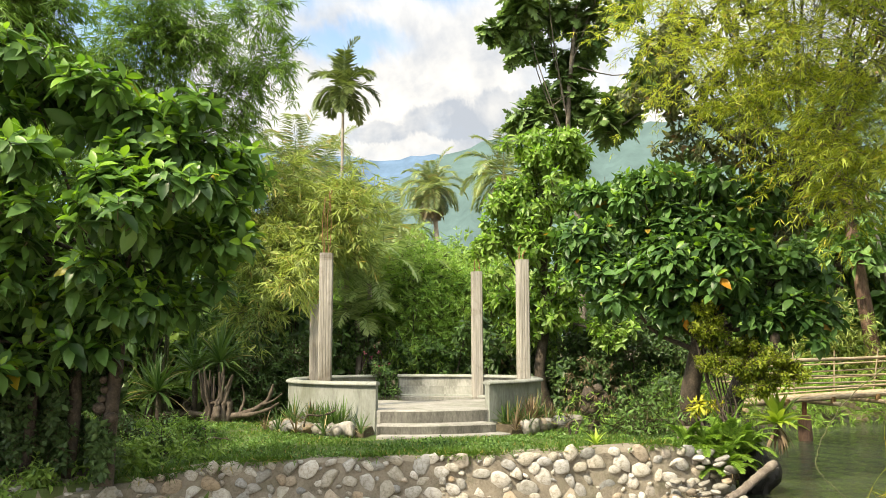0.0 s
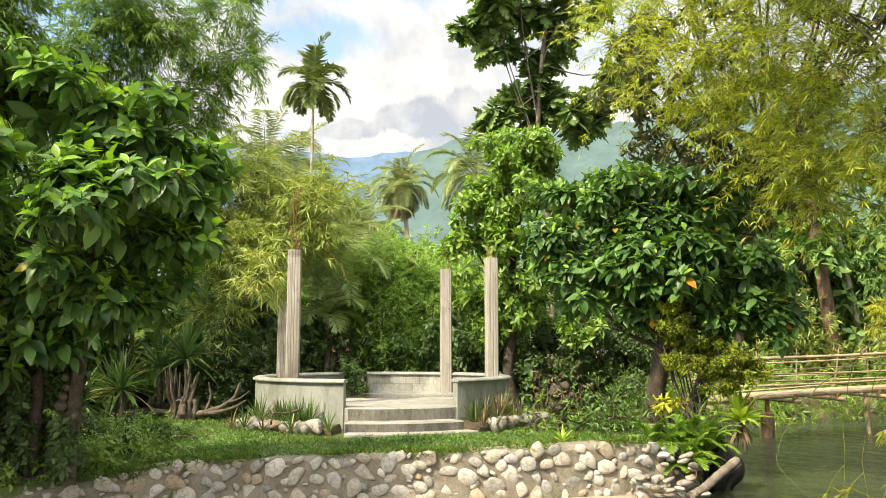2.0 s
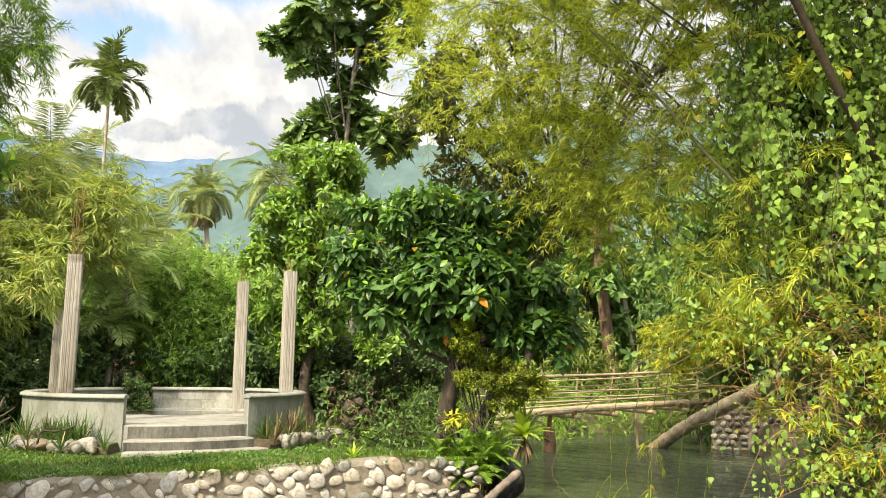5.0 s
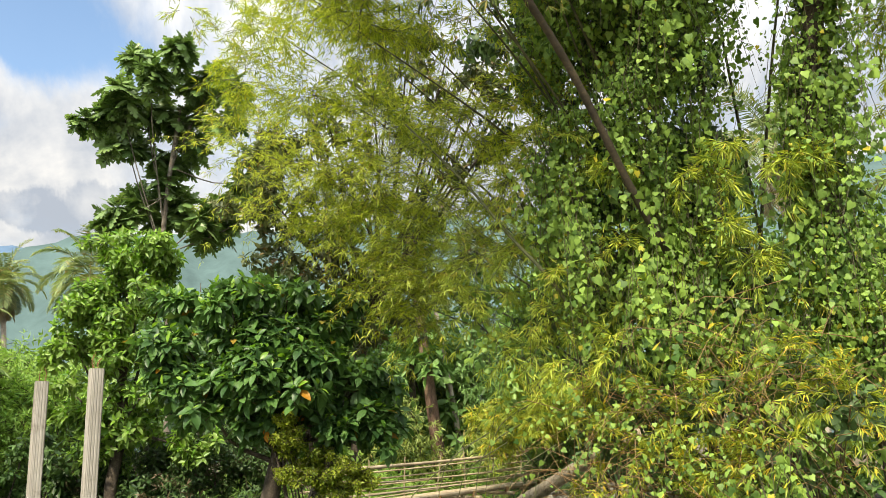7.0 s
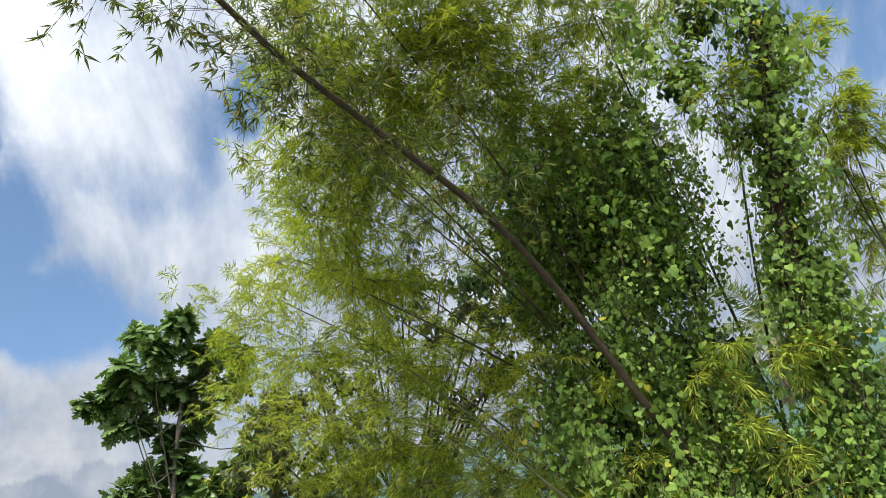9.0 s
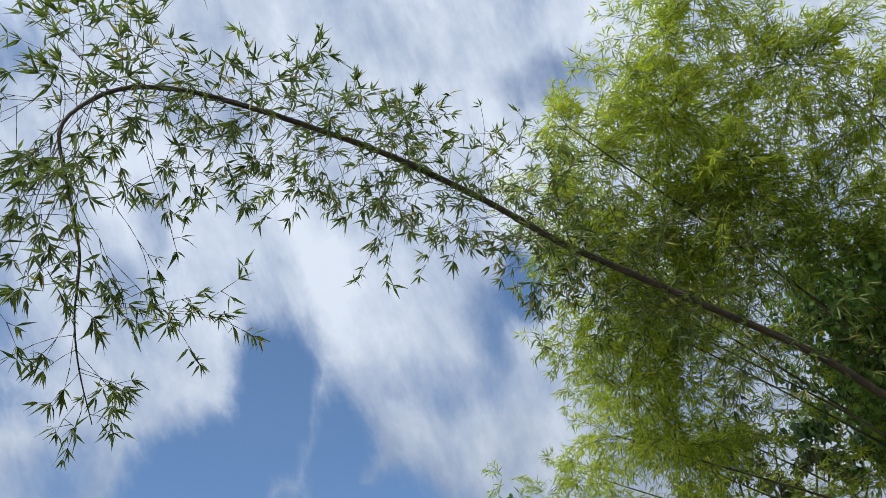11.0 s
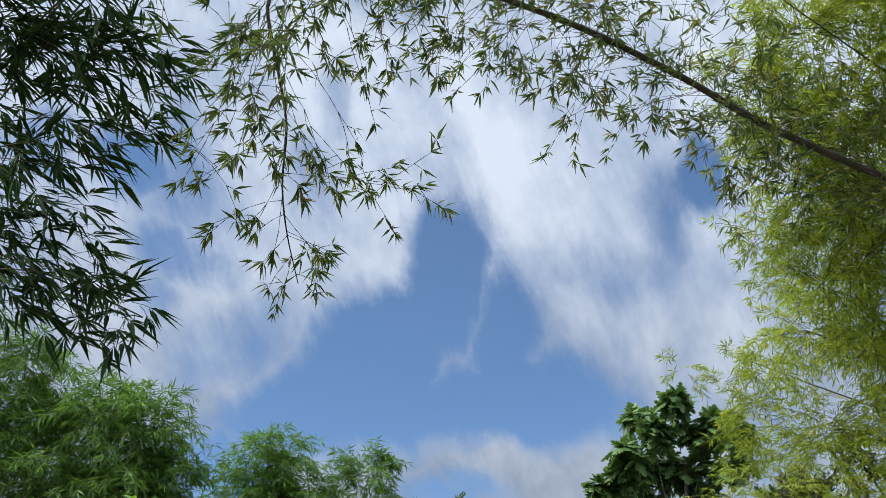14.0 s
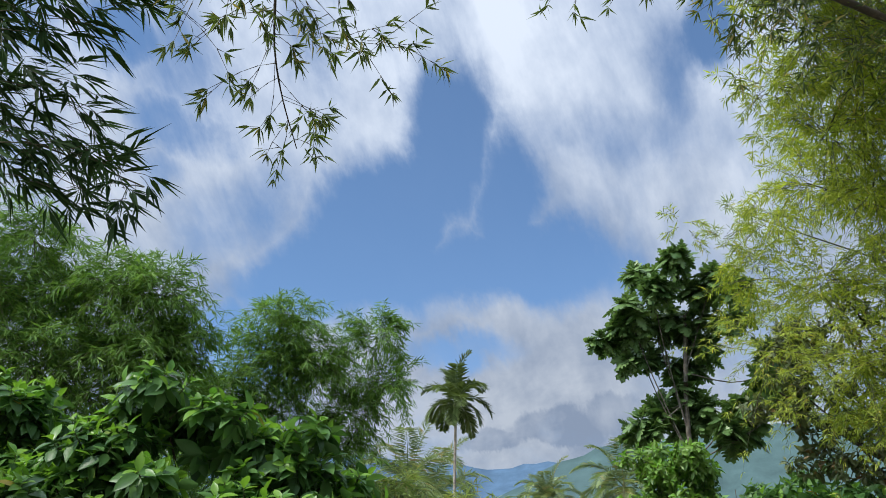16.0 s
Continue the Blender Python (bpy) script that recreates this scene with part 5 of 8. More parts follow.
def build_mid_tree():
    b = polar((-6.4, 14.3, 17.0, 0.70), (-8.2, 14.0, 17.0, 0.64), (-4.7, 10.8, 17.0, 0.62), (-7.1, 11.1, 16.8, 0.87), (-4.1, 7.6, 17.0, 0.55), (-6.5, 7.6, 17.0, 0.78),
              (-8.2, 4.0, 17.0, 0.70), (-6.9, 1.7, 17.2, 0.66), (-9.5, 11.5, 17.0, 0.46), (-11.9, 1.3, 16.5, 0.50), (-4.4, 4.3, 17.8, 0.55))
    f = rosettes(clumps(b, 9, 0.52), 130, 8, 0.21, 0.10, OVAL, squash=0.7, young=3)
    make_tree("broadleaf_tree", "tree with fresh light-green leaves behind the pavilion columns", (2.25, 17.3, -0.1), (2.1, 17.0, 3.0), b, 0.13, 0.09, f, M["lf_mid"], M["dark_bark"], group="broad-leaved garden trees", young_mat=M["lf_young"])


build_mid_tree()


def build_breadfruit():
    tiers = [(-5.7, 23.0), (-4.6, 22.3), (-7.7, 25.6), (-10.0, 27.0), (-12.2, 25.8), (-6.7, 21.2), (-10.0, 23.2), (-12.4, 23.4), (-5.5, 24.6), (-8.2, 22.8), (-10.9, 24.9), (-13.7, 24.9), (-7.0, 26.4), (-10.8, 21.5),
             (-6.7, 17.3), (-8.6, 18.3), (-6.0, 16.4), (-10.3, 17.2), (-12.4, 17.6), (-13.4, 15.9), (-9.1, 16.2), (-11.4, 15.5), (-14.4, 18.8), (-15.8, 20.8), (-16.4, 17.6), (-9.3, 20.2)]
    b = [(aim(y, e, 27.0 + RNG.uniform(-0.7, 0.7)), RNG.uniform(0.5, 0.68)) for y, e in tiers]
    f = rosettes(clumps(b, 3, 0.5, 0.55), 22, 8, 0.70, 0.46, LOBED, inner=0.4, tip_up=1.0, squash=0.45)
    top = aim(-9.8, 23.5, 27)
    make_tree("breadfruit_tree", "tall breadfruit tree with big deeply lobed dark leaves", (4.4, 26.2, 0.1), top, b[::2], 0.13, 0.055, f, M["lf_bread"], M["bark"], wobble=0.2)


build_breadfruit()


def build_bank_tree():
    tiers = [(-17.6, 19.9), (-19.8, 21.8), (-21.4, 20.1), (-19.5, 17.5), (-17.0, 17.1), (-21.3, 16.6), (-17.0, 22.2), (-19.9, 14.4), (-17.7, 13.9), (-16.1, 21.3), (-20.6, 23.3), (-24.2, 26.5), (-26.6, 23.1), (-24.2, 18.4), (-29.3, 24.9),
             (-30.6, 19.7), (-27.9, 17.1), (-33.5, 28.0), (-35.4, 24.4), (-33.3, 21.4), (-22.1, 13.2), (-28.1, 29.0), (-25.1, 13.2), (-27.5, 12.6), (-26.4, 9.6), (-22.6, 9.4), (-31, 14), (-34, 17), (-15.2, 17.8)]
    tiers += [(-30, 27), (-27, 27.5), (-33, 25.5), (-36.5, 28), (-25.5, 25), (-23, 21.5), (-29, 21.5)]
    b = [(aim(y, e, 14.2 + RNG.uniform(-0.7, 0.7)), RNG.uniform(0.42, 0.62)) for y, e in tiers]
    f = rosettes(clumps(b, 6, 0.5), 110, 7, 0.17, 0.085, OVAL, squash=0.6)
    make_tree("broadleaf_tree", "dark olive-leaved tree half hidden behind the bamboo", (5.0, 14.7, -0.1), (6.3, 13.6, 4.6), b, 0.15, 0.08, f, M["lf_olive"], M["dark_bark"], group="broad-leaved garden trees")


build_bank_tree()


# ---------------------------------------------------------------- bamboo
def bamboo_clump(name, label, base, spread, blobs, dens, mat, length=0.17, width=0.022, culm_mat="culm", r=0.035, hang=0.5, group="bamboo clumps", every=1, open_fan=0.42, sag=0.28):
    base = np.asarray(base, float)
    t = thing(name, label, "bamboo", group, base)
    for c, rad in blobs[::every]:
        f = base + np.array([RNG.normal() * spread, RNG.normal() * spread, 0])
        f[2] = float(ground_height(f[0], f[1])) - 0.1
        h = c[2] - f[2]
        mid = f * 0.45 + c * 0.55
        mid[2] = f[2] + h * 0.72
        pts = curve([f, f * 0.75 + mid * 0.25 + (0, 0, h * 0.12), mid, c], 22)
        nodes = 1 + 0.12 * (np.arange(22) % 3 == 1)
        part("culm", fill("culm", shift(tube(pts, np.linspace(r, 0.006, 22) * nodes, 6), base)), M[culm_mat], t)
    lv, tw = plumes(blobs, dens, length, width, droop=hang * 1.5, open_fan=open_fan, sag=sag)
    tagged(part("twigwork", fill("twigwork", shift(tw, base)), M["shoot"], t), kind="stuff")
    tagged(part("foliage", fill("foliage", shift(lv, base)), mat, t), kind="stuff")
    return t


def build_bamboos():
    far_l = polar((38.3, 26.0, 17.0, 0.74), (36.3, 22.8, 17.0, 0.96), (32.7, 24.3, 16.0, 0.75), (29.5, 24.1, 16.0, 0.78), (26.8, 21.5, 16.0, 0.58), (29.8, 20.3, 16.0, 1.03), (36.3, 18.6, 16.0, 0.89), (32.7, 17.0, 16.0, 0.80), (27, 17, 16, 0.8), (38, 14, 17, 1.0), (31, 13, 17, 1.0), (41, 22, 17, 1.0))
    bamboo_clump("bamboo_clump", "tall feathery green bamboo clump behind the garden", (-9.2, 13.2, 0), 0.5, bigger(far_l, 1.3), 62, M["lf_bamboo_dark"], 0.23, 0.027, every=2, hang=0.35, open_fan=0.5, sag=0.2)
    far_m = polar((20.4, 23.3, 18.0, 0.70), (20.8, 20.5, 18.0, 0.92), (17.6, 20.8, 18.0, 0.80), (13.1, 23.0, 18.0, 0.60), (12.3, 19.6, 18.0, 0.55), (14.8, 17.5, 18.0, 0.70), (23.7, 18.4, 18.0, 0.71), (21.8, 15.9, 18.0, 0.83), (16.5, 15, 18, 0.8), (24, 14, 18, 0.9), (19, 12, 18, 0.9))
    bamboo_clump("bamboo_clump", "tall feathery green bamboo clump behind the garden", (-6.0, 16.8, 0), 0.5, bigger(far_m, 1.3), 62, M["lf_bamboo_dark"], 0.23, 0.027, every=2, hang=0.35, open_fan=0.5, sag=0.2)
    # added clump, kept out of view, to cast shade over the lower left
    edge = [(np.array([RNG.uniform(-8.2, -5.9), RNG.uniform(4.6, 7.0), z]), RNG.uniform(0.6, 0.85)) for z in np.linspace(1.6, 5.6, 15)]
    edge = [(c, r) for c, r in edge if math.degrees(math.atan2(-c[0], c[1])) > 44]
    bamboo_clump("bamboo_clump", "unseen dense bamboo clump added to shade the garden's left side", (-7.3, 5.6, -0.1), 0.4, edge, 50, M["lf_bamboo_near"], 0.24, 0.034, every=2)
    low = polar((12.5, 10.6, 18.0, 0.73), (8.9, 10.4, 18.0, 0.74), (6.0, 10.0, 17.5, 0.65), (10.5, 7.6, 17.5, 0.72), (12.7, 6.0, 17.0, 0.69), (7.3, 7.6, 18.0, 0.55), (11.3, 12.6, 19.0, 0.52), (13.0, 2.9, 17.0, 0.57), (6.6, 11.4, 18.0, 0.45), (15, 9, 18, 0.7), (10.4, 5.4, 15.2, 0.33), (9.6, 6.6, 15.4, 0.3))
    bamboo_clump("bamboo_clump", "low arching yellow-green bamboo clump behind the pavilion", (-3.4, 17.6, 0), 0.4, bigger(low, 1.3), 50, M["lf_bamboo_olive"], 0.26, 0.032, every=3, hang=0.3, open_fan=0.6, sag=0.15)
    right = polar((-15.3, 21.3, 13.0, 0.76), (-19.8, 19.8, 12.0, 0.84), (-24.8, 19.8, 11.0, 0.82), (-28.7, 18.1, 10.0, 0.66), (-21.0, 16.0, 12.5, 0.56), (-24.8, 14.1, 11.5, 0.58), (-28.0, 12.7, 10.5, 0.58), (-17.0, 17.1, 14.0, 0.55), (-27.4, 8.9, 11.0, 0.48),
                  (-16.6, 23.6, 13.0, 0.60), (-25.0, 22.8, 12.0, 0.85), (-31.7, 23.1, 10.5, 0.62), (-24.1, 17.5, 12.5, 0.68), (-32.2, 14.1, 10.6, 0.43), (-19.1, 18.3, 14.0, 0.48), (-32.8, 9.0, 11.1, 0.4), (-26.5, 11.5, 11, 0.45),
                  (-10.6, 30.1, 12.0, 0.26), (-13.2, 28.8, 12.0, 0.32), (-15.3, 27.3, 12.0, 0.36), (-14.7, 30.4, 12.0, 0.22), (-17.0, 28.9, 12.0, 0.30))
    bamboo_clump("bamboo_clump", "dense yellow-green bamboo overhanging the river bank", (10.3, 9.6, 0), 0.5, bigger(right, 1.35), 34, M["lf_bamboo"], 0.125, 0.0155, every=5, hang=0.25, open_fan=0.6, sag=0.12)
    upper = polar((-20.2, 34.9, 11.1, 0.40), (-24.0, 37.9, 10.6, 0.63), (-29.9, 38.3, 10.1, 0.60), (-26.3, 33.3, 10.6, 0.64), (-32.2, 34.3, 10.1, 0.61), (-20.8, 30.9, 11.1, 0.55), (-17.2, 29.7, 11.5, 0.42), (-26.6, 28.6, 10.6, 0.5), (-14.8, 25.9, 12.0, 0.42), (-19.4, 25.1, 11.5, 0.63), (-24.4, 23.6, 11.1, 0.53), (-30.4, 22.7, 10.6, 0.44),
                  (-23.8, 17.0, 11.5, 0.55), (-26.9, 15.2, 11.0, 0.45), (-22.3, 19.4, 12.0, 0.49), (-30.4, 16.4, 10.9, 0.45), (-25.0, 12.3, 11.5, 0.47), (-29.1, 12.6, 11.1, 0.45), (-33.7, 13.6, 10.6, 0.43), (-20.4, 15.7, 12.5, 0.42), (-27.2, 10.5, 11.2, 0.45), (-34.4, 18.2, 10.3, 0.35),
                  (-32.1, 29.2, 10.6, 0.3), (-36.0, 25.2, 10.3, 0.32), (-34.1, 21.5, 10.4, 0.43), (-38.7, 29.9, 10.3, 0.4), (-39.1, 23.1, 10.1, 0.41), (-36.7, 19.5, 10.1, 0.41))
    bamboo_clump("bamboo_clump", "dense yellow-green bamboo overhanging the river bank", (9.6, 8.3, 0), 0.5, bigger(upper, 1.35), 58, M["lf_bamboo_green"], 0.13, 0.0165, every=5, hang=0.25, open_fan=0.6, sag=0.12)
    crown = polar((-25.5, 52.6, 8.3, 0.32), (-33.5, 53.6, 8.7, 0.42), (-39.2, 54.5, 8.7, 0.51), (-20.5, 48.7, 8.2, 0.36), (-36.0, 40.2, 8.5, 0.46), (-41.5, 37.0, 8.7, 0.40), (-38.0, 45.5, 8.4, 0.4), (-26.6, 50.1, 8.6, 0.58), (-35.3, 49.5, 9.1, 0.67), (-22.5, 44.1, 8.1, 0.44), (-30.2, 43.6, 8.6, 0.58), (-38.5, 43.2, 9.1, 0.66), (-25.7, 39.1, 8.6, 0.41),
                  (-31.5, 38.1, 9.1, 0.55), (-24.6, 34.4, 9.1, 0.43), (-47.7, 47.7, 9.2, 0.58), (-19.7, 31.6, 9.6, 0.39), (-25.7, 29.2, 10.1, 0.47), (-45, 56, 9, 0.6), (-46.8, 48.6, 9.0, 0.63), (-49.4, 42.9, 9.0, 0.63), (-42.4, 39.6, 9.1, 0.66), (-48.1, 39.5, 9.6, 0.5), (-55.8, 42.7, 9.2, 0.62), (-60.6, 42.1, 9.4, 0.56),
                  (-37.1, 44.0, 8.7, 0.58), (-35.4, 50.5, 8.6, 0.52), (-55.5, 34.8, 9.1, 0.50),
                  (-22.1, 44.5, 8.7, 0.44), (-27.3, 44.4, 8.8, 0.50), (-30.5, 41.7, 9.0, 0.52), (-22.5, 40.4, 8.7, 0.44), (-25.8, 37.8, 8.9, 0.52), (-19.1, 38.2, 8.7, 0.33), (-21.9, 34.4, 8.9, 0.44), (-23.9, 30.2, 9.2, 0.46), (-34.7, 44.8, 9.0, 0.46))
    bamboo_clump("bamboo_clump", "high bamboo crown of fine bright green leaves against the sky", (9.2, 7.6, 0), 0.5, bigger(crown, 1.3), 84, M["lf_bamboo_green"], 0.118, 0.015, every=4, hang=0.3, open_fan=0.55, sag=0.15)
    beside = polar((-62.7, 30.6, 10.0, 0.33), (-62.0, 27.6, 10.0, 0.30), (-60.7, 24.8, 10.0, 0.27), (-61.0, 22.4, 10.0, 0.21), (-61.2, 29.7, 10.0, 0.24), (-64.2, 28.6, 10.0, 0.24), (-60.9, 19.9, 10.0, 0.21), (-63, 35, 10, 0.3))
    bamboo_clump("bamboo_clump", "slender light-green bamboo beside the vine-wrapped trunk", (8.6, 4.6, 0), 0.2, bigger(beside, 1.3), 120, M["lf_bamboo_green"], 0.15, 0.017, r=0.025, every=2)
    low_right = polar((-37.1, 21.3, 8.9, 0.33), (-39.3, 19.4, 8.8, 0.3), (-34.6, 18.9, 9.2, 0.33), (-35.9, 14.0, 9.2, 0.40), (-31.8, 13.7, 9.4, 0.39), (-33.1, 10.5, 9.4, 0.38), (-29.9, 10.8, 9.5, 0.32), (-37, 9, 8.8, 0.36), (-34.5, 6.5, 9, 0.34), (-38.5, 12, 8.6, 0.3), (-38, 5.5, 8.5, 0.3), (-41, 7, 8.2, 0.26), (-36, 3, 8.8, 0.28))
    bamboo_clump("bamboo_clump", "low bright yellow-green bamboo sprays before the vines", (8.2, 8.3, 0), 0.3, bigger(low_right, 1.3), 50, M["lf_bamboo"], 0.14, 0.0165, open_fan=0.55, sag=0.2, r=0.02, every=2)


build_bamboos()


def leafy_twigs(starts, rng_len, droop, per_end, spread=0.5):
    """Fine branching twigs with fans of leaves at their ends. starts: (place, direction, length)."""
    ta, tb, P, D, U, S = [], [], [], [], [], []

    def fan(at, w, n):
        for _ in range(n):
            P.append(at)
            D.append(unit(w * 0.75 + RNG.normal(size=3) * spread - np.array([0, 0, 0.3])))
            U.append(unit(RNG.normal(size=3) * 0.6 + np.array([0, 0, 0.6])))
            S.append(RNG.uniform(0.55, 1.15))

    def grow(a, w, L, depth, droop):
        n = max(3, int(L / 0.1))
        for s in range(n):
            w = unit(w + np.array([0, 0, -droop]) + RNG.normal(size=3) * 0.10)
            b = a + w * (L / n)
            ta.append(a)
            tb.append(b)
            if s > n * 0.3 and RNG.random() < 0.75:
                if depth and RNG.random() < 0.55:
                    grow(b, unit(w + RNG.normal(size=3) * 0.8), L * RNG.uniform(0.3, 0.5), depth - 1, droop)
                else:
                    e = b + unit(w + RNG.normal(size=3) * 0.9) * RNG.uniform(0.03, 0.09)
                    ta.append(b)
                    tb.append(e)
                    fan(e, unit(e - b), RNG.integers(3, per_end))
            a = b
        fan(a, w, per_end)

    for at, w, L, *own in starts:
        grow(np.asarray(at, float), unit(w), L * (RNG.uniform(*rng_len) if not own else 1.0), 1, own[0] if own else droop)
    return ta, tb, P, D, U, np.array(S)


def build_arching_culm():
    base = np.array([8.0, 6.6, -0.1])
    t = thing("arching_bamboo", "single long brown bamboo culm, darkened for backlight, arching overhead with drooping leafy tip", "bamboo", at=base)
    path = [base, aim(-46.5, 8.5, 8.9), aim(-43.6, 16.3, 8.35), aim(-41.9, 20.8, 8.15), aim(-39.5, 26.5, 7.95), aim(-36.0, 32.3, 7.7), aim(-30.6, 37.9, 7.4), aim(-26.0, 41.8, 7.2), aim(-20.5, 45.8, 7.0), aim(-14.8, 49.9, 6.8), aim(-5.3, 54.4, 6.4), aim(5.8, 57.2, 6.0), aim(15.5, 58.4, 5.7),
            aim(21.6, 58.4, 5.5), aim(26.4, 57.6, 5.3), aim(29.7, 55.9, 5.1), aim(30.8, 54.2, 5.0), aim(29.5, 52.3, 5.0), aim(27.2, 49.4, 5.0), aim(25.6, 46.7, 5.1), aim(24.8, 43.1, 5.1), aim(23.5, 40.0, 5.1), aim(21.6, 36.6, 5.2)]
    n = 240
    pts = curve(path, n)
    s = np.concatenate([[0], np.cumsum(np.linalg.norm(np.diff(pts, axis=0), axis=1))])
    even = np.linspace(0, s[-1], n)
    pts = np.stack([np.interp(even, s, pts[:, k]) for k in range(3)], 1)
    u = even / s[-1]
    arch = np.argmin(np.linalg.norm(pts - path[16], axis=1)) / n
    r = np.interp(u, [0, arch * 0.45, arch * 0.62, arch * 0.8, arch * 0.93, arch, 1.0], [0.040, 0.036, 0.030, 0.024, 0.016, 0.011, 0.003])
    r = r * (1 + 0.14 * (np.arange(n) % 8 == 0))
    part("culm", fill("culm", shift(tube(pts, r, 10), base)), M["culm_backlit"], t)
    starts = []
    for k in range(int(n * arch * 0.52), n, 2):
        w0 = unit(pts[min(k + 1, n - 1)] - pts[k - 1])
        out = u[k] / arch
        for q in range(6 if out < 1.02 else (2 if out < 1.12 else 1)):
            L = 0.66 if out < 1.02 else (0.3 if out < 1.12 else 0.16)
            starts.append((pts[k], RNG.normal(size=3) * 0.8 + w0 * 0.5 + np.array([0, 0, 0.25 if out < 1 else -0.2]), L))
    e = aim(24.9, 43.8, 5.1)
    starts += [(e, aim(17, 44.6, 5.1) - e, 0.8, 0.01), (e * 0.7 + aim(17, 44.6, 5.1) * 0.3, (0.5, 0.1, 0.3), 0.22, 0.05), (e * 0.45 + aim(17, 44.6, 5.1) * 0.55, (0.5, 0, -0.3), 0.25, 0.05), (e * 0.2 + aim(17, 44.6, 5.1) * 0.8, (0.6, 0, 0.2), 0.25, 0.05), (aim(16.5, 44.4, 5.1), (0.6, 0, -0.2), 0.2, 0.05), (aim(23.5, 40, 5.1), aim(17.5, 38.6, 5.2) - aim(23.5, 40, 5.1), 0.35), (aim(25.6, 46.7, 5.1), aim(33, 43, 5.2) - aim(25.6, 46.7, 5.1), 0.6), (aim(24.4, 42, 5.1), aim(30, 40, 5.2) - aim(24.4, 42, 5.1), 0.5)]
    ta, tb, P, D, U, S = leafy_twigs(starts, (0.5, 1.25), 0.06, 7)
    tagged(part("twigwork", fill("twigwork", shift([twig_lines(ta, tb, 0.003)], base)), M["twig"], t), kind="stuff")
    tagged(part("foliage", fill("foliage", shift([leaves(LANCE, P, D, U, 0.12 * S, 0.0185 * S)], base)), M["lf_bamboo_arch"], t), kind="stuff")


build_arching_culm()


def build_near_branch():
    """Bamboo branches that hang in from the left, close by."""
    base = np.array([-7.4, 3.4, -0.4])
    t = thing("bamboo_branch", "overhanging bamboo branches with long leaves, darkened for backlight, seen from below", "bamboo", at=base)
    stem = [base, aim(72, 22, 7.0), aim(66, 42, 6.4), aim(57, 50, 5.8), aim(45, 50, 5.7)]
    pts = curve(stem, 40)
    part("culm", fill("culm", shift(tube(pts, np.linspace(0.05, 0.008, 40) * (1 + 0.12 * (np.arange(40) % 4 == 0)), 8), base)), M["culm"], t)
    low = curve([aim(75, 30, 7.0), aim(62, 34, 6.4), aim(52, 34, 6.1), aim(46, 33, 6.0)], 24)
    part("limb", fill("limb", shift(tube(low, np.linspace(0.02, 0.006, 24), 7), base)), M["culm"], t)
    # branchlets sweep out of the shade, each with alternate flat fans of long leaves
    sweeps = ((56.7, 45.7, 43.4, 50.1), (54.5, 43.3, 38.1, 48.3), (52.5, 40.7, 36.0, 45.3), (56.2, 45.2, 46.7, 52.1), (50.5, 39.3, 36.0, 43.0), (50.1, 37.5, 38.0, 41.0), (53.4, 41.9, 36.5, 48.0), (49.1, 36.0, 43.0, 39.0), (54.0, 44.8, 41.9, 49.0), (57.0, 48.1, 50.0, 51.0), (53.8, 44.0, 43.5, 46.0),
              (48.7, 35.4, 37.6, 36.7), (48.2, 34.5, 35.8, 35.7), (47.4, 33.3, 33.8, 34.0), (46.2, 31.2, 32.4, 32.8), (45.8, 30.6, 33.2, 30.4), (45.1, 29.4, 35.6, 30.2), (33.4, 32.0, 32.5, 30.0), (46.5, 31.8, 37.7, 32.3))
    P, D, U, S = [], [], [], []
    for k, (y0, e0, y1, e1) in enumerate(sweeps):
        a, b = aim(y0, e0, 6.1 + RNG.normal() * 0.15), aim(y1 + (1.0 if k < 11 else 1.6), e1, 5.8 + RNG.normal() * 0.2)
        line = pts[20:] if k < 11 else low
        root = line[np.argmin(np.linalg.norm(line - a, axis=1))]
        sprig = curve([root, a, (a + b) / 2 + (0, 0, 0.08), b], 20)
        part("limb", fill("limb", shift(tube(sprig, np.linspace(0.007, 0.002, 20), 5), base)), M["twig"], t)
        way = unit(b - a)
        n = max(2, int(np.linalg.norm(b - a) / (0.036 if k < 11 else 0.045)))
        for j in range(n + 1):
            f = 0.12 + 0.88 * j / n
            at = a + (b - a) * f + (0, 0, 0.32 * f * (1 - f)) + RNG.normal(size=3) * 0.05
            off = unit(way * (1.0 if j == n else 0.75) + RNG.normal(size=3) * 0.45 + (0, 0, -0.15))
            tip = at + off * RNG.uniform(0.06, 0.2)
            part("twig", fill("twig", shift(tube([at, (at + tip) / 2 + (0, 0, 0.01), tip], 0.0022, 4, False), base)), M["twig"], t)
            flat = unit(RNG.normal(size=3) * 0.35 + np.array([0.1, -0.5, 1.0]))
            cross = unit(np.cross(flat, off))
            m = RNG.integers(4, 8)
            for q in range(m):
                th = (q - (m - 1) / 2) * 0.36 + RNG.normal() * 0.12
                P.append(tip - off * abs(q - (m - 1) / 2) * 0.018)
                D.append(unit(off * math.cos(th) + cross * math.sin(th) + (0, 0, -0.22) + RNG.normal(size=3) * 0.07))
                U.append(unit(flat + RNG.normal(size=3) * 0.3))
                S.append(RNG.uniform(0.65, 1.2) * (1.1 - 0.3 * abs(th)))
    S = np.array(S)
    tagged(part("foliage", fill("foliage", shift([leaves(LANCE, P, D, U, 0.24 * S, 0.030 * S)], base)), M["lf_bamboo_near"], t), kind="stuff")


build_near_branch()


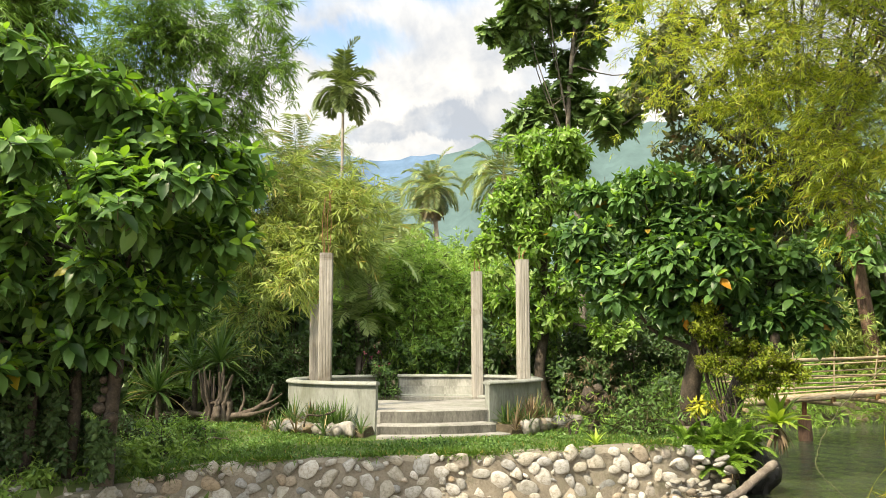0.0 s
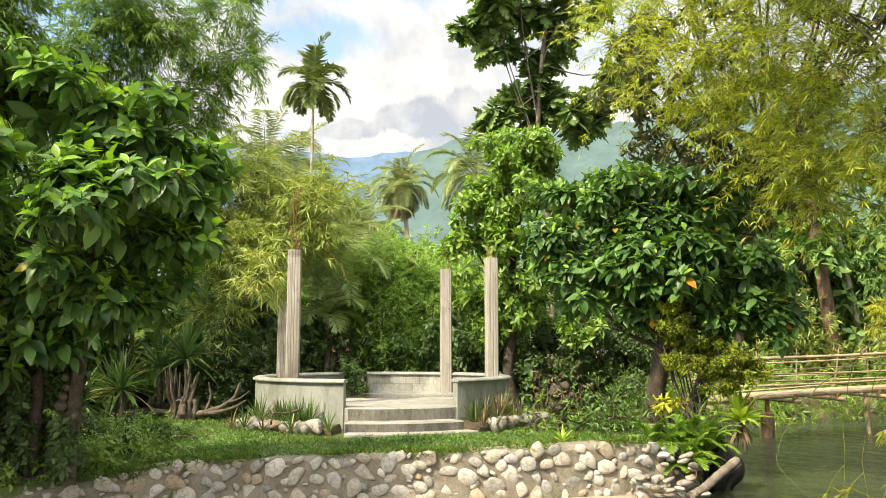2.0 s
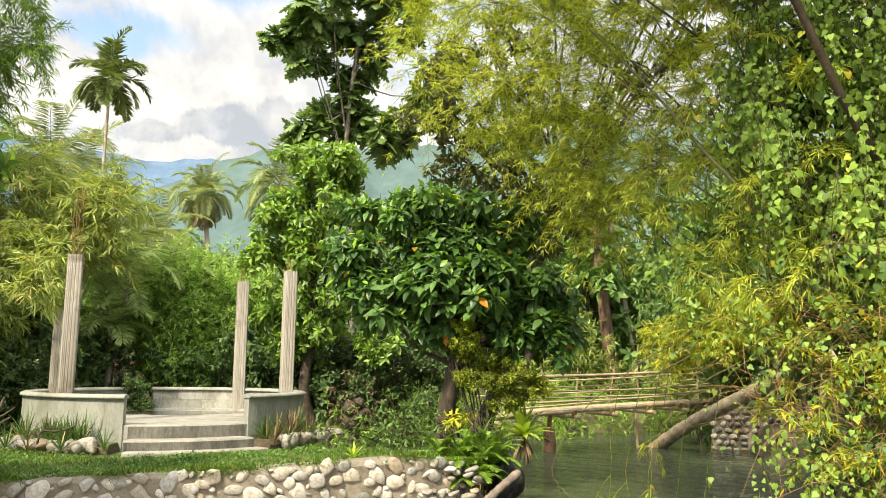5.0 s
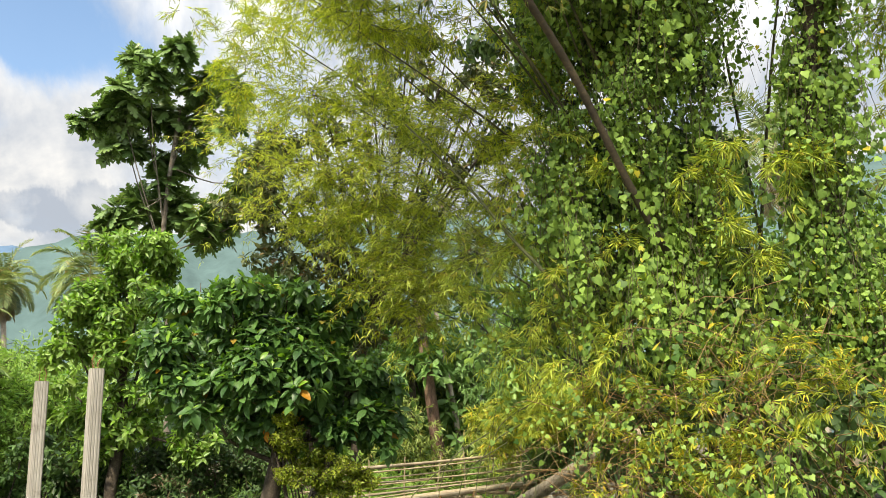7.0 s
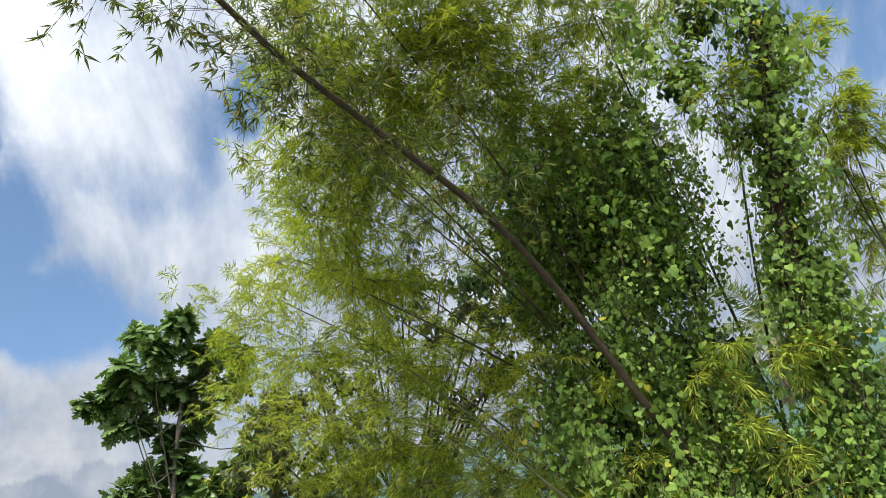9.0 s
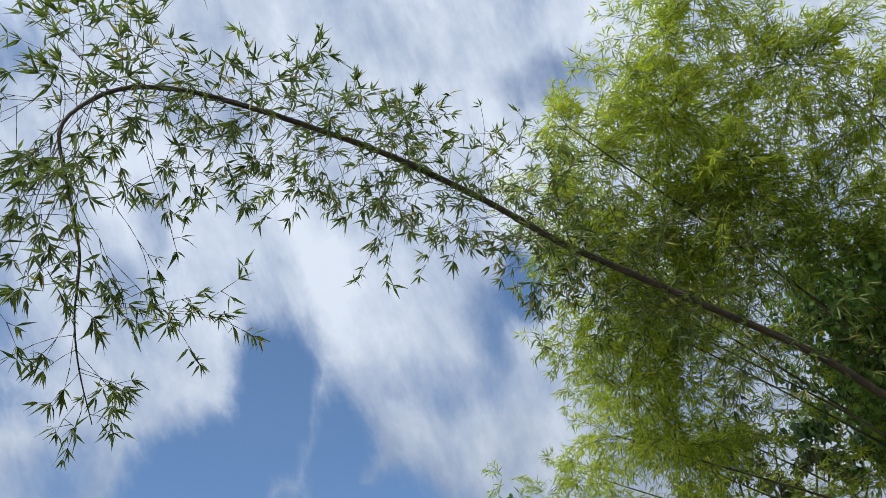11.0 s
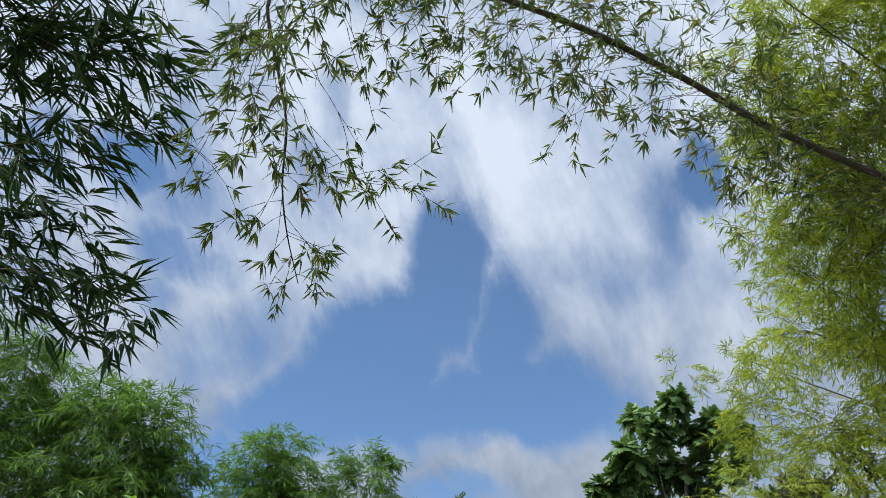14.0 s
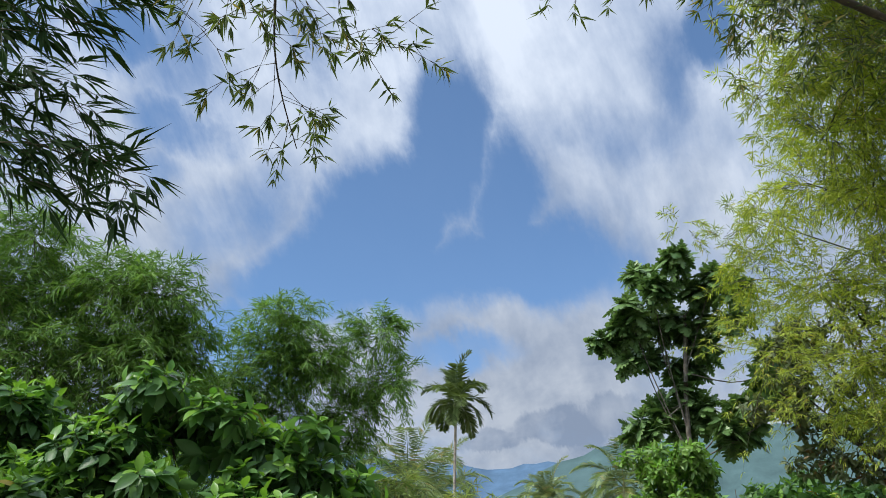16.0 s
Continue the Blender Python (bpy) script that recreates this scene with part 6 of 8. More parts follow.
# ---------------------------------------------------------------- the vine-hung bank on the right
def make_bush(name, label, base, blobs, dens, per, length, width, mat, shape=OVAL, category="shrub", group="", kind="rosette", stems=5, hang=0.3, inner=0.45, stem_r=0.03, squash=0.8):
    base = np.asarray(base, float)
    t = thing(name, label, category, group, base)
    lv, tw, _ = rosettes(blobs, dens, per, length, width, shape, inner=inner, squash=squash) if kind == "rosette" else sprays(blobs, dens, per, length, width, shape, 0.4, hang)
    for k in range(stems):
        c, r = blobs[k % len(blobs)]
        f = base + np.array([RNG.normal() * 0.08, RNG.normal() * 0.08, -0.05])
        part("stem", fill("stem", shift(tube(curve([f, (f + c) / 2 + RNG.normal(size=3) * 0.06, c], 7), np.linspace(stem_r, 0.008, 7), 6), base)), M["dark_bark"], t)
    tagged(part("twigwork", fill("twigwork", shift(tw, base)), M["twig"], t), kind="stuff")
    tagged(part("foliage", fill("foliage", shift(lv, base)), mat, t), kind="stuff")
    return t


def build_vines():
    lower = polar((-38.0, 36.4, 9.7, 0.40), (-41.9, 35.0, 9.5, 0.47), (-46.0, 34.5, 9.5, 0.45), (-48.6, 33.5, 9.5, 0.33), (-48.9, 30.0, 9.5, 0.35), (-45.7, 30.0, 9.6, 0.42), (-41.7, 30.0, 9.8, 0.44), (-48.6, 26.3, 9.5, 0.36), (-37.9, 31.1, 10.2, 0.36), (-37.9, 26.4, 10.2, 0.39), (-45.6, 25.8, 9.8, 0.40),
                  (-41.5, 21.9, 9.2, 0.42), (-45.1, 21.2, 8.9, 0.45), (-48.6, 20.9, 8.9, 0.34), (-41.1, 18.0, 9.1, 0.43), (-44.7, 17.4, 8.9, 0.45), (-48.1, 16.8, 8.9, 0.40), (-41.6, 14.0, 9.0, 0.42), (-45.4, 13.4, 8.8, 0.45), (-48.7, 12.8, 8.8, 0.40), (-38.5, 19.2, 9.3, 0.31), (-38.1, 14.5, 9.2, 0.34), (-39.5, 10.8, 9.0, 0.36),
                  (-43.3, 10.3, 8.8, 0.42), (-46.9, 9.8, 8.7, 0.41), (-50.8, 10.6, 8.7, 0.38), (-54.4, 10.5, 8.5, 0.40), (-57.5, 12.5, 8.6, 0.33), (-56.0, 8.8, 8.5, 0.39), (-43, 6.5, 8.8, 0.34), (-47.5, 6, 8.6, 0.3), (-35.7, 9.2, 9.6, 0.33), (-51, 6, 8.5, 0.3))
    lower += [(np.array([8.7, 9.4, 0.0]) * (1 - f) + np.array([7.3, 4.8, 0.0]) * f + (-0.25, 0, RNG.uniform(-0.5, 0.3)), 0.24) for f in np.linspace(0, 1, 9)]
    lower += polar((-39, 33, 10.1, 0.45), (-43, 32, 10.0, 0.45), (-43.5, 28, 10.1, 0.45), (-46.8, 31.8, 9.9, 0.38), (-40.5, 27.5, 10.2, 0.45), (-44, 36, 10, 0.4), (-56.3, 42.6, 8.7, 0.31), (-53.9, 39.4, 8.6, 0.3), (-48.2, 36.5, 8.7, 0.32), (-47.5, 32.2, 8.7, 0.32), (-47.2, 28.7, 8.7, 0.34))
    lower += polar((-46, -6.5, 7.6, 0.24), (-51, -5.5, 7.4, 0.28), (-49, 4.5, 8.2, 0.25))
    pillar = polar((-56.0, 11.5, 8.8, 0.4), (-56.4, 8, 8.8, 0.4), (-56.6, 4, 8.9, 0.4), (-59.8, 34.6, 8.9, 0.32), (-58.7, 32.1, 8.9, 0.32), (-57.8, 29.8, 8.9, 0.32), (-57.0, 27.5, 8.9, 0.33), (-56.3, 25.1, 8.9, 0.33), (-55.7, 22.6, 8.8, 0.36), (-55.6, 20.0, 8.8, 0.40), (-55.4, 17.4, 8.8, 0.42), (-55.4, 14.8, 8.8, 0.42), (-53.6, 17.9, 8.8, 0.28), (-61, 38, 8.9, 0.3))
    for k, (blobs, base, label) in enumerate(((lower, (8.9, 7.4, 0.0), "wall of heart-leaved vines hanging over bamboo beside the river"), (pillar, (7.6, 4.95, 0.0), "tall trunk wrapped in heart-leaved vines"))):
        base = np.array(base)
        t = thing("vine_thicket", label, "vine", "vine thickets", base)
        P, D, U, S, ta, tb = [], [], [], [], [], []
        for c, r in blobs:
            out = unit(np.array([-c[0], -c[1], 0.0]))
            anchors = [c + RNG.normal(size=3) * r * np.array([0.8, 0.8, 0.6]) * (1.0 if k == 0 else 0.5) + (0, 0, 0.3) for _ in range(4)]
            for q in range(int((54 if k == 0 else 56) * r * r / 0.2)):
                # one hanging rope of leaves
                head = anchors[q % 4] + RNG.normal(size=3) * r * np.array([0.22, 0.22, 0.35])
                L = RNG.uniform(0.3, 1.25)
                lean = np.array([RNG.normal() * 0.16, RNG.normal() * 0.16, -1.0])
                size, wide = 0.5 + 0.95 * RNG.random() ** 1.5, RNG.uniform(0.04, 0.10)
                m = int(L * RNG.uniform(17, 29) / size)
                f = RNG.random(m)
                sag = np.stack([np.sin(f * 5 + RNG.random() * 6) * 0.05, np.cos(f * 4 + RNG.random() * 6) * 0.05, 0 * f], 1)
                p = head + lean * (L * f)[:, None] + sag + RNG.normal(size=(m, 3)) * wide
                for j in range(1):
                    q = head + RNG.normal(size=3) * 0.05
                    ta.append(q[None])
                    tb.append((q + lean * L * RNG.uniform(0.7, 1.2) + RNG.normal(size=3) * 0.12)[None])
                P.append(p)
                D.append(unit(np.array([0, 0, -1.0]) + RNG.normal(size=(m, 3)) * 0.5 + out * 0.3))
                U.append(unit(out * 0.6 + np.array([0, 0, 0.5]) + RNG.normal(size=(m, 3)) * 0.65))
                S.append(RNG.uniform(0.55, 1.15, m) * size)
        P, D, U, S = map(np.concatenate, (P, D, U, S))
        near = np.argsort(np.hypot(P[:, 0], P[:, 1]) - 3.0 * S)
        SINGLE[:] = [(P[j], D[j], U[j], 0.079 * S[j], 0.075 * S[j]) for j in near[:280]]
        single_leaves(t, base, HEART_FINE, M["lf_vine"])
        P, D, U, S = (q[near[280:]] for q in (P, D, U, S))
        # backing leaves added behind the vines, in a colour darkened for deep shade
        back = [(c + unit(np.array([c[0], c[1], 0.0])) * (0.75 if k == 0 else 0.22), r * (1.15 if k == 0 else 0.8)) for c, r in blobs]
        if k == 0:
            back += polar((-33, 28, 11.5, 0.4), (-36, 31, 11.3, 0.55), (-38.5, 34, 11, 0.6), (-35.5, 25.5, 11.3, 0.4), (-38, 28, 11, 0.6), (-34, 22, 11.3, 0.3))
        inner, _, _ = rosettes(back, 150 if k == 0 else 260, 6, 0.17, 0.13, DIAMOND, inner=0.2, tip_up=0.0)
        tagged(part("inner_foliage", fill("inner_foliage", shift(inner, base)), M["lf_vine_shaded"], t, "inner vine leaves, darkened for the shade inside the thicket"), kind="stuff")
        tagged(part("stemwork", fill("stemwork", shift([twig_lines(np.concatenate(ta), np.concatenate(tb), 0.004)], base)), M["twig"], t), kind="stuff")
        tagged(part("foliage", fill("foliage", shift([leaves(HEART, P, D, U, 0.079 * S, 0.075 * S)], base)), M["lf_vine"], t), kind="stuff")
        if k == 1:
            line = [base + (0, 0, -0.2)] + [c for c, r in blobs[2::-1]] + [c for c, r in blobs[11:2:-1]] + [blobs[13][0]]
            part("trunk", fill("trunk", shift(tube(curve(line, 30), np.linspace(0.12, 0.09, 30), 9), base)), M["dark_bark"], t)
        for q in range(7 if k == 0 else 0):
            c, r = blobs[(q * 3) % len(blobs)]
            f = base + np.array([RNG.normal() * (0.6 if k == 0 else 0.12), RNG.normal() * (0.6 if k == 0 else 0.12), -0.1])
            e = c + np.array([0.3, 0.2, -0.2])
            part("culm", fill("culm", shift(tube(curve([f, f * 0.5 + e * 0.5 + (0.1, 0, 0.8), e], 14), np.linspace(0.06, 0.035, 14), 7), base)), M["culm"], t)
    gold = polar((-40.1, 3.9, 8.3, 0.34), (-43.4, 2.3, 8.1, 0.41), (-46.6, 1.6, 7.9, 0.39), (-39.4, 0.2, 8.3, 0.34), (-43.2, -1.2, 8.1, 0.40), (-46.4, -2.5, 7.9, 0.38), (-41.0, -4.4, 7.9, 0.28), (-44.6, -5.7, 7.6, 0.37), (-38.0, -2.0, 8.4, 0.2), (-48.3, 3.6, 7.9, 0.29), (-50, -1, 7.7, 0.4), (-52, 4, 7.8, 0.4), (-55, 2, 7.6, 0.4), (-49.5, -6, 7.4, 0.4))
    for f in np.linspace(0, 1, 13):
        p = np.array([8.75, 9.6, 0.0]) * (1 - f) + np.array([7.3, 4.6, 0.0]) * f
        gold.append((p + (-0.15 + RNG.normal() * 0.12, 0, RNG.uniform(-0.25, 0.35)), RNG.uniform(0.26, 0.38)))
    t = bamboo_clump("bamboo_thicket", "tangled yellowing bamboo thicket drooping over the water", (8.1, 5.9, 0), 0.5, bigger(gold, 1.25), 56, M["lf_bamboo_gold"], 0.115, 0.017, "tangle", 0.008, hang=0.35, group="", open_fan=0.6, sag=0.2)
    base, chunks = np.array(t.location), []
    for _ in range(560):
        c, r = gold[RNG.integers(len(gold))]
        p = c + RNG.normal(size=3) * r * 0.8
        w = unit(RNG.normal(size=3) * np.array([1, 1, 0.55]) + np.array([-0.3, -0.2, 0.1])) * RNG.uniform(0.35, 1.0)
        chunks += tube(curve([p, p + w * 0.5 + RNG.normal(size=3) * 0.08 + (0, 0, 0.08), p + w - (0, 0, RNG.uniform(0, 0.4))], 6), np.linspace(RNG.uniform(0.0025, 0.0045), 0.0015, 6), 4, False)
    tagged(part("tangle", fill("tangle", shift(chunks, base)), M["tangle"], t, "tangle of dry brown stems"), kind="stuff")
    # same added backing behind the bamboo, shade put into the leaf colour
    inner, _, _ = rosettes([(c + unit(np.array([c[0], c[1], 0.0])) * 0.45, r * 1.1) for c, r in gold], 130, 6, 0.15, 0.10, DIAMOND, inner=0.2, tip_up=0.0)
    tagged(part("inner_foliage", fill("inner_foliage", shift(inner, base)), M["lf_vine_shaded"], t, "backing leaves among the bamboo, darkened for shade"), kind="stuff")
    hearts = polar((-39.0, -5.7, 7.7, 0.25), (-41.7, -4.8, 7.6, 0.28), (-43.7, -0.1, 7.7, 0.25), (-36.2, 2.8, 8.2, 0.28), (-45.4, -2.0, 7.5, 0.3), (-40.1, -7.2, 7.4, 0.25), (-37.4, 1.0, 8.0, 0.25), (-42.8, -6.0, 7.4, 0.3), (-46.7, -4.5, 7.3, 0.3), (-41, 2.5, 7.9, 0.22), (-47.5, 1.5, 7.5, 0.25), (-50, -3, 7.3, 0.3))
    P = np.concatenate([c + RNG.normal(size=(70, 3)) * r * np.array([1.0, 1.0, 0.9]) for c, r in hearts])
    n, out = len(P), unit(np.stack([-P[:, 0], -P[:, 1], 0 * P[:, 0]], 1))
    D = unit(np.array([0, 0, -1.0]) + RNG.normal(size=(n, 3)) * 0.5 + out * 0.3)
    U = unit(out * 0.6 + np.array([0, 0, 0.5]) + RNG.normal(size=(n, 3)) * 0.6)
    S = 0.5 + 0.6 * RNG.random(n) ** 1.5
    tagged(part("climber", fill("climber", shift([leaves(HEART, P, D, U, 0.066 * S, 0.062 * S)], base)), M["lf_vine"], t, "heart-leaved vine climbing through the bamboo"), kind="stuff")
    # sprays and a bare tendril that hang out over the water
    starts = []
    for y, e, d, L in ((-28.0, -4.5, 8.9, 0.8), (-29.2, -5.2, 8.9, 0.6), (-30.6, -3.8, 8.8, 0.7), (-32.5, -5.5, 8.6, 0.6), (-34.5, -4.6, 8.5, 0.6), (-31.5, -2.4, 8.9, 0.5)):
        p = aim(y, e, d)
        chunks = tube(curve([aim(y - 4, e + 6, d), aim(y - 1, e + 4, d), p], 8), np.linspace(0.006, 0.003, 8), 4, False)
        part("stem", fill("stem", shift(chunks, base)), M["shoot"], t)
        starts.append((p, (-0.1, 0.0, -1.0), L, 0.12))
    ta, tb, P, D, U, S = leafy_twigs(starts, (0.7, 1.2), 0.1, 6)
    tagged(part("hanging_sprays", fill("hanging_sprays", shift([twig_lines(ta, tb, 0.003), leaves(LANCE, P, D, U, 0.13 * S, 0.018 * S)], base)), M["lf_bamboo_gold"], t, "yellow-green leaf sprays hanging over the water"), kind="stuff")
    strand = curve([aim(-31, 1, 8.9), aim(-26.6, -2.4, 8.9), aim(-24.6, -5.2, 8.9), aim(-24.1, -7.2, 8.9), aim(-25.0, -8.3, 8.9), aim(-26.6, -9.9, 8.9)], 40)
    part("tendril", fill("tendril", shift(tube(strand + RNG.normal(size=strand.shape) * 0.006, 0.005, 5, False), base)), M["shoot"], t, "thin bare vine strand dangling over the water")
    mixed = [(aim(RNG.uniform(-58, -38), RNG.uniform(5, 21), 8.5), RNG.uniform(0.12, 0.22)) for _ in range(16)]
    bamboo_clump("bamboo_clump", "scattered bright bamboo sprays poking out of the vines", (8.6, 6.8, 0), 0.4, bigger(mixed, 1.3), 110, M["lf_bamboo"], 0.15, 0.018, r=0.014, open_fan=0.6, sag=0.15, every=2)
    # one thinner leaning culm
    base = np.array([7.4, 7.0, -0.2])
    t = thing("leaning_bamboo", "thin pale bamboo culm leaning out of the vines", "bamboo", at=base)
    pts = curve([base, aim(-38.9, 8.4, 8.7), aim(-34.2, 15.0, 8.9), aim(-31.1, 18.9, 9.3), aim(-27, 23, 9.8)], 40)
    part("culm", fill("culm", shift(tube(pts, np.linspace(0.024, 0.012, 40) * (1 + 0.14 * (np.arange(40) % 4 == 0)), 8), base)), M["shoot"], t)


build_vines()


# ---------------------------------------------------------------- palms
def frond_chunks(base, way, length, droop, pairs, leaflet, width, hang=0.5, vee=0.5):
    """A palm leaf: its arching rib, and leaflets along both sides."""
    n = 12
    p, w = np.array(base, float), unit(way)
    pts = [p.copy()]
    for k in range(n):
        w = unit(w + np.array([0, 0, -droop * (0.4 + k / n) / n * 2.2]))
        p = p + w * length / n
        pts.append(p.copy())
    pts = np.array(pts)
    rib = tube(pts, np.linspace(0.018, 0.004, n + 1) * max(1, length / 3), 5)
    u = np.linspace(0.16, 0.99, pairs)
    x = u * n
    i = np.minimum(x.astype(int), n - 1)
    pos = pts[i] + (pts[i + 1] - pts[i]) * (x - i)[:, None]
    tan = unit(pts[i + 1] - pts[i])
    side = unit(np.cross(tan, np.array([0.01, 0.02, 1.0])))
    up = np.cross(side, tan)
    size = np.sin(np.pi * (0.12 + 0.84 * u)) ** 0.6
    P, D, U, S = [], [], [], []
    for s in (-1, 1):
        d = unit(tan * (0.35 + 0.5 * u[:, None]) + side * s + up * vee - np.array([0, 0, hang]) + RNG.normal(size=(pairs, 3)) * 0.10)
        P.append(pos)
        D.append(d)
        U.append(up + side * s * 0.4)
        S.append(size * RNG.uniform(0.85, 1.1, pairs))
    P, D, U, S = map(np.concatenate, (P, D, U, S))
    return rib, leaves(LANCE, P, D, U, leaflet * S, width * np.ones(len(S)))


def make_palm(name, label, base, crown, r0, r1, n, length, droop, pairs, leaflet, width, hang, dry=0, spread=(-25, 80), bend=0.3, mat="lf_palm"):
    base, crown = np.asarray(base, float), np.asarray(crown, float)
    t = thing(name, label, "palm tree", "palms behind the garden", base)
    k = 40
    pts = curve([base, base * 0.66 + crown * 0.34 + (bend * 0.5, 0, 0), base * 0.3 + crown * 0.7 + (bend * 0.4, 0, 0), crown], k)
    part("trunk", fill("trunk", shift(tube(pts, np.linspace(r0, r1, k) * (1 + 0.06 * (np.arange(k) % 2)), 10), base)), M["palm_bark"], t)
    for q in range(n + dry):
        a = 2.4 * q + RNG.uniform(-0.2, 0.2)
        el = radians(spread[1] + (spread[0] - spread[1]) * (q + 0.5) / n) if q < n else radians(-55 - 20 * RNG.random())
        w = np.array([math.cos(a) * math.cos(el), math.sin(a) * math.cos(el), math.sin(el)])
        rib, lv = frond_chunks(crown, w, length * RNG.uniform(0.85, 1.1) * (1.2 - 0.4 * min(1, q / n)), droop * RNG.uniform(0.8, 1.2) if q < n else 0.3, pairs, leaflet, width, hang)
        me = fill("frond", shift([lv] + rib, crown))
        o = part("frond", me, M[mat] if q < n else M["lf_palm_dry"], t, "" if q < n else "dry hanging brown frond")
        o.location = crown - base
    return t


def build_palms():
    c = aim(7.15, 18.2, 30.0)
    make_palm("areca_palm", "tall slender areca palm with a tufted crown of stiff fronds", (c[0] - 0.05, c[1], 0), c, 0.062, 0.045, 18, 1.6, 1.25, 38, 0.50, 0.085, 0.35, 0, (-24, 89), 0.0, "lf_areca")
    c = aim(0.75, 11.4, 62)
    make_palm("coconut_palm", "tall coconut palm with a full round crown and dry lower fronds", (c[0] + 0.6, c[1], 0.5), c, 0.24, 0.15, 32, 3.0, 1.1, 60, 0.8, 0.055, 0.35, 12, (-30, 82), 0.5)
    for y, e, d, L in ((10.4, 12.6, 34, 3.4), (8.5, 11.6, 38, 3.0), (3.4, 8.6, 52, 3.6), (-4.4, 12.4, 40, 2.8), (-52, 19, 30, 3.5), (6.6, 6.4, 27, 3.2), (4.2, 5.8, 30, 3.4), (-68, 13, 14, 3.0)):
        c = aim(y, e, d)
        make_palm("coconut_palm", "coconut palm showing its arching fronds above the thicket", (c[0] + 0.4, c[1], 0.2), c, 0.2, 0.14, 18, L, 1.15, 60, 0.75, 0.045, 0.45, 3, (-20, 82), 0.3)


build_palms()


# ---------------------------------------------------------------- shrubs and background growth
def build_hedge():
    """The thicket that closes the garden behind the pavilion."""
    spots = [(7.6, 1.2, 18.6, 0.7, "lf_bush"), (5.6, 0.4, 18.4, 0.6, "lf_bush"), (3.6, 0.4, 18.6, 0.6, "lf_bush"), (1.6, 0.2, 18.6, 0.6, "lf_bush"), (-0.4, 0.6, 18.8, 0.65, "lf_bush"), (-2.4, 0.8, 18.8, 0.7, "lf_bush"), (2.2, 3.2, 19.2, 0.75, "lf_bush_light"), (0.2, 3.2, 19.4, 0.7, "lf_bush_light"), (4.6, 2.6, 19.6, 0.6, "lf_bush_light"),
             (2.6, 4.6, 19.8, 0.9, "lf_bush_light"), (1.0, 6.0, 21.5, 1.0, "lf_bush_light"), (-1.0, 5.2, 20.5, 0.9, "lf_bush_light"), (4.2, 4.4, 20.5, 0.8, "lf_bush_light"), (-2.6, 5.0, 21, 0.9, "lf_bush_light"), (6.4, 4.6, 22, 0.9, "lf_bush"),
             (10.6, 1.0, 17.6, 0.9, "lf_bush"), (13.0, 0.2, 16.6, 0.9, "lf_bush"), (-5.4, 0.4, 18.6, 0.9, "lf_bush"), (-8.2, 0.6, 18.2, 0.95, "lf_bush"), (-10.6, 0.6, 17.6, 0.95, "lf_bush"), (-13.2, 1.0, 17.2, 1.0, "lf_bush"), (-15.6, 0.4, 18.2, 1.0, "lf_bush")]
    for y, e, d, r, mat in spots:
        c = aim(y, e, d)
        g = float(ground_height(c[0], c[1]))
        blobs = [(c, r), (c + (0.5, 0.1, -0.5), r * 0.8), (c + (-0.5, 0, -0.6), r * 0.8), (np.array([c[0], c[1] - 0.2, max(g + 0.4, c[2] - 1.2)]), r * 0.8)]
        kind = RNG.integers(3)
        if mat != "lf_bush":
            make_bush("feathery_shrub", "light-green feathery shrub rising over the thicket", (c[0], c[1], g), clumps(blobs, 4, 0.5), 230, 12, 0.17, 0.036, M[mat], SLIM, group="thicket shrubs", kind="spray", stems=3, hang=0.1)
        # lf_shade gives these shrubs a colour darkened for the shade under the trees
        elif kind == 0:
            make_bush("garden_shrub", "dense shrub with small leaves, darkened for shade, behind the pavilion", (c[0], c[1], g), clumps(blobs, 5, 0.5), 230, 7, 0.12, 0.065, M["lf_shade"], DIAMOND, group="thicket shrubs", stems=3)
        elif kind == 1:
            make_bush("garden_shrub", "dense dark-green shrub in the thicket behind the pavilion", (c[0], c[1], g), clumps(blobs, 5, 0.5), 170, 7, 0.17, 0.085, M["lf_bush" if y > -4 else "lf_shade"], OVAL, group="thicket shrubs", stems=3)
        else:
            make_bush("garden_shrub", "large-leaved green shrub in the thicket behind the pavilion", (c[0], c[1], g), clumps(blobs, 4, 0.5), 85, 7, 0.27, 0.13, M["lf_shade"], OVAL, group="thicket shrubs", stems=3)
    for y, e, d, L in ((5.2, 4.8, 19.4, 1.9), (6.8, 5.6, 19.6, 1.8), (2.8, 5.0, 20.4, 1.6), (6.0, 2.2, 18.6, 1.2)):
        c = aim(y, e, d)
        make_palm("thicket_palm", "young palm with light green fronds rising out of the thicket", (c[0], c[1], 0), c, 0.09, 0.06, 12, L, 1.3, 44, 0.42, 0.032, 0.35, 0, (15, 88), 0.1, "lf_palm_light")


build_hedge()


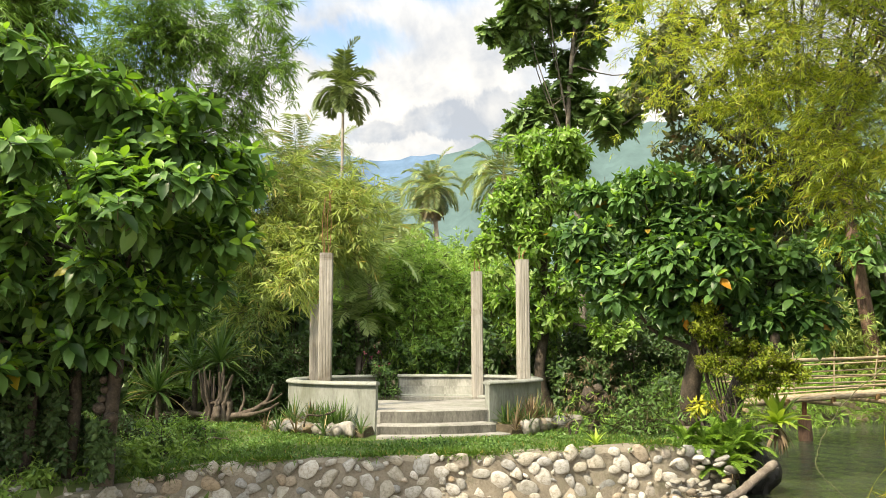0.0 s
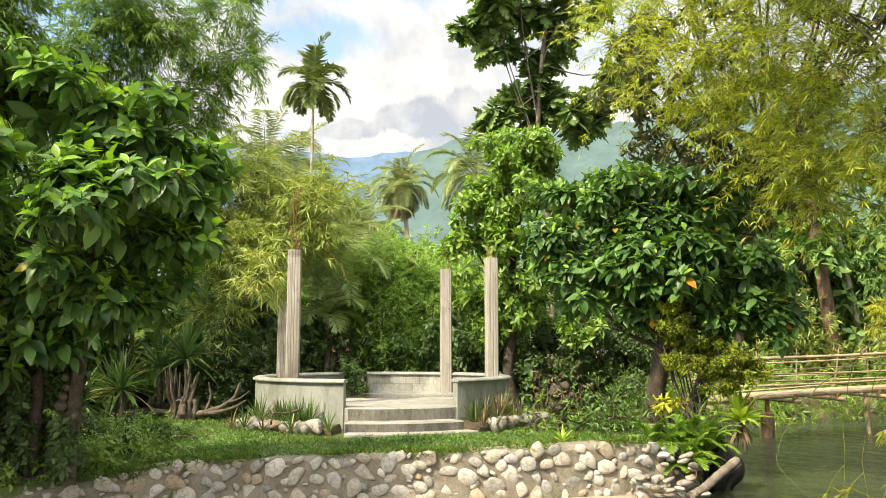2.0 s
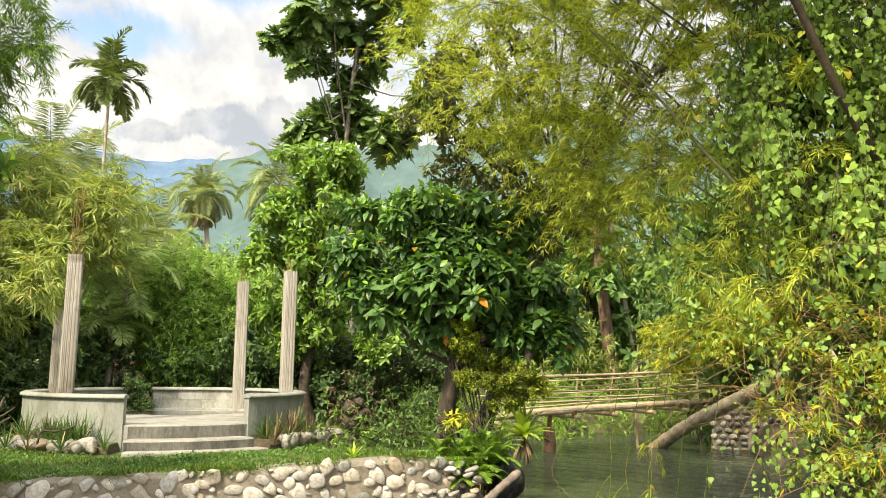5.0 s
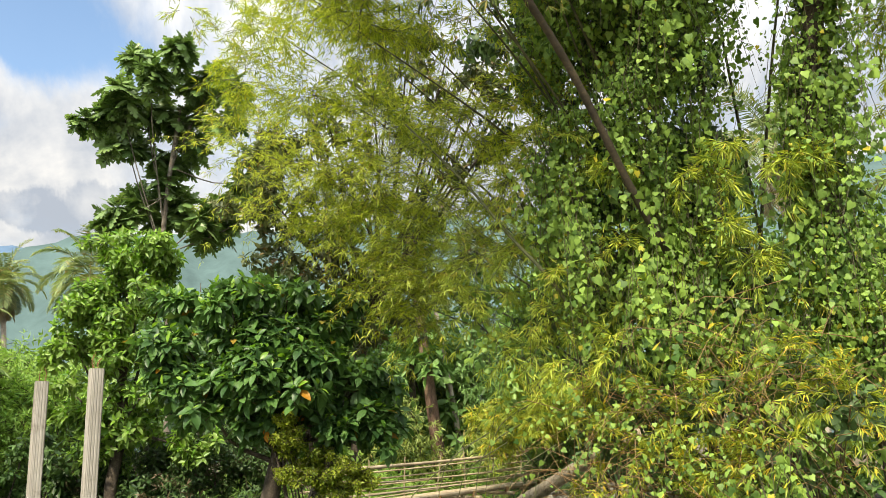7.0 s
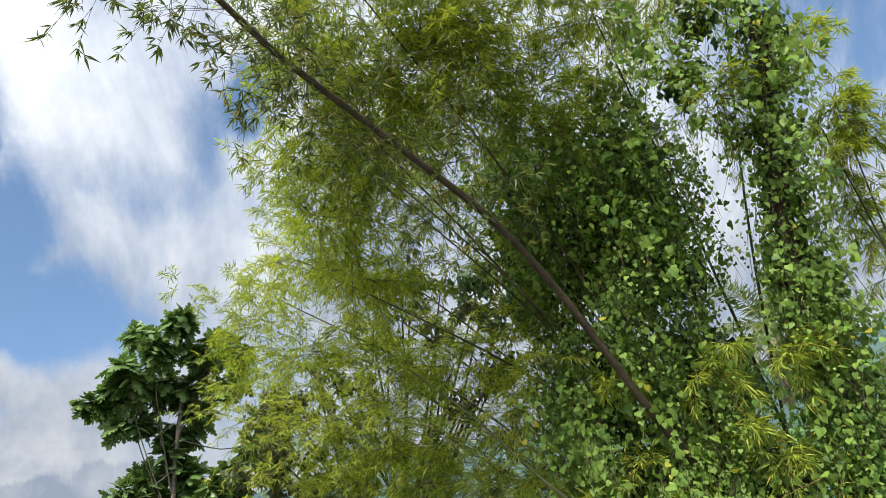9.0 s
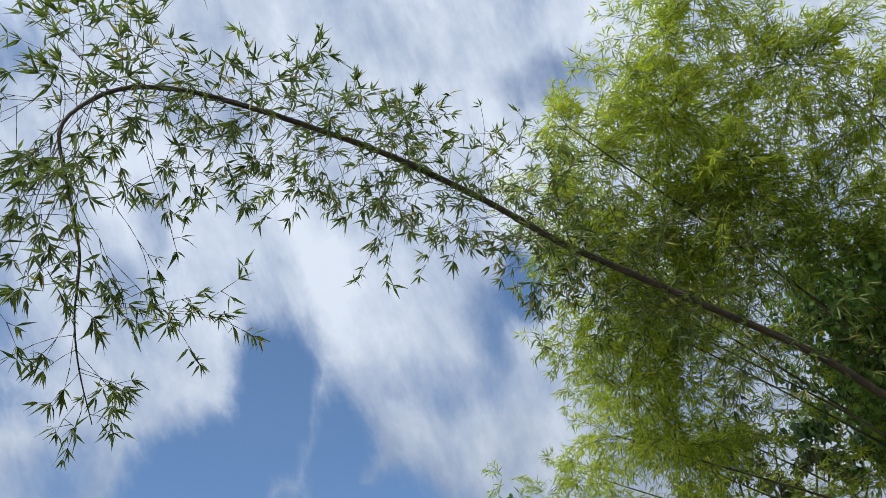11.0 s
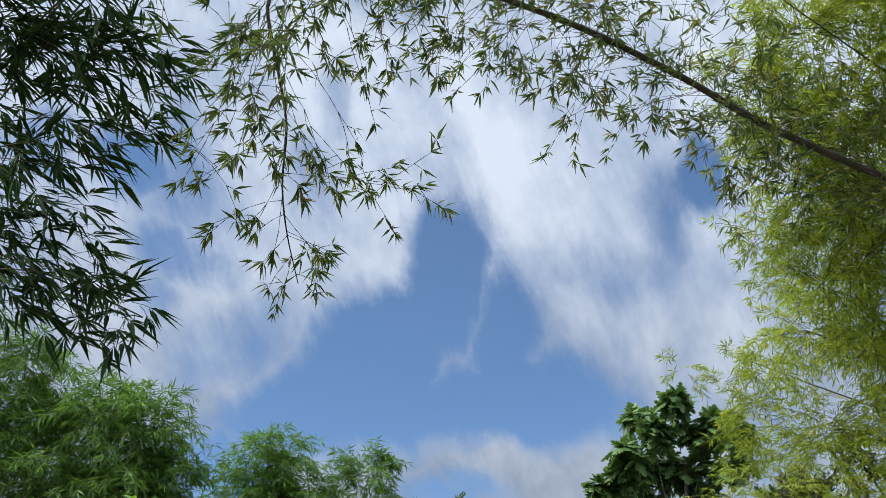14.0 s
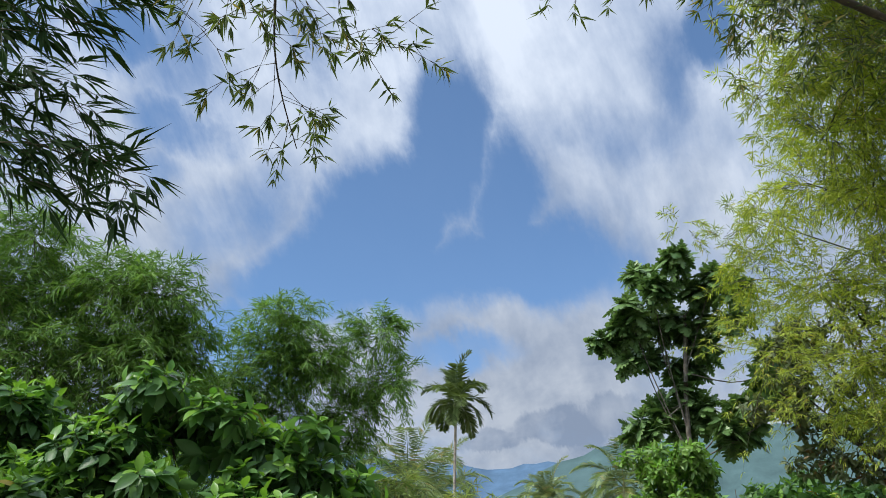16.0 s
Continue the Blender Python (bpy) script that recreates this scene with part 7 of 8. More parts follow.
def build_riverside():
    """Lighter growth on the opposite bank, behind the footbridge."""
    yellow = polar((-31.0, 2.2, 20.5, 0.45), (-33.0, 2.8, 20.0, 0.55), (-34.6, 1.6, 19.6, 0.45), (-32.0, 0.6, 20.2, 0.4), (-34.2, 4.6, 20.0, 0.5), (-36.0, 3.2, 19.4, 0.5))
    bamboo_clump("bamboo_clump", "low bright yellow bamboo at the footbridge's far end", (13.0, 17.9, 0), 0.25, yellow, 90, M["lf_bamboo_gold"], 0.22, 0.028, r=0.02, every=2, hang=0.4, open_fan=0.55, sag=0.2)
    for y, e, d, r in ((-25.0, 1.5, 25.5, 1.0), (-28, 3.0, 28.5, 1.2), (-31, 2.2, 28, 1.2), (-34, 3.5, 24, 1.2), (-29.5, 6.0, 29, 1.3), (-33, 7.0, 26.5, 1.2), (-36.5, 6.0, 23.5, 1.2), (-38.5, 2.5, 21.5, 1.0), (-26.0, 6.5, 29, 1.2), (-40, 5.5, 21, 1.0), (-36, 1.0, 22.5, 0.9)):
        c = aim(y, e, d)
        g = float(ground_height(c[0], c[1]))
        blobs = clumps([(c, r), (c + (0.4, 0, -0.9), r * 0.9), (c + (-0.5, 0, -1.0), r * 0.9)], 4, 0.55, 0.8)
        make_bush("riverside_shrub", "olive-green shrub on the far river bank", (c[0], c[1], g), blobs, 130, 9, 0.26, 0.045, M["lf_bamboo_olive" if RNG.random() < 0.5 else "lf_bush"], SLIM, group="riverside shrubs", kind="spray", stems=3, hang=0.3)


build_riverside()


def build_bridge_trees():
    """Two trunks on the far bank behind the footbridge."""
    for yaw, d, r0, lean, bark, top_el, label in ((-28.0, 26.8, 0.22, -0.9, "red_bark", 15, "tree with a thick reddish-brown trunk behind the footbridge"), (-29.6, 27.4, 0.10, -1.2, "palm_bark", 14, "tree with a leaning pale trunk behind the footbridge")):
        c = aim(yaw, 0, d)
        c[2] = float(ground_height(c[0], c[1])) - 0.15
        top = aim(yaw, top_el, d) + (lean, 0, 0)
        b = [(top + RNG.normal(size=3) * (0.9, 0.9, 0.5), 0.75) for _ in range(5)]
        make_tree("bank_tree", label, c, top, b, r0, r0 * 0.6, rosettes(clumps(b, 5, 0.5), 70, 6, 0.2, 0.09, OVAL), M["lf_bush"], M[bark], group="trees along the far bank", wobble=0.12)


build_bridge_trees()


def build_woods():
    """Trees that close the view all round, farther back."""
    spec = [(-11.5, 11.5, 34, 2.2), (-14.5, 10.5, 32, 2.2), (-17.5, 9.5, 30, 2.2), (-21, 9, 28, 2.4), (-24.5, 8, 29, 2.4), (-28, 7.5, 29.5, 2.4), (-31.5, 8.5, 29, 2.4), (-35, 10, 26, 2.4), (-39, 15, 22, 2.4), (-44, 15, 20, 2.2), (-49, 14, 20, 2.2), (-54, 9, 19, 2.0), (-60, 7, 20, 2.2),
            (-18.5, 8.5, 25, 1.5), (-22, 8.5, 26, 1.6), (-26, 8.5, 27, 1.6), (14.5, 3.5, 24, 2.0), (16, 5.5, 26, 2.2), (18, 2.5, 20, 1.6), (22, 3, 19, 1.6), (26, 3, 18, 1.6), (31, 3, 17, 1.6), (20, 6, 24, 2.2), (24, 7, 23, 2.3), (28, 7, 22, 2.3), (32.5, 8, 20, 2.2), (37, 9, 20, 2.2), (42, 9, 20, 2.2), (21, 10.5, 22, 2.0), (27, 11, 21, 2.1), (33, 11.5, 20, 2.1), (9, 5.5, 34, 2.4), (5, 5.2, 40, 2.4), (1, 5.6, 45, 2.6), (2.5, 6.2, 50, 2.6), (-1.2, 6.4, 52, 2.6), (6.5, 6.6, 46, 2.4), (4.5, 6.6, 55, 2.6), (8.5, 8, 44, 2.4), (11, 8, 42, 2.4), (-3.5, 6.5, 42, 2.6), (-7.5, 8, 38, 2.4)]
    for y, e, d, r in spec:
        c = aim(y, e, d)
        while ground_height(c[0], c[1]) < -0.1:
            d += 1.0
            c = aim(y, e, d)
        g = float(ground_height(c[0], c[1]))
        blobs = [(c, r * 0.75), (c + (r * 0.7, 0, -r * 0.5), r * 0.65), (c + (-r * 0.7, 0.2, -r * 0.6), r * 0.65), (c + (0, -r * 0.4, -r * 0.9), r * 0.7), (c + (r * 0.5, 0, -r * 1.5), r * 0.65), (c + (-r * 0.5, 0, -r * 1.5), r * 0.65)]
        lowest = c[2] - r * 1.5
        if lowest > g + 1.6:
            blobs += [(np.array([c[0] + r * 0.4, c[1], g + (lowest - g) * 0.55]), r * 0.65), (np.array([c[0] - r * 0.5, c[1], g + (lowest - g) * 0.4]), r * 0.65)]
        near = d < 27
        f = rosettes(clumps(blobs, 4, 0.6, 0.8), 34 if near else 15, 7, 0.30 if near else 0.52, 0.14 if near else 0.26, OVAL if near else DIAMOND, inner=0.35)
        f = (f[0], [], [])
        mat = M["lf_bush"] if RNG.random() < 0.6 else M["lf_mid"]
        make_tree("woodland_tree", "dense green tree in the woods round the garden", (c[0], c[1], g - 0.1), c - (0, 0, r * 0.6), blobs[:5], 0.16, 0.09, f, mat, M["dark_bark"], group="woodland trees")


build_woods()


def strap_chunks(base, n, length, width, spread, droop, seg=6):
    """A rosette of long strap leaves."""
    out = []
    for k in range(n):
        a = 2.4 * k + RNG.uniform(-0.3, 0.3)
        el = radians(spread[0] + (spread[1] - spread[0]) * (k + 0.5) / n + RNG.normal() * 6)
        w = np.array([math.cos(a) * math.cos(el), math.sin(a) * math.cos(el), math.sin(el)])
        p, L = np.array(base, float), length * RNG.uniform(0.75, 1.1)
        side = unit(np.cross(w, (0.0, 0.01, 1.0)))
        V, F = [], []
        for s in range(seg + 1):
            f = s / seg
            hw = width * (0.35 + 0.65 * math.sin(math.pi * min(1, f * 0.85 + 0.12))) * (1 - f ** 4) * 0.5
            lift = np.cross(side, w) * hw * 0.35
            V += [p - side * hw + lift, p.copy(), p + side * hw + lift]
            w = unit(w + np.array([0, 0, -droop / seg * (0.5 + f)]))
            p = p + w * L / seg
        for s in range(seg):
            q = 3 * s
            F += [(q, q + 1, q + 4, q + 3), (q + 1, q + 2, q + 5, q + 4)]
        out.append((np.array(V), np.array(F)))
    return out


def strap_plant(name, label, at, n, length, width, spread, droop, mat, category="plant", group="", stem=0.0):
    t = thing(name, label, category, group, at)
    if stem:
        part("stem", fill("stem", tube(curve([(0, 0, -0.05), (0.03, 0, stem * 0.5), (0, 0, stem)], 6), np.linspace(0.06, 0.045, 6), 8)), M["dark_bark"], t)
    for ch in strap_chunks((0, 0, stem), n, length, width, spread, droop):
        part("leaf", fill("leaf", [ch]), mat, t)
    return t


def fern_plant(name, label, at, n, length, mat, droop=1.1, pairs=26, leaflet=0.10, width=0.028, group=""):
    t = thing(name, label, "fern", group, at)
    for k in range(n):
        a, el = 2.4 * k + RNG.uniform(-0.2, 0.2), radians(RNG.uniform(32, 85))
        w = np.array([math.cos(a) * math.cos(el), math.sin(a) * math.cos(el), math.sin(el)])
        rib, lv = frond_chunks((0, 0, 0), w, length * RNG.uniform(0.7, 1.1), droop, pairs, leaflet, width, 0.05, 0.15)
        part("frond", fill("frond", [lv] + rib), mat, t)
    return t


def build_bank_plants():
    gap = [(np.array([-1.2, 16.85, 0.85]), 0.32), (np.array([-1.25, 16.8, 0.5]), 0.32), (np.array([-1.05, 16.7, 0.45]), 0.22)]
    t = make_bush("flowering_shrub", "leafy shrub with pink bracts growing through the pavilion's rear gap", (-1.2, 16.9, 0.1), gap, 420, 7, 0.09, 0.05, M["lf_bush"], OVAL, stems=4)
    lv, _, _ = rosettes([(np.array([-1.5, 17.2, 1.25]), 0.3), (np.array([-1.3, 16.9, 1.0]), 0.22)], 60, 4, 0.045, 0.035, OVAL)
    tagged(part("bracts", fill("bracts", shift(lv, (-1.2, 16.9, 0.1))), M["lf_pink"], t, "dull pink bracts"), kind="stuff")
    at = np.array([-1.95, 12.2, 0.12])
    o = part("bent_driftwood", fill("bent_driftwood", tube(curve([(-0.42, 0, -0.05), (-0.35, 0, 0.22), (-0.05, 0.02, 0.22), (0.2, 0, 0.28), (0.34, 0, 0.36)], 24), 0.022 + 0.005 * np.sin(np.arange(24) * 1.3), 7)), M["dark_bark"])
    o.location, o.scale = at + (0.15, 0.05, 0.05), (0.62, 0.62, 0.62)
    tagged(o, "bent piece of dark driftwood in the bed by the pavilion", "driftwood")
    for x, y, z, n, L in ((3.4, 10.7, -0.06, 20, 0.54), (3.7, 10.75, -0.04, 20, 0.58), (3.55, 10.48, -0.26, 18, 0.56), (3.15, 10.75, -0.02, 14, 0.5), (3.85, 10.75, -0.12, 16, 0.6), (3.3, 10.5, -0.3, 12, 0.45)):
        fern_plant("fern", "lush bright-green fern spilling over the river wall", (x, y, z), n, L, M["lf_fern"], 0.9, 30, 0.12, 0.032, group="river ferns")
    strap_plant("birds_nest_fern", "bright yellow-green strap-leaved fern on a bank stump", (4.72, 11.7, 0.2), 36, 0.56, 0.10, (8, 80), 0.8, M["lf_nest"], "fern")
    strap_plant("dead_fronds", "skirt of dry hanging leaves under the strap fern", (4.74, 11.72, 0.18), 26, 0.42, 0.045, (-85, -40), 0.8, M["lf_dry"], "dry leaves")
    strap_plant("dead_fronds", "brown dead fern fronds hanging down the wall's corner", (3.55, 10.42, -0.12), 24, 0.36, 0.03, (-88, -35), 0.8, M["lf_dry"], "dry leaves")
    make_bush("croton", "yellow-variegated croton shrub on the bank", (3.75, 11.9, 0.0), [(np.array([3.72, 11.9, 0.50]), 0.15), (np.array([3.92, 11.95, 0.46]), 0.13), (np.array([3.6, 11.95, 0.44]), 0.11)], 300, 8, 0.16, 0.05, M["lf_croton"], OVAL, stems=4)
    gold = [(np.array([3.8, 12.2, 1.78]), 0.2), (np.array([3.9, 12.15, 1.5]), 0.27), (np.array([4.3, 11.8, 1.26]), 0.33), (np.array([4.1, 11.9, 0.98]), 0.36), (np.array([4.62, 11.65, 1.05]), 0.33), (np.array([4.85, 11.5, 0.95]), 0.24), (np.array([4.38, 11.75, 0.78]), 0.32), (np.array([3.92, 12.05, 1.12]), 0.27), (np.array([3.78, 11.7, 1.9]), 0.18), (np.array([3.88, 11.75, 1.62]), 0.24)]
    make_bush("golden_shrub", "tall golden-green shrub with small leaves beside the footbridge", (4.2, 11.95, -0.1), clumps(bigger(gold, 1.25), 11, 0.42, 0.35), 1000, 8, 0.068, 0.038, M["lf_gold"], OVAL, stems=8, stem_r=0.013, squash=0.35)
    make_bush("low_shrub", "bushy mid-green shrub on the lawn's edge", (2.95, 12.4, 0), [(np.array([2.95, 12.4, 0.35]), 0.4), (np.array([3.25, 12.2, 0.25]), 0.35), (np.array([2.7, 12.2, 0.22]), 0.3)], 640, 10, 0.09, 0.024, M["lf_bush"], SLIM, kind="spray", stems=5, hang=-0.1)
    make_bush("low_shrub", "bushy mid-green shrub on the lawn's edge", (2.1, 12.6, 0), [(np.array([2.1, 12.6, 0.2]), 0.3), (np.array([2.4, 12.5, 0.15]), 0.25)], 330, 10, 0.11, 0.02, M["lf_bush_light"], SLIM, kind="spray", stems=4, hang=-0.2)
    for x, y, h in ((-4.3, 11.2, 0.5), (-3.7, 10.9, 0.4), (-4.9, 12.0, 0.6), (-4.2, 12.6, 0.4), (-5.4, 11.2, 0.6), (-3.5, 11.9, 0.3), (-5.0, 10.7, 0.4), (-3.2, 11.4, 0.25), (-4.6, 11.7, 0.45), (-5.8, 12.2, 0.5), (-3.9, 10.4, 0.3), (-5.6, 10.6, 0.5)):
        g = float(ground_height(x, y))
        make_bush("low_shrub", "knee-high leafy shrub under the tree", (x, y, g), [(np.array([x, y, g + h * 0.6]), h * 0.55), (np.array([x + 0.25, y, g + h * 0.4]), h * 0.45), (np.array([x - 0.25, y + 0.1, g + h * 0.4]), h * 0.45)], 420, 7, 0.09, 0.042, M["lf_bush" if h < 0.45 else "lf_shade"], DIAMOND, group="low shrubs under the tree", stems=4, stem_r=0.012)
    # flower pot stump with dry foliage
    t = make_bush("potted_stump", "gnarled stump topped with a dry trailing plant", (2.35, 13.0, 0), [(np.array([2.35, 13.0, 0.72]), 0.24), (np.array([2.2, 13.0, 0.62]), 0.18), (np.array([2.5, 13.0, 0.62]), 0.18)], 300, 8, 0.13, 0.02, M["lf_dry"], SLIM, kind="spray", stems=2)
    part("stump", fill("stump", tube(curve([(0, 0, -0.05), (0.02, 0, 0.25), (-0.03, 0, 0.4), (0, 0, 0.62)], 10), [0.1, 0.09, 0.085, 0.1, 0.16, 0.18, 0.15, 0.13, 0.12, 0.08], 10)), M["dark_bark"], t)
    for k in range(11):
        bm = bmesh.new()
        bmesh.ops.create_icosphere(bm, subdivisions=2, radius=RNG.uniform(0.06, 0.11))
        for v in bm.verts:
            v.co *= 1 + 0.35 * noise.noise(v.co * 14 + Vector((k, 0, 0)))
        for f in bm.faces:
            f.smooth = True
        o = part("knob", bm, M["dark_bark"], t, "dark woody knob")
        o.location = (math.cos(2.4 * k) * RNG.uniform(0.06, 0.2), math.sin(2.4 * k) * 0.12, 0.36 + 0.03 * k)
    # stump with fibrous roots by the bank
    at = (4.05, 11.75, -0.1)
    t = thing("bank_stump", "rotting root stump on the river bank", "stump", at=at)
    for k in range(26):
        a = k * 2.4
        p = np.array([math.cos(a), math.sin(a), 0]) * RNG.uniform(0.05, 0.2)
        w = RNG.normal(size=3) * 0.05
        line = curve([p * 2.2 + (0, 0, -0.4), p * 1.3 + w + (0, 0, 0.0), p * 0.8 - w + (0, 0, 0.25), p * 1.1 + w + (0, 0, RNG.uniform(0.35, 0.62))], 14)
        part("root", fill("root", tube(line, np.linspace(RNG.uniform(0.02, 0.045), 0.008, 14) * (1 + 0.25 * np.sin(np.arange(14) * 1.7 + k)), 7)), M["root_wood"], t)
    # pavilion beds
    for k in range(30):
        a = radians((-83 - 62 + 36 * RNG.random()) if k % 2 else (-83 + 30 + 34 * RNG.random()))
        r = PR + RNG.uniform(0.12, 0.34)
        strap_plant("bed_plant", "spiky strap-leaved plant in the stone-edged bed", (PC[0] + r * math.cos(a), PC[1] + r * math.sin(a), 0.10), 26, RNG.uniform(0.28, 0.55), 0.024, (15, 88), 0.7, M["lf_dry" if RNG.random() < 0.3 else "lf_strap"], group="bed plants by the pavilion")
    for x, y, n, L, m in ((-2.5, 12.55, 12, 0.45, "lf_strap"), (-1.75, 12.15, 12, 0.42, "lf_strap"), (-1.2, 12.1, 10, 0.38, "lf_strap"), (-2.2, 12.35, 8, 0.3, "lf_dry"), (1.3, 12.75, 14, 0.5, "lf_strap"), (1.65, 13.2, 12, 0.45, "lf_strap"), (1.9, 13.3, 12, 0.5, "lf_strap"), (1.1, 12.6, 8, 0.3, "lf_dry"), (-2.75, 12.8, 8, 0.35, "lf_dry")):
        strap_plant("bed_plant", "spiky strap-leaved plant in the stone-edged bed", (x, y, 0.05), n + 6, L, 0.02, (20, 85), 0.7, M[m], group="bed plants by the pavilion")
    strap_plant("bromeliad", "small yellow-green rosette plant at the wall's top", (2.0, 10.9, 0.02), 14, 0.26, 0.035, (20, 80), 0.6, M["lf_nest"])
    # dracaenas
    for x, y, s, n, L in ((-4.15, 15.3, 1.05, 80, 0.85), (-5.05, 14.6, 0.55, 60, 0.8), (-5.5, 13.9, 0.35, 54, 0.75), (-4.75, 15.7, 0.9, 46, 0.9), (-5.3, 14.9, 0.5, 44, 0.85), (-5.6, 15.6, 0.5, 26, 0.8), (-3.6, 16.3, 0.8, 34, 0.85), (-4.1, 16.2, 0.3, 24, 0.7), (4.6, 17.6, 0.3, 22, 0.9), (3.3, 18.0, 0.4, 22, 0.9)):
        strap_plant("dracaena", "spiky dark-green dracaena with arching strap leaves", (x, y, 0), n, L, 0.055, (-15, 85), 0.8, M["lf_strap"], "shrub", "dracaenas", s)
    # driftwood root
    at = np.array([-4.05, 14.9, 0.0])
    t = thing("root_stump", "weathered uprooted stump with a bundle of twisted upright roots", "stump", at=at)
    bars = [([(-1.0, 0, 0.10), (-0.5, 0.05, 0.14), (-0.1, 0, 0.12), (0.1, -0.05, 0.1)], 0.075), ([(0.1, 0, 0.08), (0.5, 0, 0.16), (0.85, 0.05, 0.36), (0.98, 0, 0.66)], 0.065), ([(0.2, 0, 0.12), (0.55, -0.1, 0.13), (0.9, -0.1, 0.22), (1.1, -0.05, 0.34)], 0.05),
            ([(0.38, 0, 0.15), (0.45, 0.05, 0.4), (0.42, 0, 0.66)], 0.03), ([(0, -0.12, 0.0), (0.02, -0.2, 0.16), (0.0, -0.05, 0.4)], 0.11), ([(-0.5, 0, 0.12), (-0.62, -0.05, 0.3), (-0.5, 0, 0.45)], 0.03), ([(0.75, 0, 0.3), (0.95, 0.02, 0.36), (1.15, 0, 0.5)], 0.025)]
    for k in range(22):
        a = 0.75 * k
        p = np.array([math.cos(a) * 0.2 * (0.5 + 0.5 * (k % 3) / 2) - 0.05, math.sin(a) * 0.12, 0])
        w = RNG.normal(size=3) * 0.04
        bars.append(([p * 1.2 + (0, 0, 0.0), p + w + (0, 0, 0.3), p * 1.15 - w + (0, 0, 0.42), p * 1.6 + (0, 0, RNG.uniform(0.6, 1.0))], RNG.uniform(0.03, 0.065)))
    for pts, r in bars:
        part("root", fill("root", tube(curve(pts, 14), np.linspace(r, r * 0.35, 14) * (1 + 0.2 * np.sin(np.arange(14) * 1.9 + r * 90)), 8)), M["root_wood"], t)


build_bank_plants()


# ---------------------------------------------------------------- grass and undergrowth
def build_grass():
    n = 100000
    x, y = RNG.uniform(-7.5, 4.2, n), 8.7 + 8.9 * RNG.random(n) ** 1.2
    wy = np.interp(x, [p[0] for p in WALL_LINE], [p[1] for p in WALL_LINE])
    d = np.hypot(x - PC[0], y - PC[1])
    front = (abs(x - PC[0] + 0.25) < 1.2) & (y < PC[1]) & (d < PR + 0.6)
    ok = (y > wy + 0.10) & (d > PR + 0.03) & ~front
    x, y = x[ok], y[ok]
    z = ground_height(x, y) - 0.01
    n = len(x)
    P = np.stack([x, y, z], 1)
    clump = 0.5 + 0.5 * np.sin(x * 3.1 + np.sin(y * 2.3)) * np.cos(y * 2.7)
    D = unit(np.array([0, 0, 1.0]) + RNG.normal(size=(n, 3)) * 0.5)
    U = unit(RNG.normal(size=(n, 3)) + np.array([0, 0, 0.3]))
    g = part("lawn_grass", fill("lawn_grass", [leaves(SLIM, P, D, U, RNG.uniform(0.025, 0.075, n) * (0.5 + 0.9 * clump), RNG.uniform(0.008, 0.018, n))]), M["grass"])
    tagged(g, "short tufted green lawn grass in front of the pavilion", "grass", kind="stuff")
    # small broad-leaved weeds in the lawn, and tufts that hang over the wall
    n = 5200
    x, y = RNG.uniform(-6.5, 3.4, n), RNG.uniform(9.2, 15.0, n)
    wy = np.interp(x, [p[0] for p in WALL_LINE], [p[1] for p in WALL_LINE])
    keep = (y > wy + 0.1) & (np.hypot(x - PC[0], y - PC[1]) > PR + 0.75) & (np.sin(x * 2.1 + 1) * np.cos(y * 1.7) + RNG.normal(size=n) * 0.5 > 0.1)
    spots = [(np.array([a, b, float(ground_height(a, b)) + 0.03]), 0.07) for a, b in zip(x[keep], y[keep])]
    lv, tw, _ = rosettes(spots, 500, 5, 0.05, 0.035, DIAMOND)
    tagged(part("lawn_weeds", fill("lawn_weeds", lv), M["lf_bush"]), "small clover-like weeds scattered through the lawn", "weeds", kind="stuff")
    n = 5000
    x = RNG.uniform(-3.4, 3.3, n)
    x = x[np.sin(x * 5.3) + np.sin(x * 2.2 + 1) + RNG.normal(size=n) * 0.7 > 0.2]
    y = np.interp(x, [p[0] for p in WALL_LINE], [p[1] for p in WALL_LINE]) + RNG.uniform(0.0, 0.3, len(x))
    z = np.interp(x, [-3.4, -2.6, -1.5, 0.5, 2.0, 2.6, 3.7], [-0.16, -0.05, 0.0, 0.01, 0.06, 0.09, -0.05]) + 0.01
    n = len(x)
    D = unit(np.array([0, -0.6, 0.35]) + RNG.normal(size=(n, 3)) * 0.45)
    tagged(part("wall_grass", fill("wall_grass", [leaves(LANCE, np.stack([x, y, z], 1), D, unit(np.array([0, 0, 1.0]) + RNG.normal(size=(n, 3)) * 0.4), RNG.uniform(0.06, 0.16, n), 0.014)]), M["grass"]), "grass tufts hanging over the top of the stone wall", "grass", kind="stuff")
    # weeds on the left slope
    blobs = []
    for k in range(130):
        px, py = RNG.uniform(-7.0, -2.8), RNG.uniform(8.2, 12.5)
        wyk = np.interp(px, [p[0] for p in WALL_LINE], [p[1] for p in WALL_LINE])
        if py > wyk + 0.25 and not (px > -3.3 and py > 10):
            blobs.append((np.array([px, py, float(ground_height(px, py)) + 0.12]), RNG.uniform(0.2, 0.34)))
    for k in range(16):
        blobs.append((np.array([RNG.uniform(-5.4, -4.3), RNG.uniform(8.15, 8.7), RNG.uniform(-0.2, -0.02)]), 0.2))
    lv, tw, _ = rosettes(blobs, 260, 7, 0.12, 0.05, OVAL)
    g = part("weeds", fill("weeds", lv + tw), M["lf_mid"])
    tagged(g, "leafy green weeds covering the slope under the tree", "weeds", kind="stuff")
    blobs = []
    for k in range(70):
        px, py = RNG.uniform(3.6, 8.0), RNG.uniform(12.5, 24)
        zz = float(ground_height(px, py))
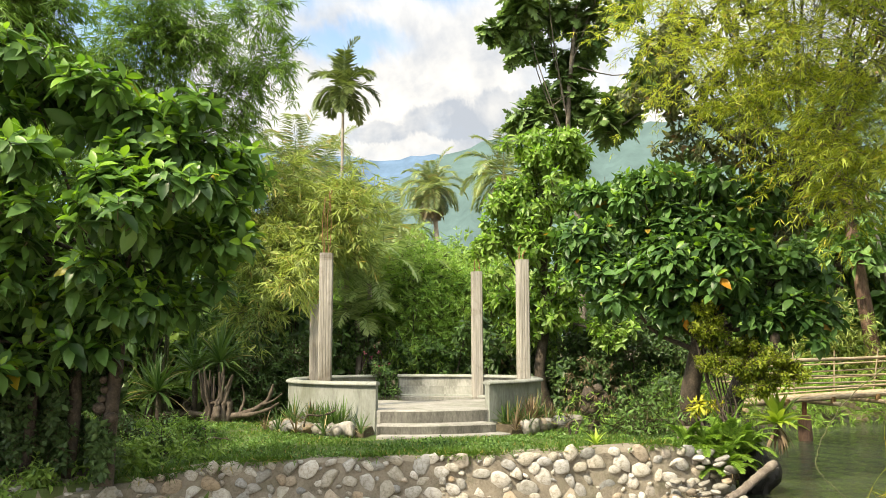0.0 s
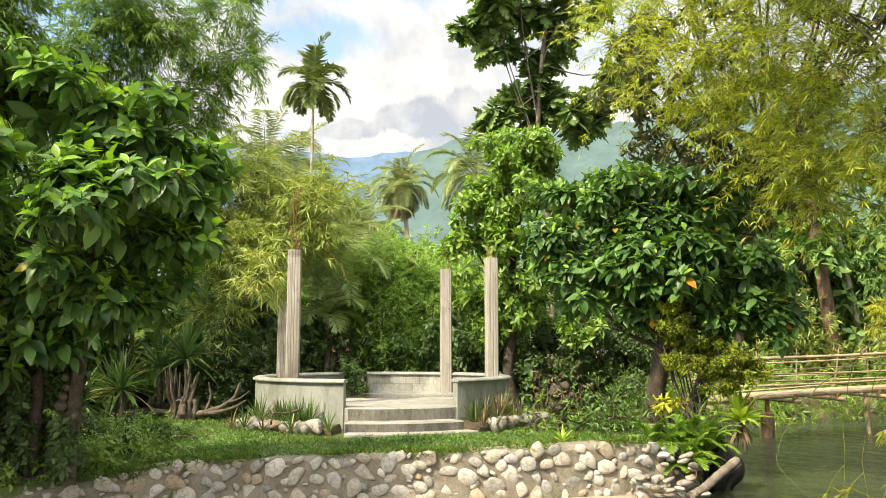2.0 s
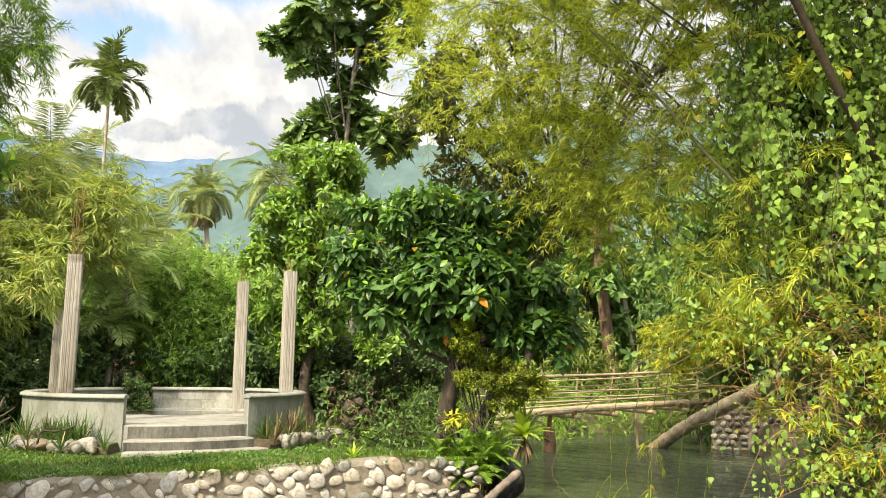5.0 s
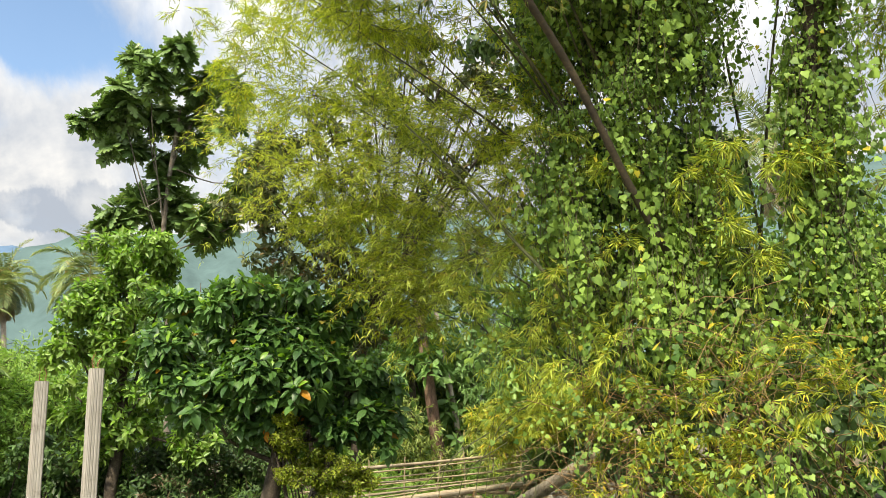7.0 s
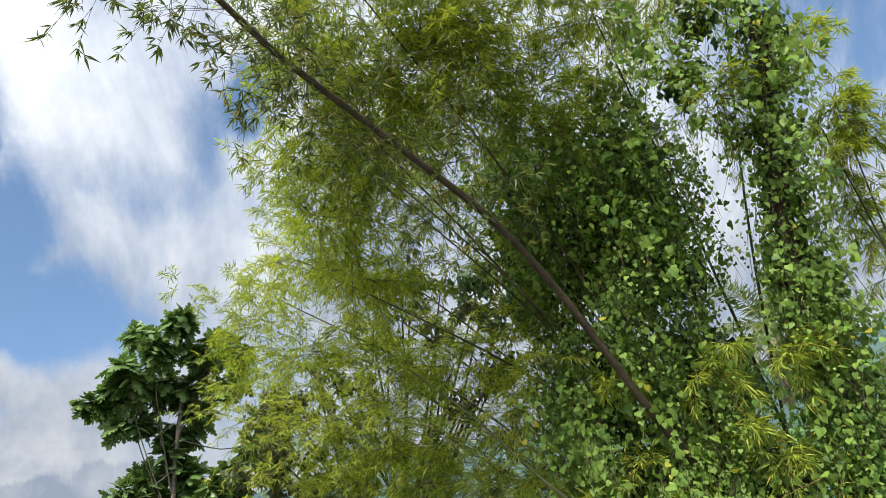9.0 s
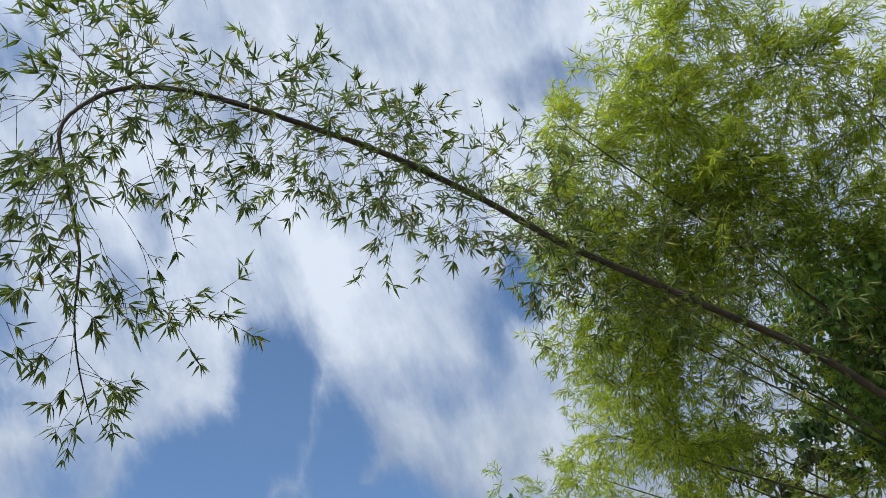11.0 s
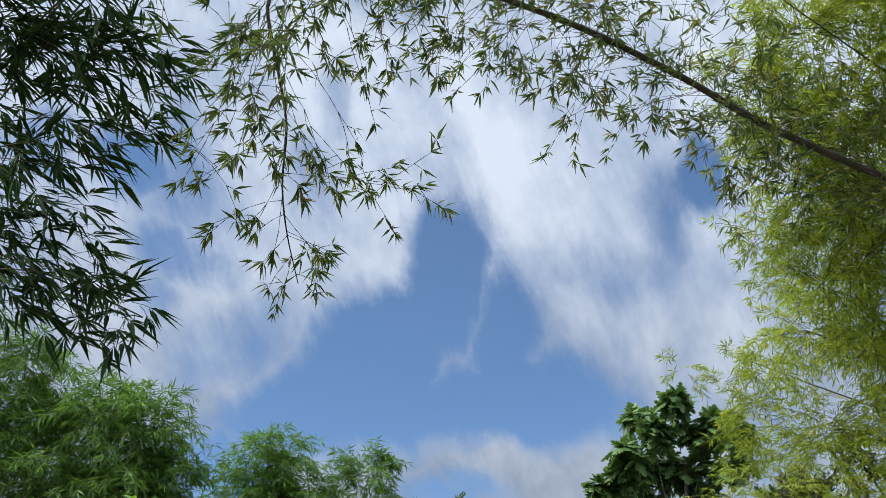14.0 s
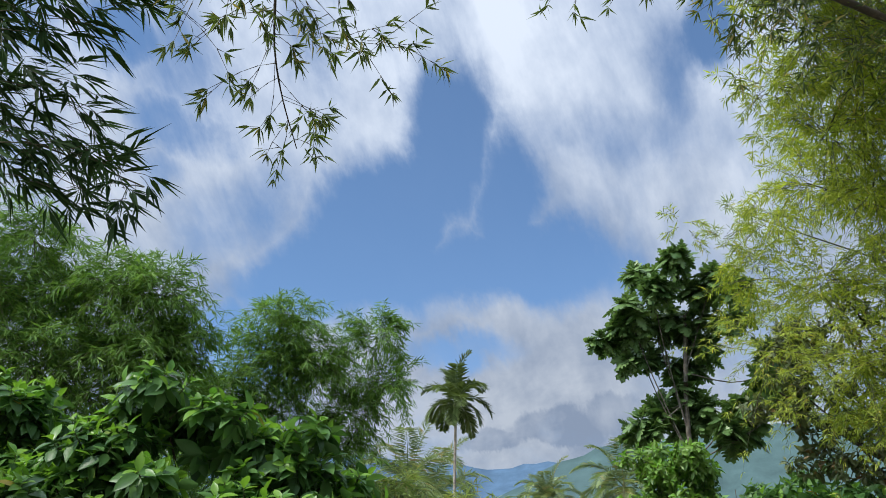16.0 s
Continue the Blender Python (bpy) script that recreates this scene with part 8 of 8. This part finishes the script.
        if zz > -0.3:
            blobs.append((np.array([px, py, zz + 0.15]), RNG.uniform(0.25, 0.5)))
    for k in range(60):
        px = RNG.uniform(7.5, 20)
        py = np.interp(px, [p[0] for p in LEFT_BANK[5:]], [p[1] for p in LEFT_BANK[5:]]) + RNG.uniform(0.1, 1.5)
        blobs.append((np.array([px, py, float(ground_height(px, py)) + 0.3]), RNG.uniform(0.3, 0.6)))
        blobs.append((np.array([px, py - 0.9, -0.45]), RNG.uniform(0.25, 0.4)))
    lv, tw, _ = sprays(blobs, 120, 8, 0.24, 0.03, SLIM, 0.4, -0.1)
    g = part("bank_undergrowth", fill("bank_undergrowth", lv + tw), M["lf_bush_light"])
    tagged(g, "grassy green undergrowth along the river bank", "undergrowth", kind="stuff")


build_grass()


def build_left_ivy():
    """Creepers round the trunks on the left."""
    blobs = []
    for x, y, r, z1 in ((-4.0, 9.35, 0.2, 2.1), (-4.3, 9.2, 0.26, 2.2), (-4.6, 9.1, 0.28, 2.2), (-4.9, 9.3, 0.34, 2.3), (-5.3, 9.4, 0.4, 2.3), (-5.8, 9.6, 0.45, 2.4), (-4.2, 8.98, 0.17, 2.2), (-4.6, 8.85, 0.2, 2.2), (-3.68, 8.98, 0.10, 2.0), (-5.2, 8.9, 0.26, 1.6), (-3.58, 8.68, 0.06, 0.5)):
        for z in np.arange(0.0, z1, r * 0.8):
            blobs.append((np.array([x + RNG.normal() * 0.05, y, z]), r * RNG.uniform(0.8, 1.2)))
    base = np.array([-4.5, 9.6, 0.0])
    t = thing("ivy_creeper", "creeper foliage, darkened for shade, wrapping the trunks under the tree", "vine", at=base)
    lv, tw, _ = rosettes(clumps(blobs, 3, 0.6), 560, 6, 0.11, 0.065, DIAMOND, inner=0.4)
    for k in range(14):
        bm = bmesh.new()
        bmesh.ops.create_icosphere(bm, subdivisions=2, radius=RNG.uniform(0.04, 0.07))
        for v in bm.verts:
            v.co *= 1 + 0.4 * noise.noise(v.co * 16 + Vector((k, 3, 0)))
        for f in bm.faces:
            f.smooth = True
        o = part("burl", bm, M["dark_bark"], t, "dark woody burl on the trunk")
        z = 0.45 + 0.1 * k
        o.location = Vector((-3.55 - 0.07 * z + RNG.normal() * 0.045, 8.70 + 0.15 * z, z)) - Vector(base)
    tagged(part("stemwork", fill("stemwork", shift(tw, base)), M["twig"], t), kind="stuff")
    # the deep shade under the tree is put into this leaf colour
    tagged(part("foliage", fill("foliage", shift(lv, base)), M["lf_vine_shaded"], t), kind="stuff")


build_left_ivy()
